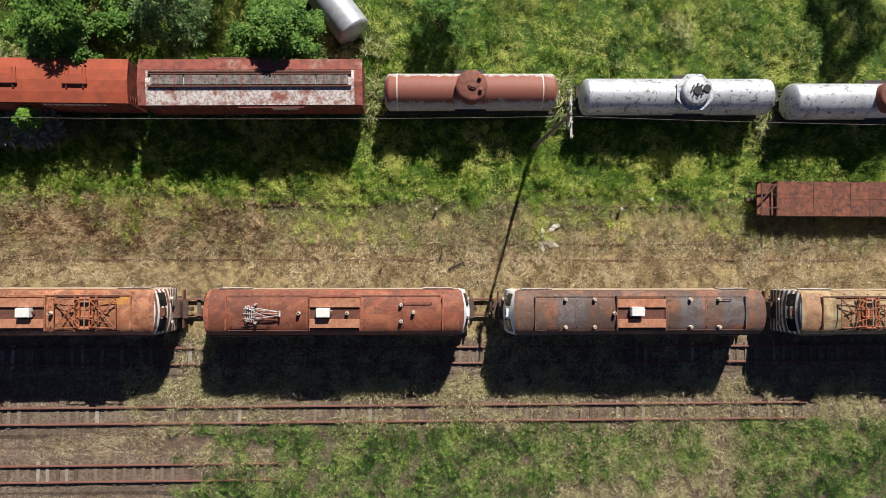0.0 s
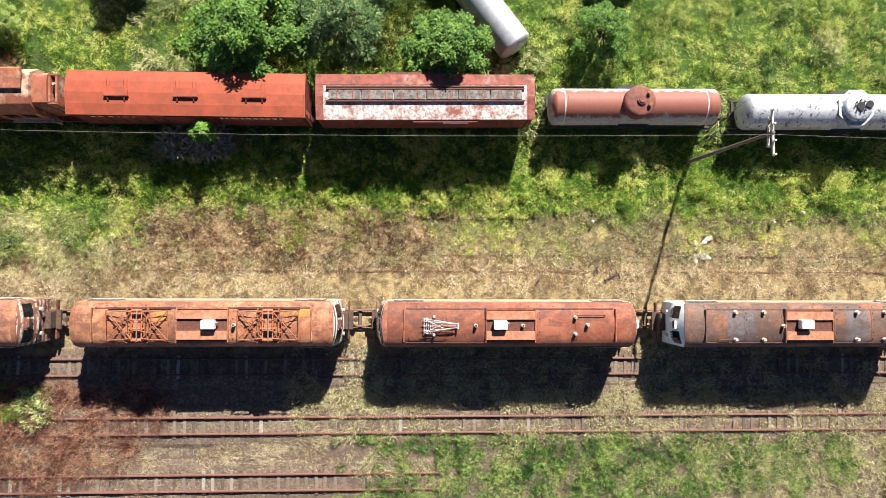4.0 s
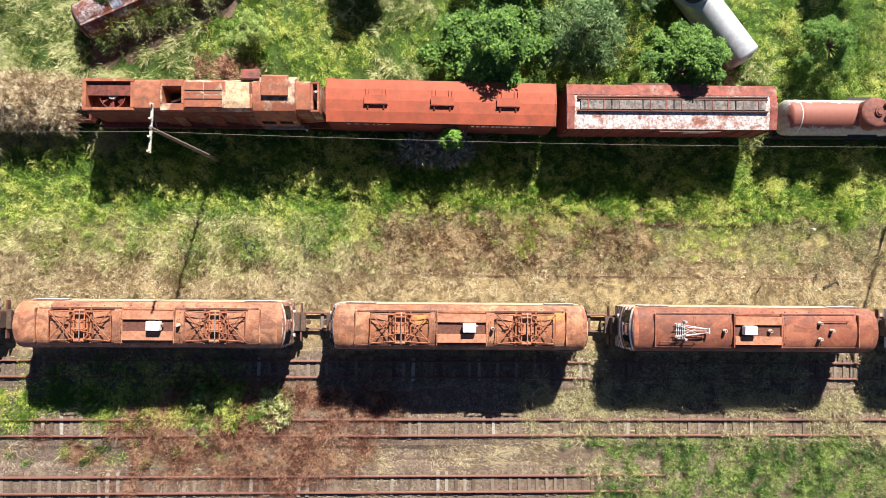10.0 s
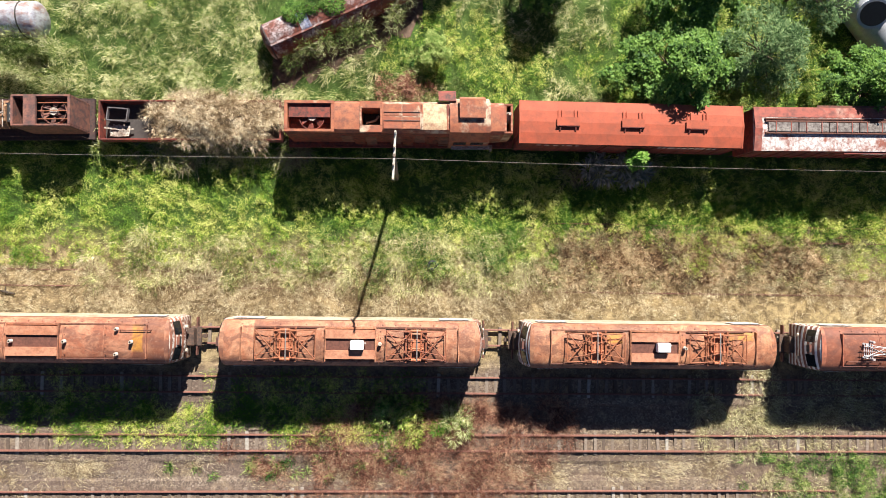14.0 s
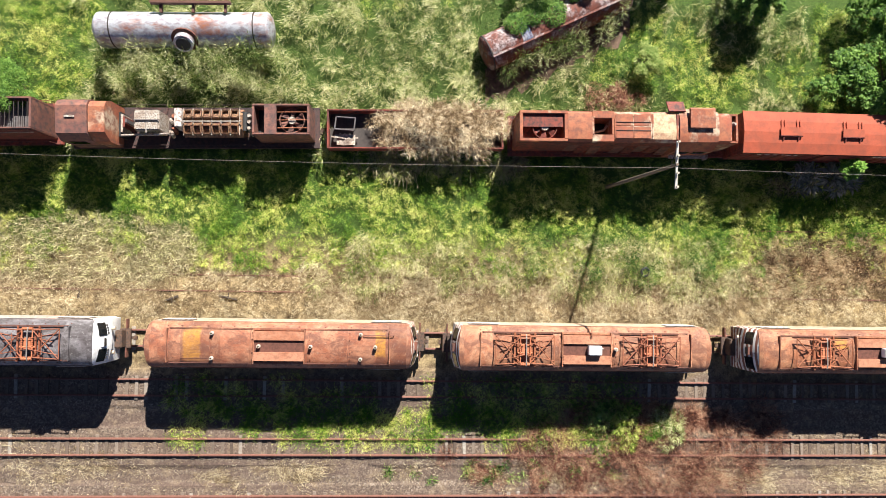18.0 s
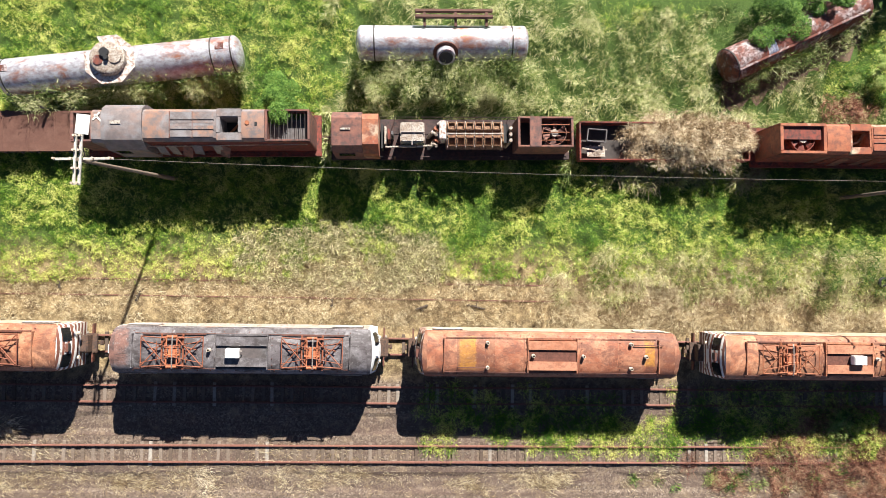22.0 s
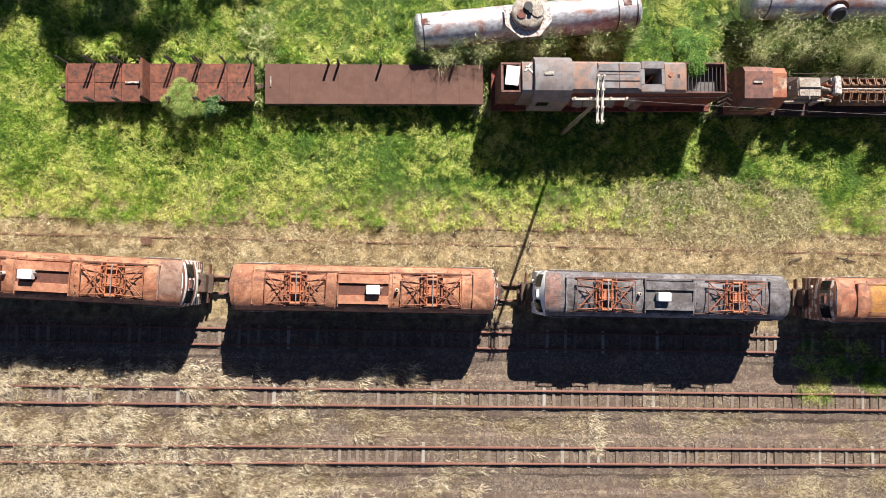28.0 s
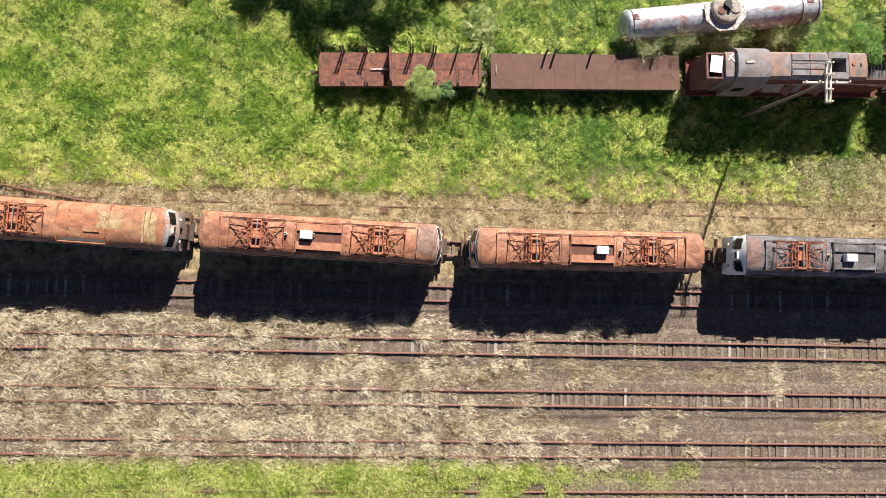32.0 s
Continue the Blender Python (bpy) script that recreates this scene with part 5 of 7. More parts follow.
# stripped diesel with its engine laid bare
W, h = wagon("diesel_locomotive", "stripped brown diesel locomotive with its engine laid bare", -76.35, -60.5, 10.14, 10.58, "locomotive")
deck(W, h, 1.35, "deck_dark")
bm = B()
extrude(bm, [(-1.3, 1.2), (-1.3, 3.3), (-0.95, 3.9), (0.75, 4.0), (1.12, 3.75), (1.3, 3.2), (1.3, 1.2)], -h + 0.35, -h + 2.2)
cab = part("cab", smooth(bm, 20), "diesel_brown", W, "rust-brown cab")
bm = B()
extrude(bm, [(-1.3, 1.2), (-1.3, 3.0), (-0.85, 3.8), (0.7, 3.86), (1.1, 3.6), (1.25, 3.0), (1.25, 1.2)], -h + 2.22, -h + 3.2)
part("cab_extension", smooth(bm, 20), "diesel_orange", W)
for s in (-1, 1):
    bm = B()
    box(bm, -h + 0.7, -h + 1.7, s * 1.31 - 0.012, s * 1.31 + 0.012, 2.4, 3.1)
    part("window", bm, "glass", cab)
bm = B()
box(bm, -h + 0.9, -h + 1.5, 0.0, 0.12, 3.99, 4.03)
part("roof_vent", bm, "cream", cab)
for k in range(4):
    bm = B()
    box(bm, -h + 3.3 + 0.22 * k, -h + 3.45 + 0.22 * k, -0.8 + 0.25 * k, 0.8 - 0.2 * k, 1.2, 2.2 + 0.22 * k, 0.02)
    part("cabinet", bm, ("black", "cream", "diesel_side", "grey_roof")[k], W)
bm = B()
box(bm, -h + 4.55, -h + 6.1, -0.55, 0.75, 1.2, 2.95, 0.08)
gen = part("generator", bm, "cream", W, "cream-painted generator")
bm = B()
for k in range(4):
    tube(bm, (-h + 4.75 + k * 0.38, -0.56, 2.2), (-h + 4.75 + k * 0.38, -0.62, 2.2), 0.16, 12)
part("cover", bm, "grey_roof", gen)
bm = B()
tube(bm, (-h + 5.3, -0.7, 2.9), (-h + 5.3, 0.7, 2.9), 0.06, 8)
tube(bm, (-h + 4.6, 0.1, 3.0), (-h + 6.1, 0.1, 3.0), 0.05, 8)
part("pipe", bm, "strip_grey", gen)
bm = B()
tube(bm, (-h + 3.6, -0.78, 2.5), (-h + 6.6, -0.7, 2.6), 0.07, 8)
part("beam", bm, "cream", W, "loose pale beam")
for k in range(6):
    bm = B()
    x, y = -h + 6.4 + 0.2 * (k % 3), -0.6 + 0.24 * k
    tube(bm, (x, y, 1.3), (x + 0.25, y + 0.1, 2.4 + 0.15 * (k % 3)), 0.13, 10)
    tube(bm, (x + 0.25, y + 0.1, 2.3), (x + 0.45, y - 0.15, 2.75), 0.1, 10)
    part("turbo_pipe", smooth(bm), ("cream", "pan_red", "strip_grey")[k % 3], W)
bm = B()
extrude(bm, [(-0.62, 1.2), (-0.9, 2.35), (-0.45, 2.75), (0.45, 2.75), (0.9, 2.35), (0.62, 1.2)], -h + 7.5, -h + 11.2)
eng = part("engine_block", bm, "engine", W, "rusty engine block")
bm = B()
box(bm, -h + 7.05, -h + 7.48, -0.35, 0.85, 1.6, 3.0, 0.04)
part("end_plate", bm, "white_paint", eng, "white engine end plate")
for k in range(6):
    for s in (-1, 1):
        x = -h + 7.85 + k * 0.58
        bm = B()
        a = s * 0.45
        open_hood(bm, -0.26, 0.26, 0.28, 0.0, 0.32, 0.07)
        tube(bm, (0, 0, 0), (0, 0, 0.12), 0.15, 12)
        o = part("cylinder_head", bm, "engine", eng)
        o.matrix_basis = pose(x, s * 0.42, 2.62, -s * 16, 0, 0)
bm = B()
for k in range(7):
    x = -h + 7.56 + k * 0.58
    tube(bm, (x, -0.85, 2.78), (x, 0.85, 2.78), 0.035, 6)
tube(bm, (-h + 7.5, 0.0, 2.95), (-h + 11.2, 0.0, 2.95), 0.05, 8)
part("fuel_rail", bm, "cream", eng)
bm = B()
tube(bm, (-h + 11.25, -0.5, 2.3), (-h + 11.25, 0.7, 2.3), 0.32, 14)
part("blower", smooth(bm), "black", W)
for k in range(3):
    bm = B()
    tube(bm, (-h + 11.5 + 0.1 * k, -0.5 + 0.4 * k, 1.3), (-h + 11.65, -0.4 + 0.4 * k, 2.9), 0.12, 10)
    part("pipe", smooth(bm), "cream", W)
rad = part("radiator_hood", open_hood(B(), -h + 12.0, h - 0.3, 0.98, 1.2, 3.55, 0.14), "diesel_brown", W)
bm = B()
box(bm, -h + 12.75, -h + 13.5, -0.97, 0.97, 3.4, 3.57, 0.02)
part("hood_plate", bm, "diesel_brown", rad)
# painted black for the shaded depth of the open radiator hood
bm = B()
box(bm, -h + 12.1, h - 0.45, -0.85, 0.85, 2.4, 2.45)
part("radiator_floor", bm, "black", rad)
fan(rad, h - 1.45, 3.1, 0.72, "diesel_brown")
for k in range(3):
    bm = B()
    tube(bm, (-h + 13.5, -0.5 + 0.5 * k, 3.3), (h - 0.4, -0.5 + 0.5 * k, 3.35), 0.03, 6)
    part("rod", bm, "pan_rust", rad)

for k in range(7):
    bm = B()
    yy = -0.75 + 0.24 * k
    tube(bm, (-h - 0.05, yy, 1.25), (-h + 0.2, yy + 0.1, 1.9 + 0.2 * (k % 3)), 0.06, 8)
    tube(bm, (-h + 0.2, yy + 0.1, 1.9 + 0.2 * (k % 3)), (-h + 0.3, yy - 0.2, 2.3 + 0.2 * (k % 2)), 0.05, 8)
    part("bent_pipe", smooth(bm), ("cream", "white_paint", "strip_grey")[k % 3], W)

# dark grey diesel
W, h = wagon("diesel_locomotive", "dark grey diesel locomotive with open nose and hanging doors", -91.85, -77.0, 9.90, 10.36, "locomotive")
deck(W, h)
nose = part("nose", open_hood(B(), -h + 0.25, -h + 1.55, 0.95, 1.2, 3.75, 0.16), "diesel_brown", W)
bm = B()
box(bm, -0.42, 0.42, -0.6, 0.6, 0, 0.04)
o = part("cab_panel", bm, "white_box", W, "loose white panel over the open nose")
o.matrix_basis = pose(-h + 0.98, 0.12, 3.74, 2, -4, -7)
# black sheet in place of the shade under the loose panel
bm = B()
box(bm, -h + 0.45, -h + 1.35, -0.8, 0.8, 2.6, 2.65)
part("nose_floor", bm, "black", nose)
bm = B()
hood(bm, -h + 1.56, -h + 2.3, 1.0, 1.2, 3.95)
hd0 = part("hood", smooth(bm, 25), "diesel_grey", W)
for k in range(2):
    bm = B()
    box(bm, -0.3, 0.3, -0.05, 0.05, 0, 0.03)
    part("white_strip", bm, "white_box", hd0).matrix_basis = pose(-h + 1.9 + 0.1 * k, 0.55 - 0.12 * k, 3.99, 0, 0, 50 - 95 * k)
xc = -h + 2.3
bm = B()
extrude(bm, [(-1.38, 1.2), (-1.38, 3.35), (-0.92, 4.15), (-0.5, 4.28), (0.6, 4.28), (1.0, 4.12), (1.3, 3.7), (1.38, 3.3), (1.38, 1.2)], xc, xc + 2.35)
cab = part("cab", smooth(bm, 25), "diesel_grey", W)
bm = B()
box(bm, xc + 0.55, xc + 1.15, 0.0, 0.2, 4.28, 4.33)
part("roof_vent", bm, "cream", cab)
for s in (-1, 1):
    bm = B()
    box(bm, xc + 0.35, xc + 1.1, s * 1.385 - 0.015, s * 1.385 + 0.015, 2.45, 3.15)
    part("window", bm, "glass", cab)
for k in range(4):
    bm = B()
    box(bm, 0, 0.11, -0.006, 0.006, 0, 0.2)
    o = part("number_mark", bm, "letters", cab)
    o.matrix_basis = pose(xc + 0.75 + k * 0.2, -1.19, 3.66, -30, 0, 0)
bm = B()
hood(bm, xc + 2.36, xc + 6.7, 0.98, 1.2, 4.12)
hd = part("hood", smooth(bm, 25), "diesel_grey", W)
for x in (xc + 3.95, xc + 5.3):
    bm = B()
    box(bm, x - 0.02, x + 0.02, -0.8, 0.8, 4.1, 4.17)
    part("seam", bm, "diesel_brown", hd)
for k in range(2):
    for s in (-1, 1):
        bm = B()
        box(bm, xc + 4.0 + k * 1.3, xc + 5.25 + k * 1.3, s * 0.42 - 0.34, s * 0.42 + 0.34, 4.14, 4.17, 0.01)
        part("hatch", bm, "diesel_grey", hd)
bm = B()
for y in (-0.3, 0.3):
    tube(bm, (xc + 4.0, y, 4.2), (xc + 6.6, y, 4.2), 0.018, 6)
part("hinge_rod", bm, "dark_steel", hd)
pit = part("hood_well", open_hood(B(), xc + 6.71, xc + 8.2, 0.98, 1.2, 4.12, 0.5, 0.2), "diesel_grey", W, "hood with its hatch missing")
# black sheet that paints the shaded depth of the hatch
bm = B()
box(bm, xc + 6.8, xc + 8.1, -0.75, 0.75, 2.6, 2.7)
part("well_floor", bm, "black", pit)
bm = B()
tube(bm, (xc + 7.0, -0.5, 3.0), (xc + 7.9, 0.4, 3.1), 0.08, 8)
part("pipe", bm, "pan_rust", pit)
bm = B()
hood(bm, xc + 8.21, xc + 9.55, 0.98, 1.2, 4.12)
hd = part("hood", smooth(bm, 25), "diesel_grey", W)
bm = B()
tube(bm, (xc + 8.55, 0.1, 4.14), (xc + 8.55, 0.1, 4.2), 0.13, 12)
part("cap", bm, "pan_rust", hd)
bm = B()
box(bm, xc + 9.0, xc + 9.15, -0.08, 0.14, 4.14, 4.17)
part("slot", bm, "black", hd)
rad = part("radiator_hood", open_hood(B(), xc + 9.56, h - 0.3, 0.98, 1.2, 3.95, 0.12), "diesel_brown", W)
bm = B()
box(bm, xc + 9.7, h - 0.45, -0.86, 0.86, 3.2, 3.25)
part("radiator_floor", bm, "grey_roof", rad)
for k in range(9):
    bm = B()
    x = xc + 9.85 + k * (h - 0.6 - xc - 9.85) / 8
    bar(bm, (x, -0.86, 3.8), (x, 0.86, 3.8), 0.03, 0.03)
    part("grille_bar", bm, "dark_steel", rad)
rng = random.Random(4)
for k, x in enumerate((xc + 2.7, xc + 3.4, xc + 4.4, xc + 4.9, xc + 6.1, xc + 6.7)):
    bm = B()
    box(bm, 0, 0.6, -0.02, 0.02, -0.9, 0)
    o = part("hanging_door", bm, ("diesel_grey", "strip_grey", "diesel_brown")[k % 3], W, "engine-room door hanging open")
    o.matrix_basis = pose(x, -1.02, 3.15, -rng.uniform(20, 38), rng.uniform(-12, 12), -rng.uniform(0, 25))
bm = B()
bar(bm, (xc + 2.4, -1.15, 3.35), (h - 0.5, -1.05, 3.35), 0.05, 0.06)
part("rail_strip", bm, "cream", W)
bm = B()
for s in (-1, 1):
    box(bm, xc + 2.4, h - 0.35, s * 0.995 - 0.008, s * 0.995 + 0.008, 1.22, 3.8)
part("side_plate", bm, "side_red", W, "dark red engine-room side")

W.matrix_world = W.matrix_world @ Matrix.Diagonal((1, 1, 1.055, 1))

# flat wagon
W, h = wagon("flat_wagon", "flat wagon with a bare brown steel deck", -106.65, -92.4, 9.72, 10.20, "wagon")
running_gear(W, h, 1.3, 1.3, False)
for k in range(9):
    bm = B()
    x0, x1 = -h + 2 * h * k / 9, -h + 2 * h * (k + 1) / 9
    box(bm, x0 + 0.002, x1 - 0.002, -1.31, 1.31, 1.30, 1.42 + 0.004 * (k % 2), 0.006)
    part("deck_plate", bm, "deck_brown", W)
for s in (-1, 1):
    for k in range(14):
        bm = B()
        x = -h + 0.6 + (2 * h - 1.2) * k / 13
        box(bm, x - 0.07, x + 0.07, s * 1.34 - 0.06, s * 1.34 + 0.06, 1.12, 1.36, 0.01)
        part("stake_pocket", bm, "dark_steel", W)
for x in (-3.0, -2.35, 0.4, 5.2):
    bm = B()
    box(bm, x - 0.06, x + 0.06, 1.28, 1.4, 1.2, 2.3)
    part("stake", bm, "dark_steel", W)
bm = B()
box(bm, -h + 0.35, -h + 0.42, -0.2, 0.5, 1.43, 1.5)
part("bar", bm, "cream", W)

# wagon with upright stakes
W, h = wagon("stake_wagon", "rusty stake wagon with plated floor and upright posts", -119.2, -107.35, 9.32, 9.78, "wagon")
running_gear(W, h, 1.2, 1.25, False)
for k in range(7):
    x0, x1 = -h + 2 * h * k / 7, -h + 2 * h * (k + 1) / 7
    for s in (-1, 1):
        bm = B()
        box(bm, x0 + 0.01, x1 - 0.01, min(0, s * 1.24) + 0.008, max(0, s * 1.24) - 0.008, 1.25, 1.42 + 0.012 * ((k + s) % 3), 0.008)
        part("floor_plate", bm, "plank_rust", W)
for k in range(8):
    x = -h + 0.12 + (2 * h - 0.24) * k / 7
    bm = B()
    box(bm, x - 0.07, x + 0.07, -1.24, 1.24, 1.40, 1.52, 0.01)
    part("cross_beam", bm, "plank_rust", W)
    for s in (-1, 1):
        for dx in ((-0.09, 0.09) if k in (1, 2, 4, 5) else (0.0,)):
            bm = B()
            box(bm, x + dx - 0.05, x + dx + 0.05, s * 1.26 - 0.05, s * 1.26 + 0.05, 1.2, 2.75 if s > 0 else 2.5, 0.01)
            part("stake", bm, "dark_steel", W)
bm = B()
box(bm, -h + 5.15, -h + 5.3, -1.2, 1.2, 1.42, 2.6, 0.01)
part("bulkhead", bm, "plank_rust", W)
bm = B()
box(bm, -h + 3.75, -h + 5.05, -0.08, 0.06, 1.44, 1.52, 0.01)
part("loose_plank", bm, "white_paint", W, "loose whitish plank")

# short wagon on the middle track
W, h = wagon("low_wagon", "rusty low wagon with a bent end frame", 22.1, 33.6, 3.78, 3.78, "wagon", "")
running_gear(W, h, 1.15, 0.95, False)
for k in range(8):
    x0, x1 = -h + 1.2 + (2 * h - 1.2) * k / 8, -h + 1.2 + (2 * h - 1.2) * (k + 1) / 8
    for s in (-1, 1):
        bm = B()
        box(bm, x0 + 0.006, x1 - 0.006, min(0, s * 1.18) + 0.006, max(0, s * 1.18) - 0.006, 1.2, 1.34 + 0.01 * ((k + s) % 2), 0.008)
        part("floor_plate", bm, "plank_rust", W)
bm = B()
box(bm, -h, -h + 1.2, -1.1, 1.1, 0.95, 1.1)
part("end_deck", bm, "plank_rust", W)
for p, q in (((-h + 0.05, -1.15), (-h + 0.05, 1.15)), ((-h + 1.1, -1.15), (-h + 1.1, 1.25)), ((-h + 0.05, 0.75), (-h + 1.15, 0.95)), ((-h + 0.05, -0.7), (-h + 1.15, -0.6)), ((-h + 0.1, -0.1), (-h + 1.05, 0.95))):
    bm = B()
    bar(bm, (*p, 1.55), (*q, 1.62), 0.09, 0.09)
    part("end_bar", bm, "pipe_rust", W)
for x in (-h + 0.05, -h + 1.1):
    for y in (-1.1, 1.1):
        bm = B()
        box(bm, x - 0.05, x + 0.05, y - 0.05, y + 0.05, 1.0, 1.6)
        part("end_post", bm, "pipe_rust", W)


# ---- wrecked tanks in the grass ----
def wreck(label, x, y, z, yaw, h, r, mat, roll=0.0, pitch=0.0, bands=(), dome_at=None, dome_mat=None, group="wrecked tanks lying in the grass"):
    T = thing("wrecked_tank", label, "tank", pose(x, y, z, 0, 0, yaw) @ pose(0, 0, 0, roll, pitch, 0), group)
    t = part("tank", tank_mesh(h, r, 0), mat, T)
    for q in bands:
        part("band", hoop(h, r, 0, q, 0.04, 0.02), "dark_steel", t, "dark steel band")
    if z > r + 0.3:
        for q in (-h * 0.6, h * 0.6):
            part("saddle", box(B(), q - 0.25, q + 0.25, -0.8, 0.8, -z - 0.15, -r * 0.68, 0.03), "deck_brown", T, "rusty saddle sunk in the grass")
    return T, t


T, t = wreck("silver tank streaked with rust, with a walkway round its dome", -89.58, 14.37, 1.85, 8.2, 7.6, 1.16, "silver_rust", bands=(5.8, 7.05, -7.0))
d = dome(t, -0.27, 1.05, 0.6, 1.75, "cream")
n, ro, ri = 8, 1.62, 1.12
for i in range(n):
    if i == 2:
        continue
    bm = B()
    a0, a1 = 2 * math.pi * (i + 0.5) / n, 2 * math.pi * (i + 1.5) / n
    pts = [(-0.27 + q * math.cos(a), q * math.sin(a)) for q, a in ((ri, a0), (ro, a0), (ro, a1), (ri, a1))]
    lo = [bm.verts.new((*p, 1.28)) for p in pts]
    hi = [bm.verts.new((*p, 1.34)) for p in pts]
    bm.faces.new(lo[::-1])
    bm.faces.new(hi)
    for j in range(4):
        bm.faces.new((lo[j], lo[(j + 1) % 4], hi[(j + 1) % 4], hi[j]))
    part("walkway_plate", bm, "white_paint", t)
bm = B()
tube(bm, (-0.3, 0.25, 1.75), (-0.3, 0.25, 1.98), 0.28, 14)
tube(bm, (-0.2, -0.1, 1.75), (-0.2, -0.1, 2.02), 0.14, 10)
part("manhole", bm, "black", d)
bm = B()
tube(bm, (0.25, -0.05, 1.72), (0.25, -0.05, 1.84), 0.4, 20)
part("hatch_lid", smooth(bm), "cream", d)
bm = B()
tube(bm, (-0.75, -0.15, 1.74), (-0.75, -0.15, 1.82), 0.3, 20)
part("hatch_lid", smooth(bm), "wreck_rust", d)
for q in (-6.8, 6.4):
    bm = B()
    box(bm, q - 0.28, q + 0.28, -0.02, 0.42, 1.02, 1.19, 0.03)
    part("lug", bm, "wreck_rust", t)

T, t = wreck("silver tank rolled on its side with the dome facing down", -69.15, 16.58, 1.85, 1.9, 5.7, 1.12, "silver_rust", bands=(-4.45, 4.5))
bm = B()
tube(bm, (0.15, -0.45, 0.4), (0.15, -1.25, 0.95), 0.6, 24)
d = part("dome", smooth(bm), "silver_rust", t)
# black disc stands in for the dark inside of the open dome
bm = B()
tube(bm, (0.15, -1.22, 0.93), (0.15, -1.31, 0.99), 0.45, 24)
part("dome_lid", smooth(bm), "black", d)
bm = B()
tube(bm, (0.15, -0.80, 0.64), (0.15, -0.9, 0.71), 0.82, 24)
part("dome_flange", smooth(bm), "pipe_rust", d)
for yy, zz in ((1.3, 1.35), (1.75, 1.15)):
    bm = B()
    box(bm, -1.8, 3.2, yy - 0.09, yy + 0.09, zz - 0.3, zz, 0.02)
    part("frame_beam", bm, "deck_brown", T, "rusty underframe beam")
for q in (-1.2, 0.8, 2.8):
    part("frame_cross", box(B(), q - 0.08, q + 0.08, 0.75, 1.8, 0.9, 1.12), "deck_brown", T)

T, t = wreck("rusty tank half sunk in tall grass, with a blue patch", -44.7, 18.35, 0.95, 26.0, 5.6, 1.2, "wreck_rust", bands=(-5.2,))
bm = B()
box(bm, -5.2, 5.0, -0.72, -0.52, 0.82, 1.06, 0.02)
part("side_rail", bm, "wreck_rust", t)
bm = B()
loft(bm, [[(x, 1.215 * math.cos(radians(a)), 1.215 * math.sin(radians(a))) for a in range(60, 125, 8)] for x in (-2.9, -2.2)], caps=False)
r = bmesh.ops.extrude_face_region(bm, geom=bm.faces[:])
bmesh.ops.translate(bm, vec=(0, 0, -0.03), verts=[g for g in r["geom"] if isinstance(g, bmesh.types.BMVert)])
part("patch", bm, "blue_patch", t, "pale blue patch of paint")

T, t = wreck("silver tank lying askew among the trees", -8.35, 18.9, 1.2, -52.0, 5.6, 1.2, "silver_blue")
bm = B()
tube(bm, (-0.25, -0.2, 0.9), (-0.25, -0.9, 1.7), 0.95, 24)
d = part("dome", smooth(bm), "silver_blue", t)
# open dome mouth as a black disc, its inner shade painted
bm = B()
tube(bm, (-0.25, -0.88, 1.68), (-0.25, -0.95, 1.76), 0.78, 24)
part("dome_lid", smooth(bm), "black", d)


# ---- utility poles and their line ----
def pole(x, y, lean, height, arms, label):
    P = thing("utility_pole", label, "utility pole", pose(x, y, 0), "poles of the line along the yard")
    top = Vector((lean[0], lean[1], height))
    bm = B()
    tube(bm, (0, 0, -0.4), top, 0.14, 12, 0.085)
    part("post", smooth(bm), "wood", P, "weathered wooden post")
    for dx, dy, length, dz, ang in arms:
        bm = B()
        c, s = math.cos(radians(ang)), math.sin(radians(ang))
        mid = top + Vector((dx, dy, dz))
        bar(bm, mid - Vector((c, s, 0)) * length / 2, mid + Vector((c, s, 0)) * length / 2, 0.11, 0.1)
        arm = part("crossarm", bm, "arm_grey", P, "bleached wooden crossarm")
        for q in (-0.47, -0.18, 0.18, 0.47):
            bm = B()
            p = mid + Vector((c, s, 0)) * length * q
            tube(bm, p, p + Vector((0, 0, 0.2)), 0.03, 8)
            tube(bm, p + Vector((0, 0, 0.14)), p + Vector((0, 0, 0.26)), 0.06, 10)
            part("insulator", bm, "insulator", arm)
        bm = B()
        bar(bm, top + Vector((0, 0, -0.9)), mid + Vector((c, s, 0)) * length * 0.35, 0.04, 0.04)
        part("brace", bm, "dark_steel", arm)
    return P


M["arm_grey"] = plain("arm_grey", (0.50, 0.47, 0.42), 0.85, 0, 0.35, 8)
pole(6.9, 7.2, (0.15, -0.1), 10.5, [(0, 0, 2.5, -0.1, 91), (0.0, 0.1, 1.6, -0.5, 88)], "weathered wooden utility pole with one crossarm")
pole(-40.8, 7.25, (0.2, -0.35), 11.0, [(0, 0, 2.5, -0.1, 88)], "weathered wooden utility pole with one crossarm")
pole(-86.7, 7.45, (-0.75, -0.72), 10.75, [(-0.13, 0, 2.5, -0.05, 90), (0.13, 0, 2.5, -0.05, 89), (0.1, 0.12, 2.9, -0.4, 2)], "weathered wooden utility pole with crossed arms")
tops = [(55, 7.0, 10.2), (7.05, 7.0, 10.4), (-40.6, 6.75, 10.85), (-87.2, 6.9, 10.3)]
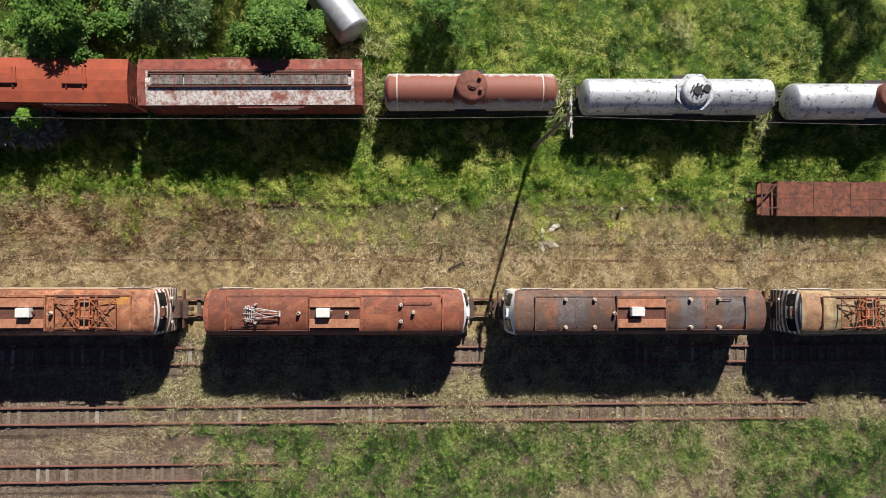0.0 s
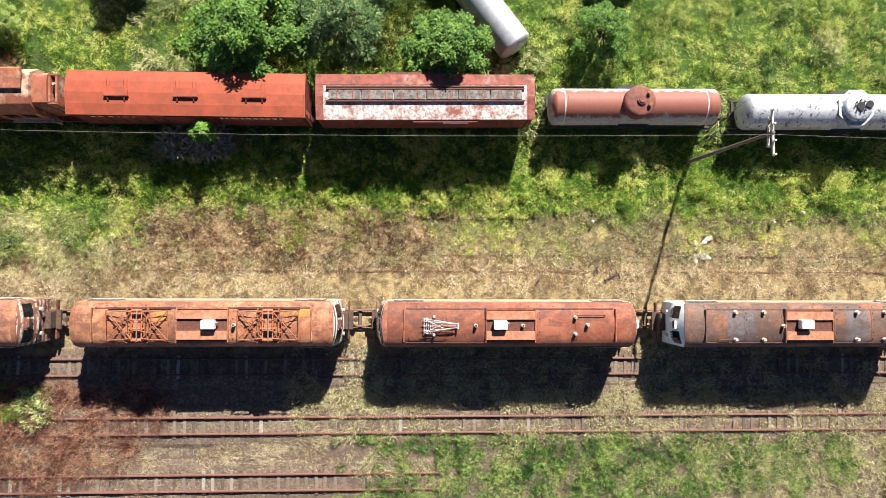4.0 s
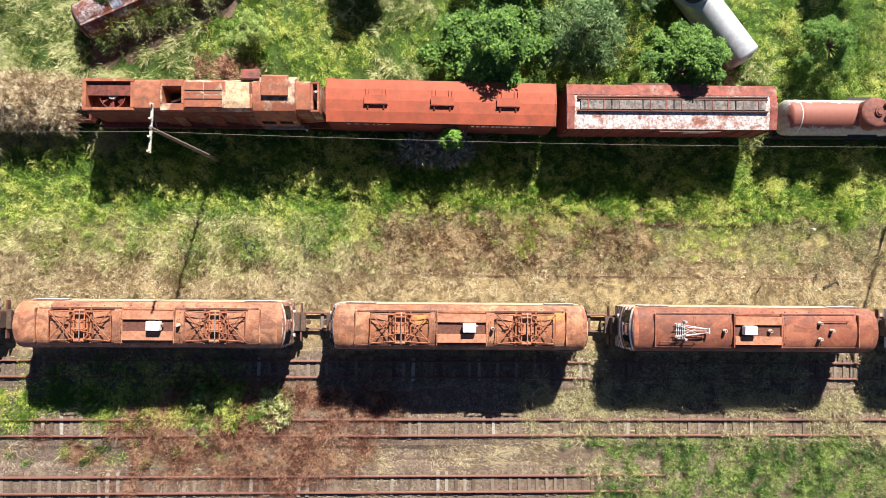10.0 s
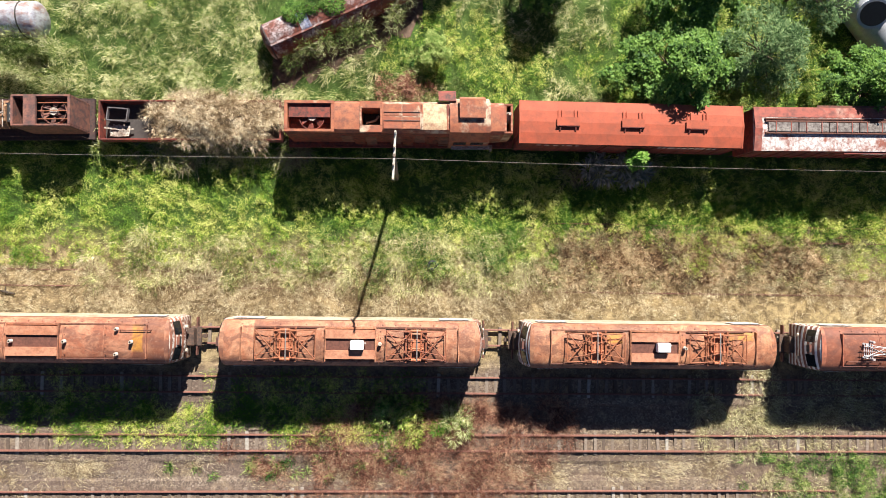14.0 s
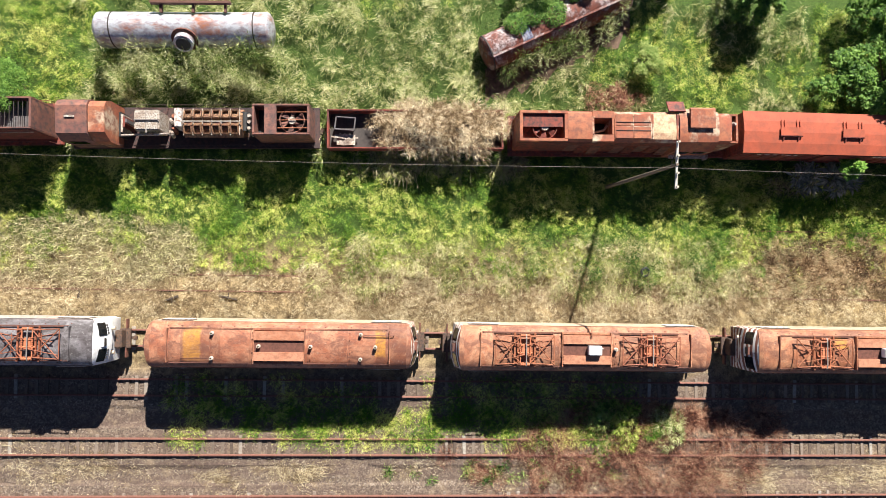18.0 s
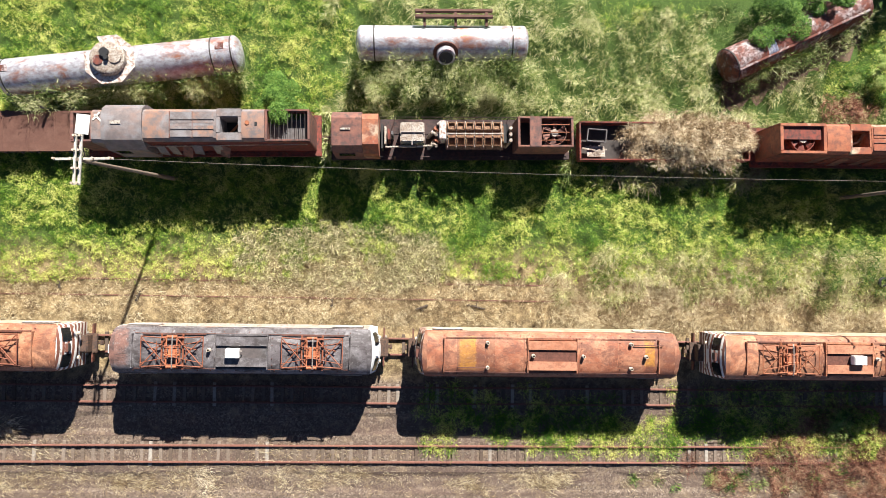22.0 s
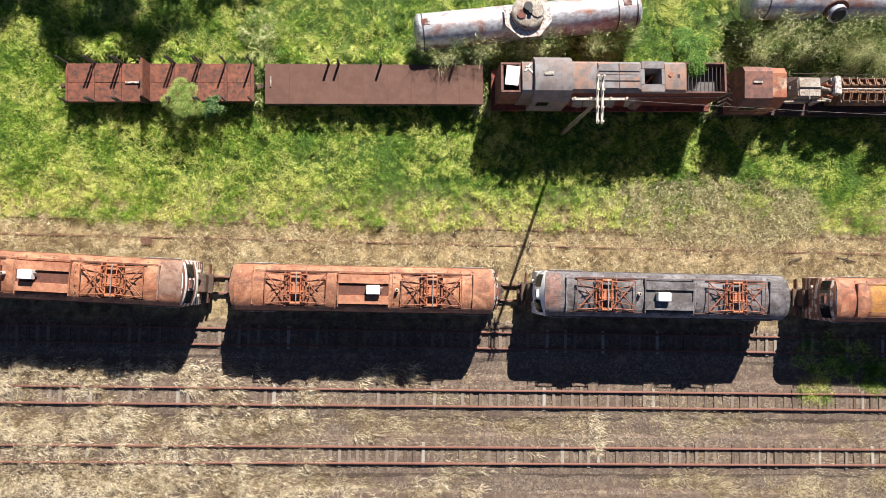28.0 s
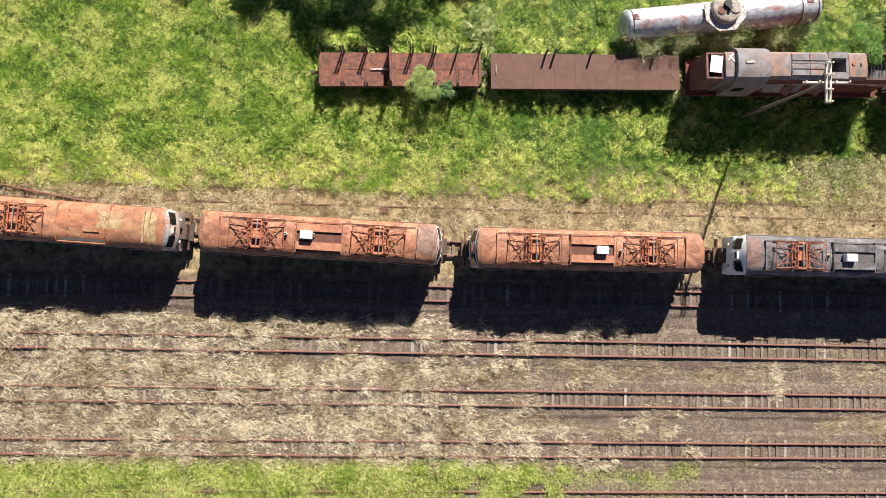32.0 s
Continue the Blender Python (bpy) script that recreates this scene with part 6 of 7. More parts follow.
for a, c in zip(tops, tops[1:]):
    bm = B()
    a, c = Vector(a), Vector(c)
    pts = [a.lerp(c, k / 16) - Vector((0, 0, 1.2 * 4 * (k / 16) * (1 - k / 16))) for k in range(17)]
    loft(bm, [[(p.x, p.y + 0.008 * math.cos(q), p.z + 0.008 * math.sin(q)) for q in (0, 1.26, 2.51, 3.77, 5.03)] for p in pts], closed=True)
    tagged(part("overhead_wire", bm, "strip_grey"), "thin sagging wire strung between the utility poles", "wire")

# ---- vegetation ----
RNG = np.random.default_rng(7)


def vnoise(x, y, scale, seed=0):
    """Smooth chance field between 0 and 1."""
    x, y = np.asarray(x) / scale + seed * 17.3, np.asarray(y) / scale - seed * 9.1
    xi, yi = np.floor(x), np.floor(y)
    fx, fy = x - xi, y - yi
    fx, fy = fx * fx * (3 - 2 * fx), fy * fy * (3 - 2 * fy)

    def h(a, c):
        s = np.sin(a * 127.1 + c * 311.7 + seed * 74.7) * 43758.5453
        return s - np.floor(s)
    return (h(xi, yi) * (1 - fx) + h(xi + 1, yi) * fx) * (1 - fy) + (h(xi, yi + 1) * (1 - fx) + h(xi + 1, yi + 1) * fx) * fy


def fnoise(x, y, scale, seed=0):
    return 0.55 * vnoise(x, y, scale, seed) + 0.3 * vnoise(x, y, scale * 0.45, seed + 1) + 0.15 * vnoise(x, y, scale * 0.2, seed + 2)


def foliage_mat(name, cols, scale=0.35, island=0.5, rough=0.65, trans=0.25):
    """cols: dark, middle and light tones; patches by place, tones by blade."""
    m, nt, b = nodes_of(name, rough)
    v = coords(nt, 1.0, shift=False)
    big = mix(nt, 0.5, noise_tex(nt, v, scale, 5, 0.6, 0.3), noise_tex(nt, v, 3.4, 3, 0.65, 0.6))
    big = ramp(nt, big, [(0.42, grey(0.0)), (0.58, grey(1.0))])
    geo = nt.nodes.new("ShaderNodeNewGeometry")
    mx = nt.nodes.new("ShaderNodeMix")
    mx.inputs["Factor"].default_value = island
    nt.links.new(big, mx.inputs["A"])
    nt.links.new(geo.outputs["Random Per Island"], mx.inputs["B"])
    n = len(cols)
    col = ramp(nt, mx.outputs["Result"], [(0.27 + 0.46 * i / (n - 1), c) for i, c in enumerate(cols)])
    nt.links.new(col, b.inputs["Base Color"])
    b.inputs["Specular IOR Level"].default_value = 0.35
    tr = nt.nodes.new("ShaderNodeBsdfTranslucent")
    nt.links.new(col, tr.inputs["Color"])
    ms = nt.nodes.new("ShaderNodeMixShader")
    ms.inputs[0].default_value = trans
    out = nt.nodes["Material Output"]
    nt.links.new(b.outputs[0], ms.inputs[1])
    nt.links.new(tr.outputs[0], ms.inputs[2])
    nt.links.new(ms.outputs[0], out.inputs[0])
    return m


M["lush"] = foliage_mat("lush", [(0.085, 0.20, 0.018), (0.23, 0.385, 0.04), (0.45, 0.56, 0.085), (0.70, 0.71, 0.22)], 0.4, 0.2, trans=0.38)
M["lush_tip"] = foliage_mat("lush_tip", [(0.28, 0.43, 0.05), (0.43, 0.55, 0.085), (0.59, 0.64, 0.16), (0.74, 0.73, 0.27)], 0.4, 0.2, trans=0.38)
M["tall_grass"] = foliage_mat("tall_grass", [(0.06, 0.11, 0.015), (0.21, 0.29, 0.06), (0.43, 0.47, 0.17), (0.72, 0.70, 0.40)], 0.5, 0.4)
# tall_grass in darker tones: shade between the tussocks put into the colour
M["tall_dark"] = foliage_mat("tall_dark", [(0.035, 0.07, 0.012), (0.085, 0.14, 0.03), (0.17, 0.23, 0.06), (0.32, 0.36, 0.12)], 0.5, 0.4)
M["bleached"] = foliage_mat("bleached", [(0.16, 0.105, 0.055), (0.42, 0.30, 0.17), (0.66, 0.52, 0.34), (0.84, 0.73, 0.53)], 0.9, 0.4, 0.8, 0.15)
M["tussock"] = foliage_mat("tussock", [(0.07, 0.11, 0.02), (0.26, 0.30, 0.08), (0.52, 0.52, 0.20), (0.80, 0.75, 0.43)], 0.5, 0.45)
M["weeds"] = foliage_mat("weeds", [(0.03, 0.09, 0.012), (0.09, 0.20, 0.03), (0.20, 0.34, 0.06), (0.42, 0.48, 0.16)], 0.6, 0.35)
M["straw"] = foliage_mat("straw", [(0.19, 0.13, 0.07), (0.40, 0.305, 0.175), (0.60, 0.49, 0.30), (0.78, 0.68, 0.47)], 0.5, 0.5, 0.7)
M["grey_straw"] = foliage_mat("grey_straw", [(0.19, 0.155, 0.085), (0.36, 0.31, 0.18), (0.54, 0.475, 0.29), (0.38, 0.41, 0.16)], 0.6, 0.6, 0.7)
M["pale_tuft"] = foliage_mat("pale_tuft", [(0.27, 0.23, 0.11), (0.48, 0.42, 0.25), (0.76, 0.67, 0.46), (0.54, 0.52, 0.24)], 0.6, 0.65, 0.7)
M["straw_pale"] = foliage_mat("straw_pale", [(0.33, 0.245, 0.15), (0.55, 0.45, 0.30), (0.75, 0.64, 0.46), (0.88, 0.79, 0.62)], 0.5, 0.5, 0.7)
M["pale_green"] = foliage_mat("pale_green", [(0.12, 0.19, 0.02), (0.28, 0.36, 0.05), (0.48, 0.51, 0.12), (0.74, 0.70, 0.34)], 0.5, 0.6)
M["straw_warm"] = foliage_mat("straw_warm", [(0.20, 0.13, 0.065), (0.40, 0.29, 0.16), (0.60, 0.47, 0.28), (0.74, 0.65, 0.45)], 0.5, 0.6, 0.7)
M["brush"] = foliage_mat("brush", [(0.08, 0.032, 0.022), (0.19, 0.072, 0.045), (0.32, 0.135, 0.085), (0.50, 0.31, 0.20)], 0.6, 0.45, 0.8, 0.1)
M["brush_tan"] = foliage_mat("brush_tan", [(0.065, 0.036, 0.018), (0.185, 0.10, 0.046), (0.36, 0.225, 0.115), (0.66, 0.51, 0.31)], 0.6, 0.45, 0.8, 0.1)
M["leaf_dark"] = foliage_mat("leaf_dark", [(0.05, 0.125, 0.018), (0.12, 0.25, 0.035), (0.22, 0.37, 0.07)], 0.9, 0.5, trans=0.35)
M["leaf_blue"] = foliage_mat("leaf_blue", [(0.055, 0.12, 0.035), (0.13, 0.235, 0.075), (0.26, 0.37, 0.15)], 0.9, 0.5, trans=0.3)
M["leaf_light"] = foliage_mat("leaf_light", [(0.15, 0.24, 0.04), (0.28, 0.38, 0.085), (0.46, 0.53, 0.18)], 0.9, 0.5)
M["leaf_sprig"] = foliage_mat("leaf_sprig", [(0.10, 0.24, 0.02), (0.20, 0.40, 0.05), (0.36, 0.55, 0.12)], 0.9, 0.5, trans=0.4)
M["dead_twig"] = foliage_mat("dead_twig", [(0.18, 0.19, 0.13), (0.32, 0.32, 0.24), (0.50, 0.48, 0.38)], 0.9, 0.6, 0.9, 0.05)
M["bark"] = plain("bark", (0.11, 0.08, 0.055), 0.95, 0, 0.35, 9)


def mesh_of_blades(name, p0, mid, tip, side, material, label, category="grass", bent=True):
    """One blade each: base, bend and tip, folded across the bend; unbent ones taper from a broad foot."""
    n, c = len(p0), 4 if bent else 3
    co = np.empty((n, c, 3), np.float32)
    if bent:
        co[:, 0], co[:, 1], co[:, 2], co[:, 3] = p0, mid + side, tip, mid - side
    else:
        mid = 0.5 * (mid + 0.5 * (p0 + tip))
        k = np.arange(n) % 2 == 0
        foot = np.where(k[:, None], p0, mid)
        co[:, 0], co[:, 1], co[:, 2] = foot + side, np.where(k[:, None], mid, tip), foot - side
    loops = np.arange(n * c, dtype=np.int32)
    starts = np.arange(n, dtype=np.int32) * c
    me = bpy.data.meshes.new(name)
    me.vertices.add(n * c)
    me.vertices.foreach_set("co", co.ravel())
    me.loops.add(n * c)
    me.loops.foreach_set("vertex_index", loops)
    me.polygons.add(n)
    me.polygons.foreach_set("loop_start", starts)
    me.update(calc_edges=True)
    me.materials.append(M[material])
    return tagged(new(name, me), label, category, kind="stuff")


def clumps(cx, cy, blades, height, width, spread, lean=(0.35, 1.1), z0=0.0, droop=0.15, wind=(0.0, 0.0)):
    """Blades that spring from clump centres. height: one for each clump. Returns base, bend, tip, half width vectors."""
    n = len(cx)
    k = np.repeat(np.arange(n), blades)
    t = len(k)
    az = RNG.uniform(0, 2 * np.pi, t)
    ln = RNG.uniform(lean[0], lean[1], t)
    length = height[k] * RNG.uniform(0.6, 1.25, t)
    d = np.stack([np.cos(az) + wind[0], np.sin(az) + wind[1], np.zeros(t)], -1)
    off = RNG.normal(0, spread, (t, 2))
    p0 = np.stack([cx[k] + off[:, 0], cy[k] + off[:, 1], np.zeros(t)], -1)
    p0[:, 2] = ground_height(p0[:, 0], p0[:, 1]) + (z0[k] if isinstance(z0, np.ndarray) else z0)
    reach, rise = (length * np.sin(ln))[:, None], (length * np.cos(ln))[:, None]
    up = np.array([0, 0, 1.0])
    mid = p0 + d * reach * 0.42 + up * rise * 0.75
    tip = p0 + d * reach + up * rise * (1 - droop * RNG.uniform(0, 3, (t, 1)))
    sd = np.stack([-d[:, 1], d[:, 0], RNG.uniform(-0.5, 0.5, t)], -1)
    sd *= (width * RNG.uniform(0.6, 1.4, t))[:, None] / 2
    return p0, mid, tip, sd


def mounds(cx, cy, blades, height, radius, length, width, wind=(0.0, 0.0), lean=(0.5, 1.4), droop=0.2, z0=0.0):
    """Blades over dome-shaped hummocks, leaning outwards. height and radius: one for each hummock."""
    n = len(cx)
    k = np.repeat(np.arange(n), blades)
    t = len(k)
    rr, th = np.sqrt(RNG.random(t)), RNG.uniform(0, 2 * np.pi, t)
    px, py = cx[k] + radius[k] * rr * np.cos(th), cy[k] + radius[k] * rr * np.sin(th)
    pz = ground_height(px, py) + z0 + height[k] * (1 - rr ** 2) * RNG.uniform(0.45, 0.95, t)
    az = th + RNG.normal(0, 0.9, t)
    d = np.stack([np.cos(az) + wind[0], np.sin(az) + wind[1], np.zeros(t)], -1)
    ln, lg = RNG.uniform(lean[0], lean[1], t), length[k] * RNG.uniform(0.55, 1.3, t)
    p0 = np.stack([px, py, pz], -1)
    up = np.array([0, 0, 1.0])
    reach, rise = (lg * np.sin(ln))[:, None], (lg * np.cos(ln))[:, None]
    mid = p0 + d * reach * 0.42 + up * rise * 0.75
    tip = p0 + d * reach + up * (rise - lg[:, None] * droop * RNG.uniform(0, 1.5, (t, 1)))
    sd = np.stack([-d[:, 1], d[:, 0], RNG.uniform(-0.5, 0.5, t)], -1) * (width * RNG.uniform(0.6, 1.4, t))[:, None] / 2
    return p0, mid, tip, sd


def scatter(x0, x1, y0, y1, density):
    n = int((x1 - x0) * (y1 - y0) * density)
    return RNG.uniform(x0, x1, n), RNG.uniform(y0, y1, n)


def keep(mask, *arrays):
    return [a[mask] for a in arrays]


def under_train(x, y):
    """Where wagons stand close over the ground, or the wagons' floors would be pierced."""
    north = (y > 9.15) & (y < 11.85) & (x > -119.3) & (x < 36)
    gaps = np.zeros_like(x, bool)
    for g in (-4.0, -3.6, 8.9, 9.2, 22.9, -60.25, -76.6, -92.1, -107.0, -48.1):
        gaps |= np.abs(x - g) < 0.42
    wagon = (y > 2.4) & (y < 5.1) & (x > 22.0) & (x < 33)
    south = (np.abs(y + 3.42) < 1.7)
    return (north & ~gaps) | wagon | south


def lush_edge(x):
    """The southern edge of the green sward."""
    return np.interp(x, [-150, -110, -75, -62, -36, -31, -27, 0, 30, 60], [0.9, 0.7, 0.9, 0.9, 0.8, 2.2, 3.3, 3.4, 3.3, 3.4]) + 1.3 * (fnoise(x, 0 * x, 3.0, 4) - 0.5)


def in_tank(x, y):
    a = (np.abs(y - (14.6 + (x + 89.7) * 0.144)) < 1.0) & (np.abs(x + 89.7) < 7.6)
    c = (np.abs(y - (16.75 + (x + 69) * 0.033)) < 1.0) & (np.abs(x + 69) < 5.6)
    q = (y - 17.6) - (x + 44.8) * 0.50
    e = (q < 1.2) & (q > -2.5) & (np.abs(x + 44.2) < 5.0)
    f = (np.abs((x + 6.9) + (y - 17.3) * 0.75) < 1.4) & (y > 14.6) & (y < 21)
    return a | c | e | f


# the green sward between the two rows, and north of the wagons
x, y = scatter(-145, 33, 0.0, 20.6, 10.6)
bare = (x > -80.5) & (x < -69) & (y > 0.3) & (y < 4.3) & (fnoise(x, y, 2.6, 41) > 0.40)
ok = (y > lush_edge(x)) & ~under_train(x, y) & ~in_tank(x, y) & ~bare & (fnoise(x, y, 1.1, 3) > 0.16)
tall_zone = (y > 12) & (x > -77) & (x < -26) & (fnoise(x, y, 7.0, 12) > 0.36)
lx, ly = keep(ok & ~tall_zone, x, y)
pick = 0.5 * fnoise(lx, ly, 0.95, 8) + 0.5 * RNG.random(len(lx))
ax, ay = keep(pick < 0.36, lx, ly)
h = 0.16 + 0.24 * fnoise(ax, ay, 2.2, 5) + 0.3 * np.exp(-((ay - 6.4) / 2.0) ** 2)
mesh_of_blades("green_grass", *clumps(ax, ay, 40, h, 0.027, 0.26, (0.4, 1.35), wind=(0.05, -0.15)), "lush", "low green grass covering the ground between the trains", bent=False)
ax, ay = keep((pick > 0.42) & (RNG.random(len(pick)) < 0.86), lx, ly)
s = fnoise(ax, ay, 2.6, 6)
hm = 0.16 + 0.95 * s ** 1.3 * RNG.uniform(0.4, 1.4, len(ax)) + 0.5 * np.exp(-((ay - 6.4) / 2.0) ** 2) * RNG.uniform(0.5, 1.3, len(ax))
rad = 0.1 + 0.17 * RNG.random(len(ax)) + 0.06 * s
mesh_of_blades("grass_tip", *mounds(ax, ay, 14, hm * 1.04, rad * 0.75, 0.16 + 0.18 * s, 0.027, (0.1, -0.25), (0.15, 1.3)), "lush_tip", "pale yellow-green tips of the lush grass", bent=False)
mesh_of_blades("grass_hummock", *mounds(ax, ay, 44, hm, rad, 0.17 + 0.18 * s, 0.028, (0.1, -0.25)), "lush", "bright tufts of lush grass", bent=False)
tx, ty = keep(ok & tall_zone, x, y)
pick = RNG.random(len(tx))
# low layer whose dark tones stand for the shaded gaps
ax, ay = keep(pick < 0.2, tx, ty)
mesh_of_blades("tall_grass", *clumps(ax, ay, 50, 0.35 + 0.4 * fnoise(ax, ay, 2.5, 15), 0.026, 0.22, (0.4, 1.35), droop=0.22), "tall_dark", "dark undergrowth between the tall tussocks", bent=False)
ax, ay = keep((pick > 0.80) & (fnoise(tx, ty, 1.3, 17) > 0.33), tx, ty)
s = fnoise(ax, ay, 2.0, 16)
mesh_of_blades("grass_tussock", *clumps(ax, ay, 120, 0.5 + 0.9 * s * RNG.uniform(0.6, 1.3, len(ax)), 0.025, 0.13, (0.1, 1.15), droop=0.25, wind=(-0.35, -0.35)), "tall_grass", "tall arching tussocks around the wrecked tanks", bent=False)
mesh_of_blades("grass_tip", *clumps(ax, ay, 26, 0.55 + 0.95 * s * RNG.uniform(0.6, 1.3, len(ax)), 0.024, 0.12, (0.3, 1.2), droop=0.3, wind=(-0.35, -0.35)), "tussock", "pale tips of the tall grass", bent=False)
# rounded bushes of weeds standing out of the sward
for x0, x1, y0, y1, density, mat, low, label in ((-2, 33, 12.6, 18.6, 0.13, "weeds", 0.6, "dark green bushes of weeds behind the tank wagons"), (-2, 33, 12.6, 18.6, 0.10, "pale_green", 0.4, "pale green bushes behind the tank wagons"),
                                                 (-140, -93, 12.4, 17.5, 0.08, "weeds", 0.4, "dark green bushes in the western sward"), (-47, -30, 0.9, 4.2, 0.42, "weeds", 0.7, "green bushes among the pale tussocks"),
                                                 (-31, 33, 4.3, 7.0, 0.75, "lush", 0.45, "leafy hummocks along the shade of the wagons")):
    x, y = scatter(x0, x1, y0, y1, density)
    x, y = keep(~under_train(x, y) & ~in_tank(x, y), x, y)
    q = RNG.random(len(x)) ** 1.5
    mesh_of_blades("weed_bush", *mounds(x, y, 620, low + 0.9 * q, 0.45 + 0.7 * q, 0.2 + 0.12 * q, 0.04, lean=(0.2, 1.4)), mat, label, "bush", bent=False)
# broad clumps along the southern edge of the sward
x, y = scatter(-61, -29, -0.4, 3.6, 3.6)
x, y = keep(0.5 * fnoise(x, y, 1.8, 22) + 0.5 * fnoise(x, y, 5.0, 24) > 0.36 + 0.1 * np.clip(0.6 - y, 0, 1) + 0.2 * np.clip(-57.5 - x, 0, 4) / 4 + 0.2 * np.clip(x + 33, 0, 4) / 4 + 0.14 * np.clip(y - 2.4, 0, 1.2), x, y)
s = RNG.random(len(x)) ** 2
mesh_of_blades("grass_tussock", *mounds(x, y, 84, 0.25 + 0.9 * s, 0.15 + 0.35 * RNG.random(len(x)), 0.45 + 0.5 * s, 0.023, (-0.15, -0.3), (0.2, 1.45), 0.3), "tussock", "pale arching tussocks of tall grass", bent=False)
q = RNG.random(len(x)) < 0.55
mesh_of_blades("dry_tussock", *mounds(x[q] + RNG.normal(0, 0.3, q.sum()), y[q] - 0.25, 70, 0.15 + 0.7 * s[q], 0.2 + 0.4 * RNG.random(q.sum()), 0.5 + 0.4 * s[q], 0.022, (-0.1, -0.4), (0.5, 1.5), 0.3), "straw_warm", "bleached straw among the tussocks", bent=False)
x, y = scatter(-61, -29, -2.0, 2.2, 3.4)
mesh_of_blades("fallen_straw", *clumps(x, y, 70, 0.5 + 0.5 * RNG.random(len(x)), 0.018, 0.32, (0.9, 1.5), droop=0.2), "straw", "pale fallen straw at the foot of the tussocks", bent=False)
# straw beside the locomotives
x, y = scatter(-143, 34, -2.1, 1.4, 7.0)
x, y = keep((y < lush_edge(x) + 0.4) & (fnoise(x, y, 1.6, 31) > np.interp(y, [-2, -1.2, 1.2], [0.3, 0.36, 0.25])), x, y)
mesh_of_blades("straw_litter", *clumps(x, y, 46, 0.3 + 0.45 * fnoise(x, y, 1.2, 33), 0.023, 0.17, (0.6, 1.5)), "straw", "dry straw litter beside the locomotives", bent=False)
# red-brown dead brush north of the middle locomotives
x, y = scatter(-31.5, -8.0, 0.1, 3.9, 9.0)
w = fnoise(x, y, 2.4, 51)
x, y = keep((w > 0.26 + 0.24 * np.clip((x + 14) / 6, 0, 1)), x, y)
mesh_of_blades("dead_brush", *clumps(x, y, 64, 0.35 + 0.6 * RNG.random(len(x)), 0.028, 0.15, (0.3, 1.4)), "brush_tan", "brown dead brush beside the track", bent=False)
x, y = scatter(-31.5, 34, 0.2, 3.8, 4.2)
x, y = keep((fnoise(x, y, 1.7, 55) > 0.43) & ~under_train(x, y), x, y)
mesh_of_blades("dry_tuft", *clumps(x, y, 40, 0.30 + 0.4 * RNG.random(len(x)), 0.026, 0.18, (0.4, 1.4)), "grey_straw", "greyish dry grass tufts on bare soil")
x, y = scatter(-28, 34, 0.9, 3.8, 2.6)
x, y = keep((fnoise(x, y, 1.9, 57) > np.interp(x, [-28, -12, 0], [0.62, 0.55, 0.48])) & ~under_train(x, y), x, y)
mesh_of_blades("green_tuft", *mounds(x, y, 80, 0.2 + 0.4 * RNG.random(len(x)), 0.15 + 0.3 * RNG.random(len(x)), 0.2 + 0.15 * RNG.random(len(x)), 0.03), "lush_tip", "yellow-green grass tufts on bare soil", bent=False)
# pale dried patch in the western sward
x, y = scatter(-85, -67, 0.4, 4.8, 4.8)
x, y = keep((np.hypot((x + 76) / 8.2, (y - 2.4) / 2.3) < 0.75 + 0.5 * fnoise(x, y, 2.5, 61)), x, y)
mesh_of_blades("bleached_grass", *clumps(x, y, 44, 0.35 + 0.45 * RNG.random(len(x)), 0.03, 0.2, (0.4, 1.4)), "pale_tuft", "bleached pale grass in the green sward")

# south of the locomotives: weeds, straw, dead brush
x, y = scatter(-24, 34, -17.0, -11.3, 10.0)
w = fnoise(x, y, 3.5, 71)
green = np.where(x < 8.5, (x > -16 + 16 * (w - 0.5)) & (w > 0.2 + 0.25 * np.clip((-12 - x) / 6, 0, 1)), np.where(x > 21, w > 0.26, w > 0.56))
gx_, gy_ = keep(green & ~((np.abs(y + 14.42) < 0.8) & (x < -15)), x, y)
mesh_of_blades("low_weeds", *mounds(gx_, gy_, 70, 0.12 + 0.8 * RNG.random(len(gx_)) ** 1.5, 0.2 + 0.25 * RNG.random(len(gx_)), 0.16 + 0.12 * RNG.random(len(gx_)), 0.042, lean=(0.3, 1.3)), "weeds", "low green weeds on the gravel", bent=False)
x, y = scatter(-20, 34, -18.5, -8.6, 5.5)
w = fnoise(x, y, 1.8, 75)
sx, sy = keep(np.where((x > 7) & (x < 23), w > 0.26, w > 0.66) | ((y > -11.6) & (w > 0.42)), x, y)
mesh_of_blades("dry_tuft", *clumps(sx, sy, 56, 0.35 + 0.5 * RNG.random(len(sx)), 0.028, 0.14, (0.25, 1.4)), "pale_tuft", "pale dry tufts along the southern tracks", bent=False)
x, y = scatter(-20, 24, -9.6, -5.2, 4.5)
w = fnoise(x, y, 2.2, 77)
x, y = keep(w > np.interp(x, [-20, -10, 4, 6, 14, 20], [0.40, 0.40, 0.5, 0.46, 0.55, 0.62]), x, y)
mesh_of_blades("shade_grass", *clumps(x, y, 56, 0.45 + 0.45 * RNG.random(len(x)), 0.032, 0.16, (0.3, 1.2)), "pale_tuft", "dry grass growing in the shade of the locomotives", bent=False)
x, y = scatter(-74, -38, -10.6, -6.0, 6.5)
w = fnoise(x, y, 2.4, 79)
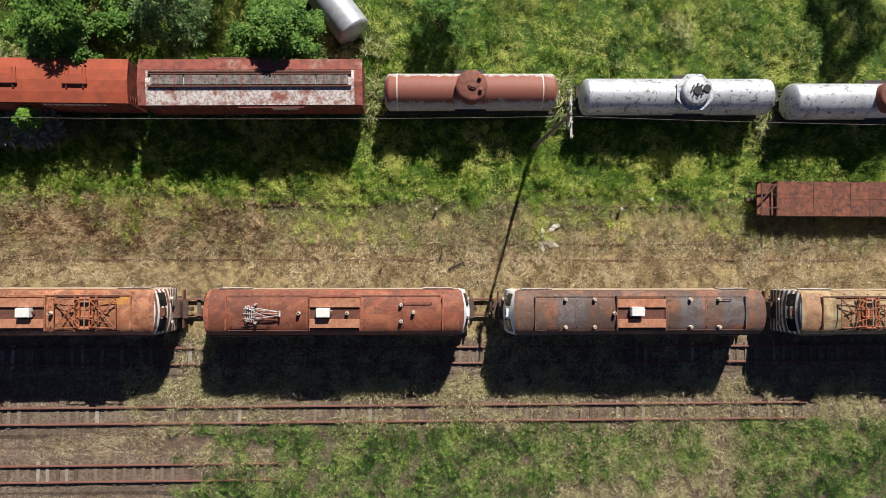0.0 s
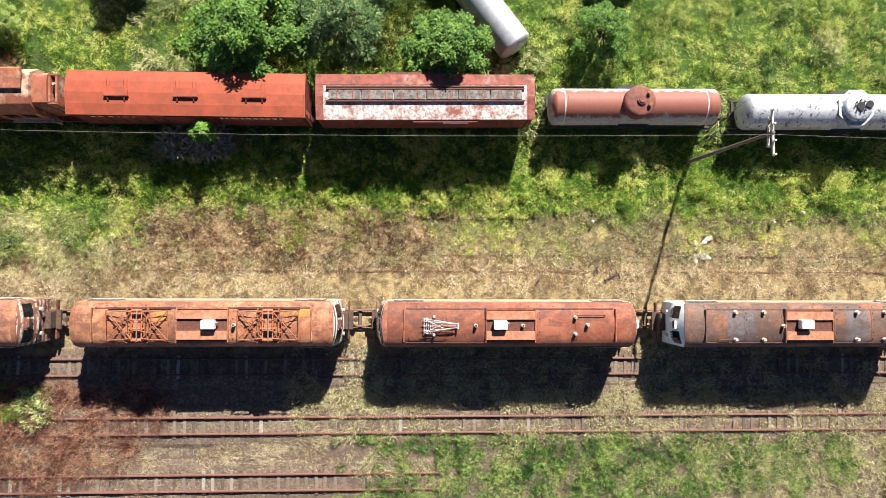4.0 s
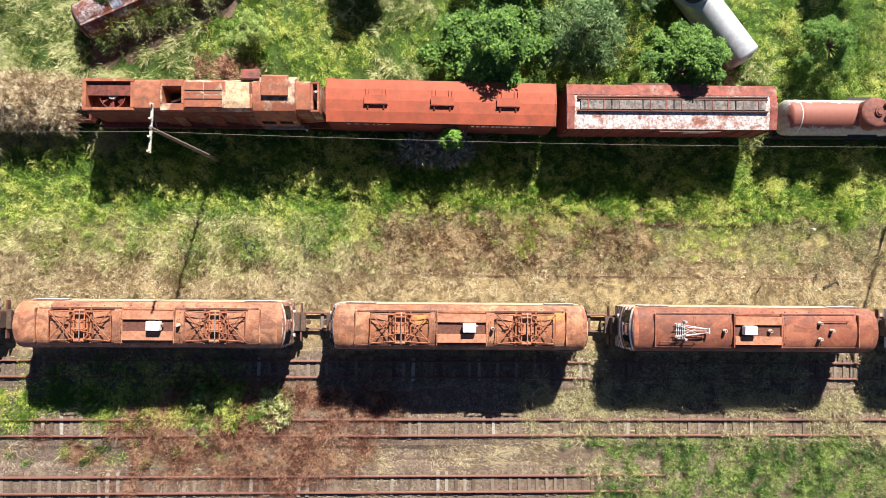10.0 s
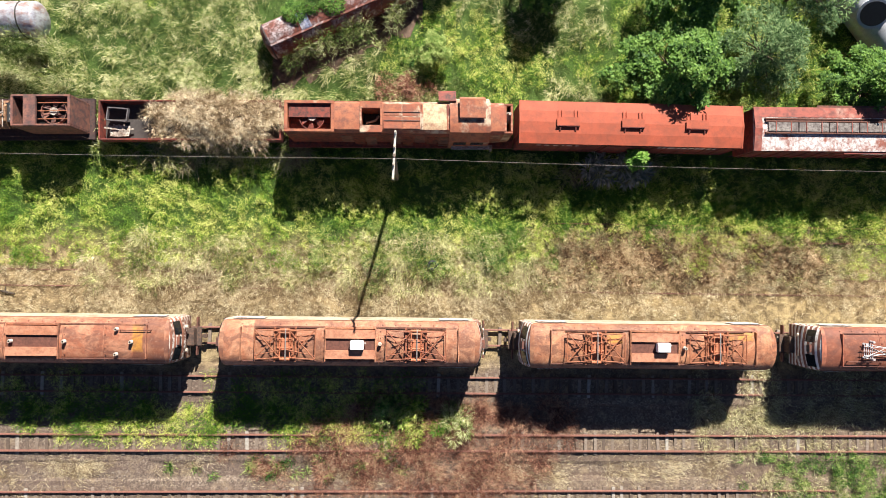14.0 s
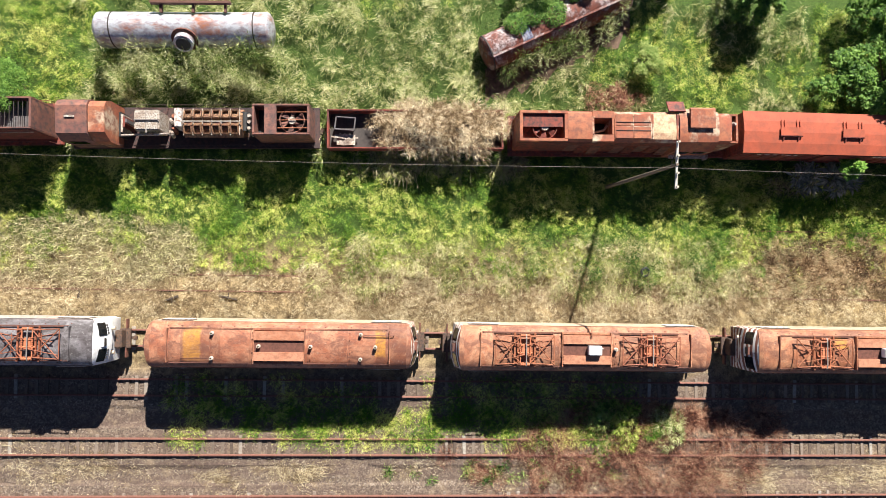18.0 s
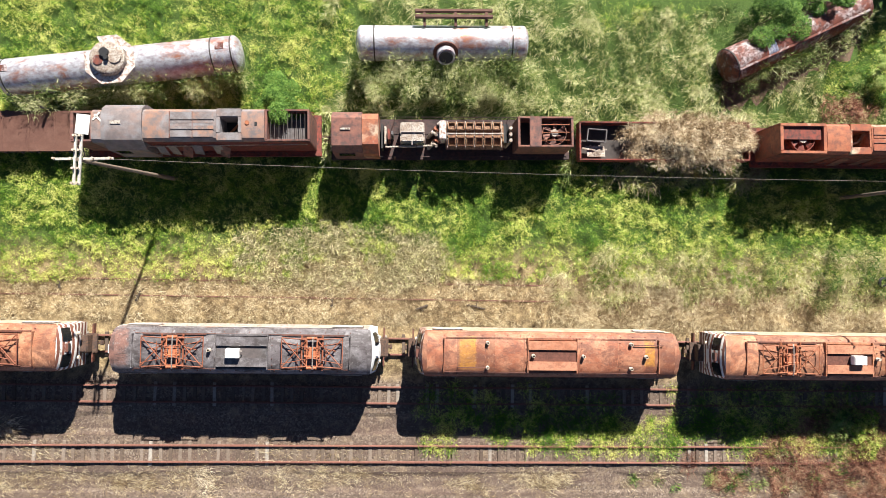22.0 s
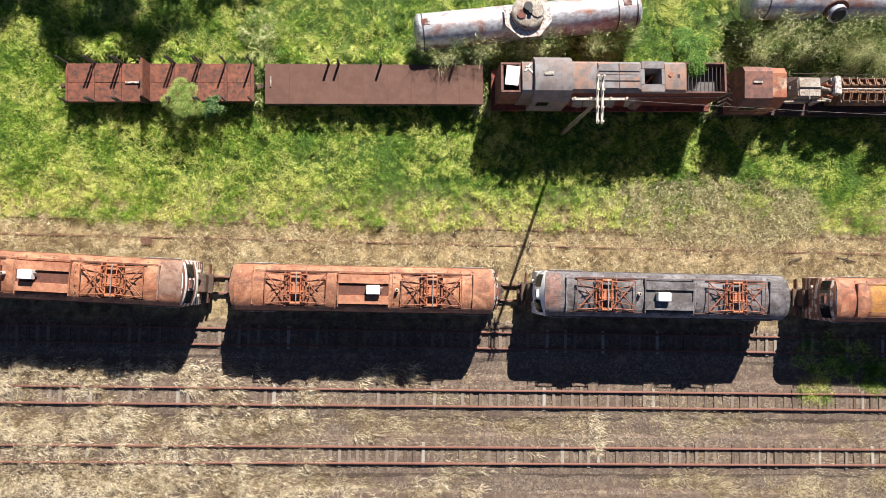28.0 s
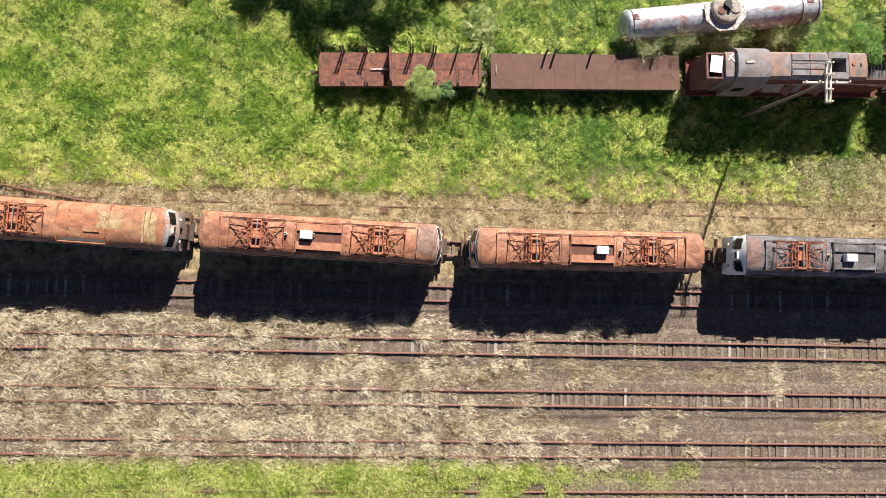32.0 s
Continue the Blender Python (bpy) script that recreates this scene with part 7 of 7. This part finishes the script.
x, y = keep((w > np.interp(y, [-10.4, -9.6, -8.2, -6.2], [0.38, 0.22, 0.33, 0.5])) & (w > np.interp(x, [-74, -69, -64, -40, -38], [0.9, 0.42, 0.2, 0.25, 0.8])), x, y)
mesh_of_blades("green_tuft", *clumps(x, y, 70, 0.35 + 0.45 * RNG.random(len(x)), 0.028, 0.18, (0.3, 1.2)), "lush", "green grass along the edge of the shade", bent=False)
x, y = scatter(-54.5, -26.0, -15.0, -7.2, 7.0)
w = fnoise(x, y, 3.2, 81)
lo = np.interp(x, [-54.5, -50, -44, -36, -30, -26], [0.72, 0.48, 0.34, 0.24, 0.32, 0.85]) + 0.25 * np.clip((-12.8 - y) / 2, 0, 1) + 0.3 * np.clip((y + 8.4) / 1.2, 0, 1) + 0.25 * np.clip((-44 - x) / 4, 0, 1) * np.clip((y + 11) / 2, 0, 1)
x, y = keep(w > lo, x, y)
mesh_of_blades("dead_brush", *clumps(x, y, 84, 0.35 + 1.2 * fnoise(x, y, 1.2, 83) ** 1.5, 0.02, 0.18, (0.25, 1.4)), "brush", "red-brown dead brush over the southern tracks", bent=False)
x, y = scatter(-56, -40, -13.0, -9.8, 2.2)
x, y = keep(fnoise(x, y, 1.8, 85) > 0.46, x, y)
mesh_of_blades("green_tuft", *clumps(x, y, 28, 0.3 + 0.3 * RNG.random(len(x)), 0.045, 0.16, (0.4, 1.2)), "weeds", "green tufts between the southern tracks")
# pale straw tussocks over the western tracks
x, y = scatter(-146, -84, -19.4, -8.6, 6.0)
w = 0.5 * fnoise(x * 0.4, y, 1.5, 101) + 0.5 * fnoise(x, y, 3.0, 102)
x, y = keep(w > np.interp(x, [-144, -118, -104, -84], [0.20, 0.34, 0.53, 0.62]) + np.where(np.abs(y + 10.66) < 0.9, 0.08, 0), x, y)
mesh_of_blades("straw_tussock", *mounds(x, y, 62, 0.1 + 0.4 * RNG.random(len(x)) ** 1.5, 0.12 + 0.22 * RNG.random(len(x)), 0.28 + 0.3 * RNG.random(len(x)), 0.023, (0.9, -0.15), (0.4, 1.5)), "straw_pale", "pale straw tussocks over the western tracks", bent=False)
x, y = scatter(-84, -18, -17.5, -9.6, 0.35)
x, y = keep(fnoise(x, y, 2.2, 104) > 0.5, x, y)
mesh_of_blades("straw_tussock", *mounds(x, y, 90, 0.08 + 0.2 * RNG.random(len(x)), 0.3 + 0.4 * RNG.random(len(x)), 0.2 + 0.15 * RNG.random(len(x)), 0.02, (0.1, -0.2), (0.8, 1.5)), "straw", "pale straw tussocks beside the southern tracks", bent=False)
# paler sward in the far west, and the thick green strip along the outermost track
x, y = scatter(-144, -100, 0.4, 15.0, 4.2)
x, y = keep((y > lush_edge(x)) & ~under_train(x, y) & (RNG.random(len(x)) < np.clip((-98 - x) / 14, 0, 1)), x, y)
mesh_of_blades("grass_tip", *clumps(x, y, 34, 0.35 + 0.35 * fnoise(x, y, 1.2, 108), 0.028, 0.26, (0.3, 1.35), z0=0.15, wind=(0.3, -0.1)), "lush_tip", "pale yellow-green grass in the western sward", bent=False)
x, y = scatter(-144, -98, -21.9, -19.2, 9.0)
x, y = keep(fnoise(x, y, 1.4, 109) > np.interp(x, [-144, -118, -98], [0.15, 0.25, 0.6]), x, y)
s = RNG.random(len(x))
mesh_of_blades("green_strip", *mounds(x, y, 70, 0.2 + 0.5 * s, 0.25 + 0.2 * s, 0.3 + 0.2 * s, 0.03, (0.3, -0.2)), "pale_green", "thick green grass along the outermost track", bent=False)
mesh_of_blades("grass_tip", *mounds(x, y, 34, 0.25 + 0.5 * s, 0.25 + 0.2 * s, 0.3 + 0.2 * s, 0.028, (0.3, -0.2)), "lush_tip", "bright tips of the grass along the outermost track", bent=False)
# straw over gravel in the west
x, y = scatter(-144, -18, -20, -9.0, 6.0)
w = 0.55 * fnoise(x * 0.35, y, 1.3, 91) + 0.45 * fnoise(x, y, 2.2, 92)
lim = np.interp(x, [-148, -125, -112, -95, -60, -18], [0.28, 0.33, 0.42, 0.49, 0.54, 0.55]) + np.where(np.abs(y + 12.5) < 1.1, -0.02, 0.02) + np.where(y > -10, 0.08, 0)
x, y = keep((w > lim) & (y > -19.6), x, y)
mesh_of_blades("straw_litter", *clumps(x, y, 38, 0.26 + 0.45 * fnoise(x, y, 1.0, 93), 0.017, 0.28, (0.9, 1.5), wind=(0.6, 0.0)), "straw", "dry straw over the gravel between the tracks", bent=False)
x, y = scatter(-146, -90, -24.0, -18.6, 7.0)
w = fnoise(x, y, 2.8, 95)
x, y = keep((w > np.interp(y, [-27, -22.5, -21, -19.6, -18.6], [0.3, 0.36, 0.30, 0.42, 0.75]) - 0.14 * np.clip((-100 - x) / 10, 0, 1)), x, y)
mesh_of_blades("green_grass", *clumps(x, y, 40, 0.25 + 0.3 * fnoise(x, y, 1.3, 97), 0.028, 0.24, (0.5, 1.3)), "pale_green", "green grass along the southern edge of the yard", bent=False)


# ---- trees and shrubs ----
def leaves(name, centres, radii, count, size, material, parent, seed, feather=0.0):
    """Leaf clusters: small leaves scattered over lumps of the given centres and radii."""
    rng = np.random.default_rng(seed)
    centres, radii = np.array(centres, float), np.array(radii, float)
    k = rng.choice(len(centres), count, p=radii ** 2 / (radii ** 2).sum())
    d = rng.normal(0, 1, (count, 3))
    d /= np.linalg.norm(d, axis=1)[:, None]
    d[:, 2] = np.where(d[:, 2] < -0.35, -d[:, 2], d[:, 2])
    q = radii[k] * rng.uniform(0.55, 1.08, count) ** 0.6
    p = centres[k] + d * q[:, None] * np.array([1, 1, 0.75])
    az = rng.uniform(0, 2 * np.pi, count)
    out = np.stack([np.cos(az), np.sin(az), rng.uniform(-0.5, 0.35, count)], -1) * (1 - feather) + d * feather
    ln = (size * rng.uniform(0.6, 1.4, count))[:, None]
    side = np.stack([-out[:, 1], out[:, 0], rng.uniform(-0.4, 0.4, count)], -1) * ln * (0.26 if feather < 0.3 else 0.13)
    ob = mesh_of_blades(name, p, p + out * ln * 0.5, p + out * ln + np.array([0, 0, -0.15]) * ln, side, material, "", "", bent=size > 0.2)
    del ob["kind"]
    ob.parent = parent
    return ob


def tree(x, y, height, r, mat, label, seed, size=0.26, count=5200, feather=0.0, low=0.35):
    rng = random.Random(seed)
    T = thing("tree", label, "tree", pose(x, y, 0), "trees behind the wagons")
    bm = B()
    tube(bm, (0, 0, -0.3), (0.1, 0.05, height * 0.45), 0.2, 10, 0.13)
    centres, radii = [], []
    for k in range(26):
        a = k * 2.399 + rng.uniform(-0.4, 0.4)
        q = r * math.sqrt((k + 0.6) / 26) * rng.uniform(0.8, 1.0)
        z = height * (1 - 0.45 * (q / r) ** 1.4) * rng.uniform(0.82, 1.0) - rng.uniform(0, 0.5) - 0.25 * r * 0.4
        c = (q * math.cos(a), q * math.sin(a), z)
        tube(bm, (0.1, 0.05, height * rng.uniform(low, 0.48)), (c[0] * 0.9, c[1] * 0.9, z - 0.1), 0.075, 7, 0.025)
        centres.append(c)
        radii.append(r * rng.uniform(0.13, 0.25))
        for j in range(2):
            b2 = a + rng.uniform(-0.8, 0.8)
            centres.append((c[0] + r * 0.24 * math.cos(b2), c[1] + r * 0.24 * math.sin(b2), z - rng.uniform(0.1, 0.7)))
            radii.append(r * rng.uniform(0.08, 0.16))
    for k in range(7):
        centres.append((r * 0.22 * math.cos(k * 2.4), r * 0.22 * math.sin(k * 2.4), height * rng.uniform(0.88, 1.0)))
        radii.append(r * rng.uniform(0.17, 0.24))
    part("trunk", smooth(bm), "bark", T)
    leaves("crown", centres, radii, count, size, mat, T, seed, feather)
    return T


def shrub(x, y, z, height, r, mat, label, seed, size=0.16, count=1800, feather=0.0):
    rng = random.Random(seed)
    T = thing("shrub", label, "shrub", pose(x, y, z))
    bm = B()
    centres, radii = [], []
    for k in range(8):
        a = k * 2.399
        q = r * math.sqrt((k + 0.4) / 8) * 0.8
        c = (q * math.cos(a), q * math.sin(a), height * (1 - 0.5 * (q / r) ** 2) * rng.uniform(0.7, 0.95))
        tube(bm, (0.05 * math.cos(a), 0.05 * math.sin(a), -0.2), (c[0] * 0.9, c[1] * 0.9, c[2]), 0.035, 6, 0.012)
        centres.append(c)
        radii.append(r * rng.uniform(0.18, 0.42))
    part("stem", bm, "bark", T)
    leaves("foliage", centres, radii, count, size, mat, T, seed, feather)
    return T


tree(-22.4, 14.2, 5.4, 3.7, "leaf_dark", "dense bright green tree overhanging the red boxcar", 11, 0.24, 15000)
tree(-16.6, 15.9, 5.2, 2.9, "leaf_blue", "grey-green feathery tree behind the wagons", 12, 0.32, 10000, 0.4)
tree(-9.7, 13.5, 5.2, 2.8, "leaf_dark", "dark leafy tree leaning over the hopper wagon", 13, 0.22, 19000, 0.15)
tree(-21.0, 20.2, 5.5, 3.2, "leaf_dark", "dark green tree behind the wagons", 15, 0.24, 9000)
tree(-13.5, 20.6, 5.5, 3.2, "leaf_blue", "grey-green tree behind the wagons", 16, 0.28, 7000, 0.3)
for k, (x, y, hh, r) in enumerate(((-31.0, 20.8, 4.2, 1.9), (-37.5, 24.0, 4.5, 2.0), (2.5, 23.6, 6.0, 1.9), (31.0, 22.0, 8.0, 3.0), (-106.5, 24.5, 7.0, 3.2), (-112.3, 22.0, 8.7, 3.8), (-117.6, 21.6, 8.0, 3.8), (-122.6, 21.2, 6.3, 3.2), (-127.0, 24.0, 7.0, 3.0))):
    tree(x, y, hh, r, "leaf_dark", "leafy tree at the northern edge of the yard", 30 + k, 0.25, 6500)
shrub(-111.6, 8.35, 0.0, 2.7, 1.45, "leaf_light", "pale green shrub growing against the stake wagon", 41, 0.17, 9000, 0.3)
shrub(-109.9, 8.3, 0.0, 2.0, 0.8, "leaf_blue", "small grey-green shrub beside the stake wagon", 42, 0.2, 900)
shrub(-79.3, 11.95, 0.0, 4.9, 1.9, "leaf_dark", "dark green bush leaning over the diesel locomotive", 43, 0.15, 9000)
shrub(-46.6, 19.5, 0.0, 3.0, 2.7, "leaf_dark", "leafy green shrub covering the end of a wrecked tank", 46, 0.17, 13000)
shrub(-42.9, 21.3, 0.0, 3.2, 2.2, "leaf_dark", "leafy green shrub beside the wrecked tank", 48, 0.17, 9000)
shrub(-38.4, 15.9, 0.0, 2.2, 1.2, "leaf_light", "pale green shrub behind the orange diesel", 47, 0.16, 4500)
shrub(-25.1, 8.5, 0.0, 4.5, 0.75, "leaf_sprig", "bright green sprig in front of the boxcar", 45, 0.24, 2200)
shrub(-24.9, 8.2, 0.0, 2.1, 1.3, "dead_twig", "leafless grey bush in front of the boxcar", 51, 0.6, 520, 0.8)
shrub(-27.2, 8.1, 0.0, 1.7, 1.2, "dead_twig", "leafless grey bush in front of the boxcar", 52, 0.6, 300, 0.8)
tree(0.6, 15.6, 3.6, 1.9, "leaf_dark", "low leafy tree behind the tank wagons", 53, 0.2, 8000)

for cx, cy, r, hh, mat, label in ((-38.8, -9.2, 1.3, 1.7, "lush", "yellow-green bush amid dead brush"), (-36.6, -9.3, 1.0, 1.3, "tall_grass", "pale green bush amid dead brush"), (-41.0, -8.6, 1.0, 0.9, "weeds", "low green bush amid dead brush"), (-39.6, 13.3, 1.0, 1.3, "brush", "brown withered weeds behind the orange diesel"), (12.8, 13.9, 1.1, 0.9, "weeds", "dark green bush of weeds behind the tank wagons"), (21.8, 13.7, 1.2, 1.0, "weeds", "dark green bush of weeds behind the tank wagons"), (17.2, 15.2, 1.0, 0.7, "tall_grass", "pale bush of tall grass behind the tank wagons"),
                                  (-41.0, 13.5, 1.2, 1.0, "brush", "brown withered grass behind the orange diesel"), (-39.4, 15.2, 1.0, 1.0, "weeds", "dark green weeds behind the orange diesel"), (-54.5, 13.2, 1.3, 1.1, "tall_grass", "pale bush of tall grass beside the gondola"),
                                  (-117.5, 15.8, 1.5, 1.3, "weeds", "dark bush of weeds behind the stake wagon"), (-107.0, 13.4, 1.3, 1.2, "tall_grass", "pale bush of tall grass behind the flat wagon"), (26.5, 14.5, 1.2, 1.0, "weeds", "dark green bush of weeds behind the tank wagons")):
    n = 9
    a = RNG.uniform(0, 2 * np.pi, n)
    q = r * np.sqrt(RNG.random(n))
    mesh_of_blades("weed_bush", *mounds(cx + q * np.cos(a), cy + q * np.sin(a), 170, hh * (1 - 0.5 * (q / r) ** 2), 0.45 + 0.25 * RNG.random(n), 0.3 + 0.15 * RNG.random(n), 0.034), mat, label, "bush")

# dry grass spilling out of the gondola
x, y = scatter(-57.9, -47.6, 8.9, 12.5, 7.0)
x, y = keep(((x + 52.6) / 4.5) ** 2 + ((y - 10.75) / 1.95) ** 2 < 0.55 + 0.9 * fnoise(x, y, 1.0, 203), x, y)
h = 0.6 + 0.5 * RNG.random(len(x))
z0 = 0.9 + 0.9 * fnoise(x, y, 1.1, 201) + 1.2 * np.exp(-((x + 51.8) / 3.4) ** 2) * np.exp(-((y - 10.6) / 1.3) ** 2)
mesh_of_blades("dry_grass_heap", *mounds(x, y, 150, h * 0.6, 0.2 + 0.2 * RNG.random(len(x)), 0.45 + 0.35 * RNG.random(len(x)), 0.028, (0.1, -0.15), (0.15, 1.4), 0.3, np.repeat(z0 - 0.2, 150)), "bleached", "heap of dry yellow grass over the gondola", bent=False)
x, y = scatter(-58.2, -46.5, 7.9, 9.3, 2.6)
mesh_of_blades("hanging_grass", *clumps(x, y, 40, 0.8 + 0.5 * RNG.random(len(x)), 0.03, 0.14, (0.5, 1.3), 0.2, 0.3, (0.0, -0.3)), "grey_straw", "greyish grass hanging beside the gondola")
x, y = scatter(-29.5, -22.6, 7.4, 9.0, 2.4)
mesh_of_blades("hanging_grass", *clumps(x, y, 40, 0.8 + 0.6 * RNG.random(len(x)), 0.03, 0.12, (0.4, 1.3), 0.1, 0.3, (0.0, -0.3)), "grey_straw", "greyish reeds in front of the boxcar")
for gx0 in (-3.8, 8.95, 22.95, -60.25, -76.65, -107.0, -92.1):
    x, y = scatter(gx0 - 0.35, gx0 + 0.35, 8.6, 12.2, 6.0)
    mesh_of_blades("reeds", *clumps(x, y, 44, 0.9 + 0.5 * RNG.random(len(x)), 0.034, 0.1, (0.2, 1.0), 0.1, 0.25, (0.0, -0.2)), "tall_grass", "tall grass sprouting between two wagons")
# tall clumps leaning over the wrecked tanks
for cx, cy, yaw, half, n, q0, q1 in ((-89.58, 14.37, 8.2, 7.4, 60, -2.0, -0.8), (-69.15, 16.58, 1.9, 5.9, 50, -2.2, -0.8), (-69.15, 16.58, 1.9, 6.3, 50, -3.6, -1.6), (-44.7, 18.35, 26.0, 4.8, 14, -2.2, -0.8)):
    u = RNG.uniform(-half, half, n)
    q = RNG.uniform(q0, q1, n)
    c, s = math.cos(radians(yaw)), math.sin(radians(yaw))
    x, y = cx + u * c - q * s, cy + u * s + q * c
    mesh_of_blades("grass_tussock", *mounds(x, y, 330, (2.3 if cx < -60 else 1.6) + 1.2 * RNG.random(n), 0.35 + 0.3 * RNG.random(n), 0.55 + 0.3 * RNG.random(n), 0.026, (0.0, 0.0), (0.2, 1.4)), "tall_grass", "tall arching grass beside a wrecked tank", bent=False)
x, y = scatter(-8, -3.0, 13.0, 15.0, 1.6)
mesh_of_blades("grass_tussock", *mounds(x, y, 150, 0.6 + 0.5 * RNG.random(len(x)), 0.4 + 0 * x, 0.6 + 0 * x, 0.034), "tall_grass", "tall dry grass beside the silver tank")
x, y = scatter(-119, -93, 11.2, 12.6, 1.0)
mesh_of_blades("grass_tussock", *mounds(x, y, 130, 0.6 + 0.6 * RNG.random(len(x)), 0.4 + 0 * x, 0.5 + 0 * x, 0.036, (0, -0.3)), "lush", "tall grass behind the flat wagons")

# bare earth beside the rust-red wrecked tank
bm = B()
rows = []
for i in range(25):
    u = -5.2 + 10.2 * i / 24
    ragged = 0.45 * math.sin(i * 1.7) + 0.25 * math.sin(i * 3.1)
    rows.append([bm.verts.new((-44.2 + u, 17.6 + (u + 0.6) * 0.5 - 2.6 + ragged * (1 - j / 6) + 2.6 * j / 6, 0)) for j in range(7)])
for v in bm.verts:
    v.co.z = float(ground_height(v.co.x, v.co.y)) + 0.035 + 0.03 * math.sin(v.co.x * 3 + v.co.y * 5)
for i in range(24):
    for j in range(6):
        bm.faces.new((rows[i][j], rows[i + 1][j], rows[i + 1][j + 1], rows[i][j + 1]))
M["bare_earth"] = plain("bare_earth", (0.13, 0.085, 0.06), 0.95, 0, 0.45, 3, 0.5)
tagged(part("bare_earth", bm, "bare_earth"), "bare brown earth beside the wrecked tank", "ground", kind="structure")

# ---- small things on the ground ----
rng = random.Random(9)
M["plaster"] = plain("plaster", (0.62, 0.58, 0.52), 0.9, 0, 0.25)
for k in range(14):
    bm = B()
    a = rng.uniform(0, 6.28)
    s = rng.uniform(0.1, 0.3)
    bmesh.ops.create_icosphere(bm, subdivisions=1, radius=s, matrix=Matrix.Diagonal((1.3, 0.9, 0.4, 1)))
    for v in bm.verts:
        v.co *= rng.uniform(0.75, 1.2)
    o = part("rubble_lump", bm, "plaster")
    o.matrix_world = pose(8.15 + 0.5 * math.cos(a), 1.15 + rng.uniform(-0.8, 0.85), 0.08, rng.uniform(-15, 15), 0, rng.uniform(0, 360))
    tagged(o, "pale lump of broken plaster on the soil", "rubble", "heap of plaster rubble")
M["timber_dark"] = plain("timber_dark", (0.07, 0.052, 0.04), 0.95, 0, 0.4)
for x, y, l, a in ((1.7, -0.75, 1.0, 25), (0.7, -0.25, 0.45, 80), (-3.4, -1.15, 0.5, 60), (2.2, -0.5, 0.6, 120), (-70.2, -0.9, 0.9, 200), (-76.2, -0.7, 0.5, 85), (-66.5, -0.8, 1.3, -12), (-94.0, 0.3, 0.5, 95), (-99.0, 0.6, 0.35, 10), (-88.9, -0.4, 0.7, 70)):
    bm = B()
    c, s = math.cos(radians(a)), math.sin(radians(a))
    tube(bm, (-c * l / 2, -s * l / 2, 0.08), (c * l / 2, s * l / 2, 0.12), 0.09, 8, 0.06)
    tube(bm, (0, 0, 0.1), (-s * l * 0.3, c * l * 0.3, 0.2), 0.05, 7, 0.02)
    o = part("branch", smooth(bm), "timber_dark")
    o.matrix_world = pose(x, y, 0.03)
    tagged(o, "dark broken branch lying on dry straw", "branch", "broken branches beside the track")
bm = B()
box(bm, -0.35, 0.35, -0.22, 0.22, 0.05, 0.13, 0.02)
o = part("steel_plate", bm, "deck_brown")
o.matrix_world = pose(-114.3, -0.65, 0.05, 0, 0, 6)
tagged(o, "small rusty steel plate lying on straw", "plate")
bm = B()
for k in range(24):
    a0, a1 = 2 * math.pi * k / 24, 2 * math.pi * (k + 1) / 24
    loft(bm, [[((0.27 + 0.1 * math.cos(q)) * math.cos(a), (0.27 + 0.1 * math.cos(q)) * math.sin(a), 0.1 * math.sin(q)) for q in np.linspace(0, 2 * math.pi, 9)[:-1]] for a in (a0, a1)], closed=True, caps=False)
bmesh.ops.remove_doubles(bm, verts=bm.verts[:], dist=1e-4)
o = part("tyre", smooth(bm, 60), "black")
o.matrix_world = pose(-38.3, 1.35, 0.75, 10, 8, 0)
tagged(o, "old black rubber tyre lying in the grass", "tyre")
for x, y in ((13.0, 3.15), (15.1, 3.8), (0.35, 3.1)):
    bm = B()
    box(bm, -0.08, 0.08, -0.08, 0.08, -0.1, 0.55, 0.02)
    o = part("marker_post", bm, "plaster")
    o.matrix_world = pose(x, y, 0, 4, 3, 20)
    tagged(o, "short pale concrete marker post beside the track", "post", "concrete marker posts")
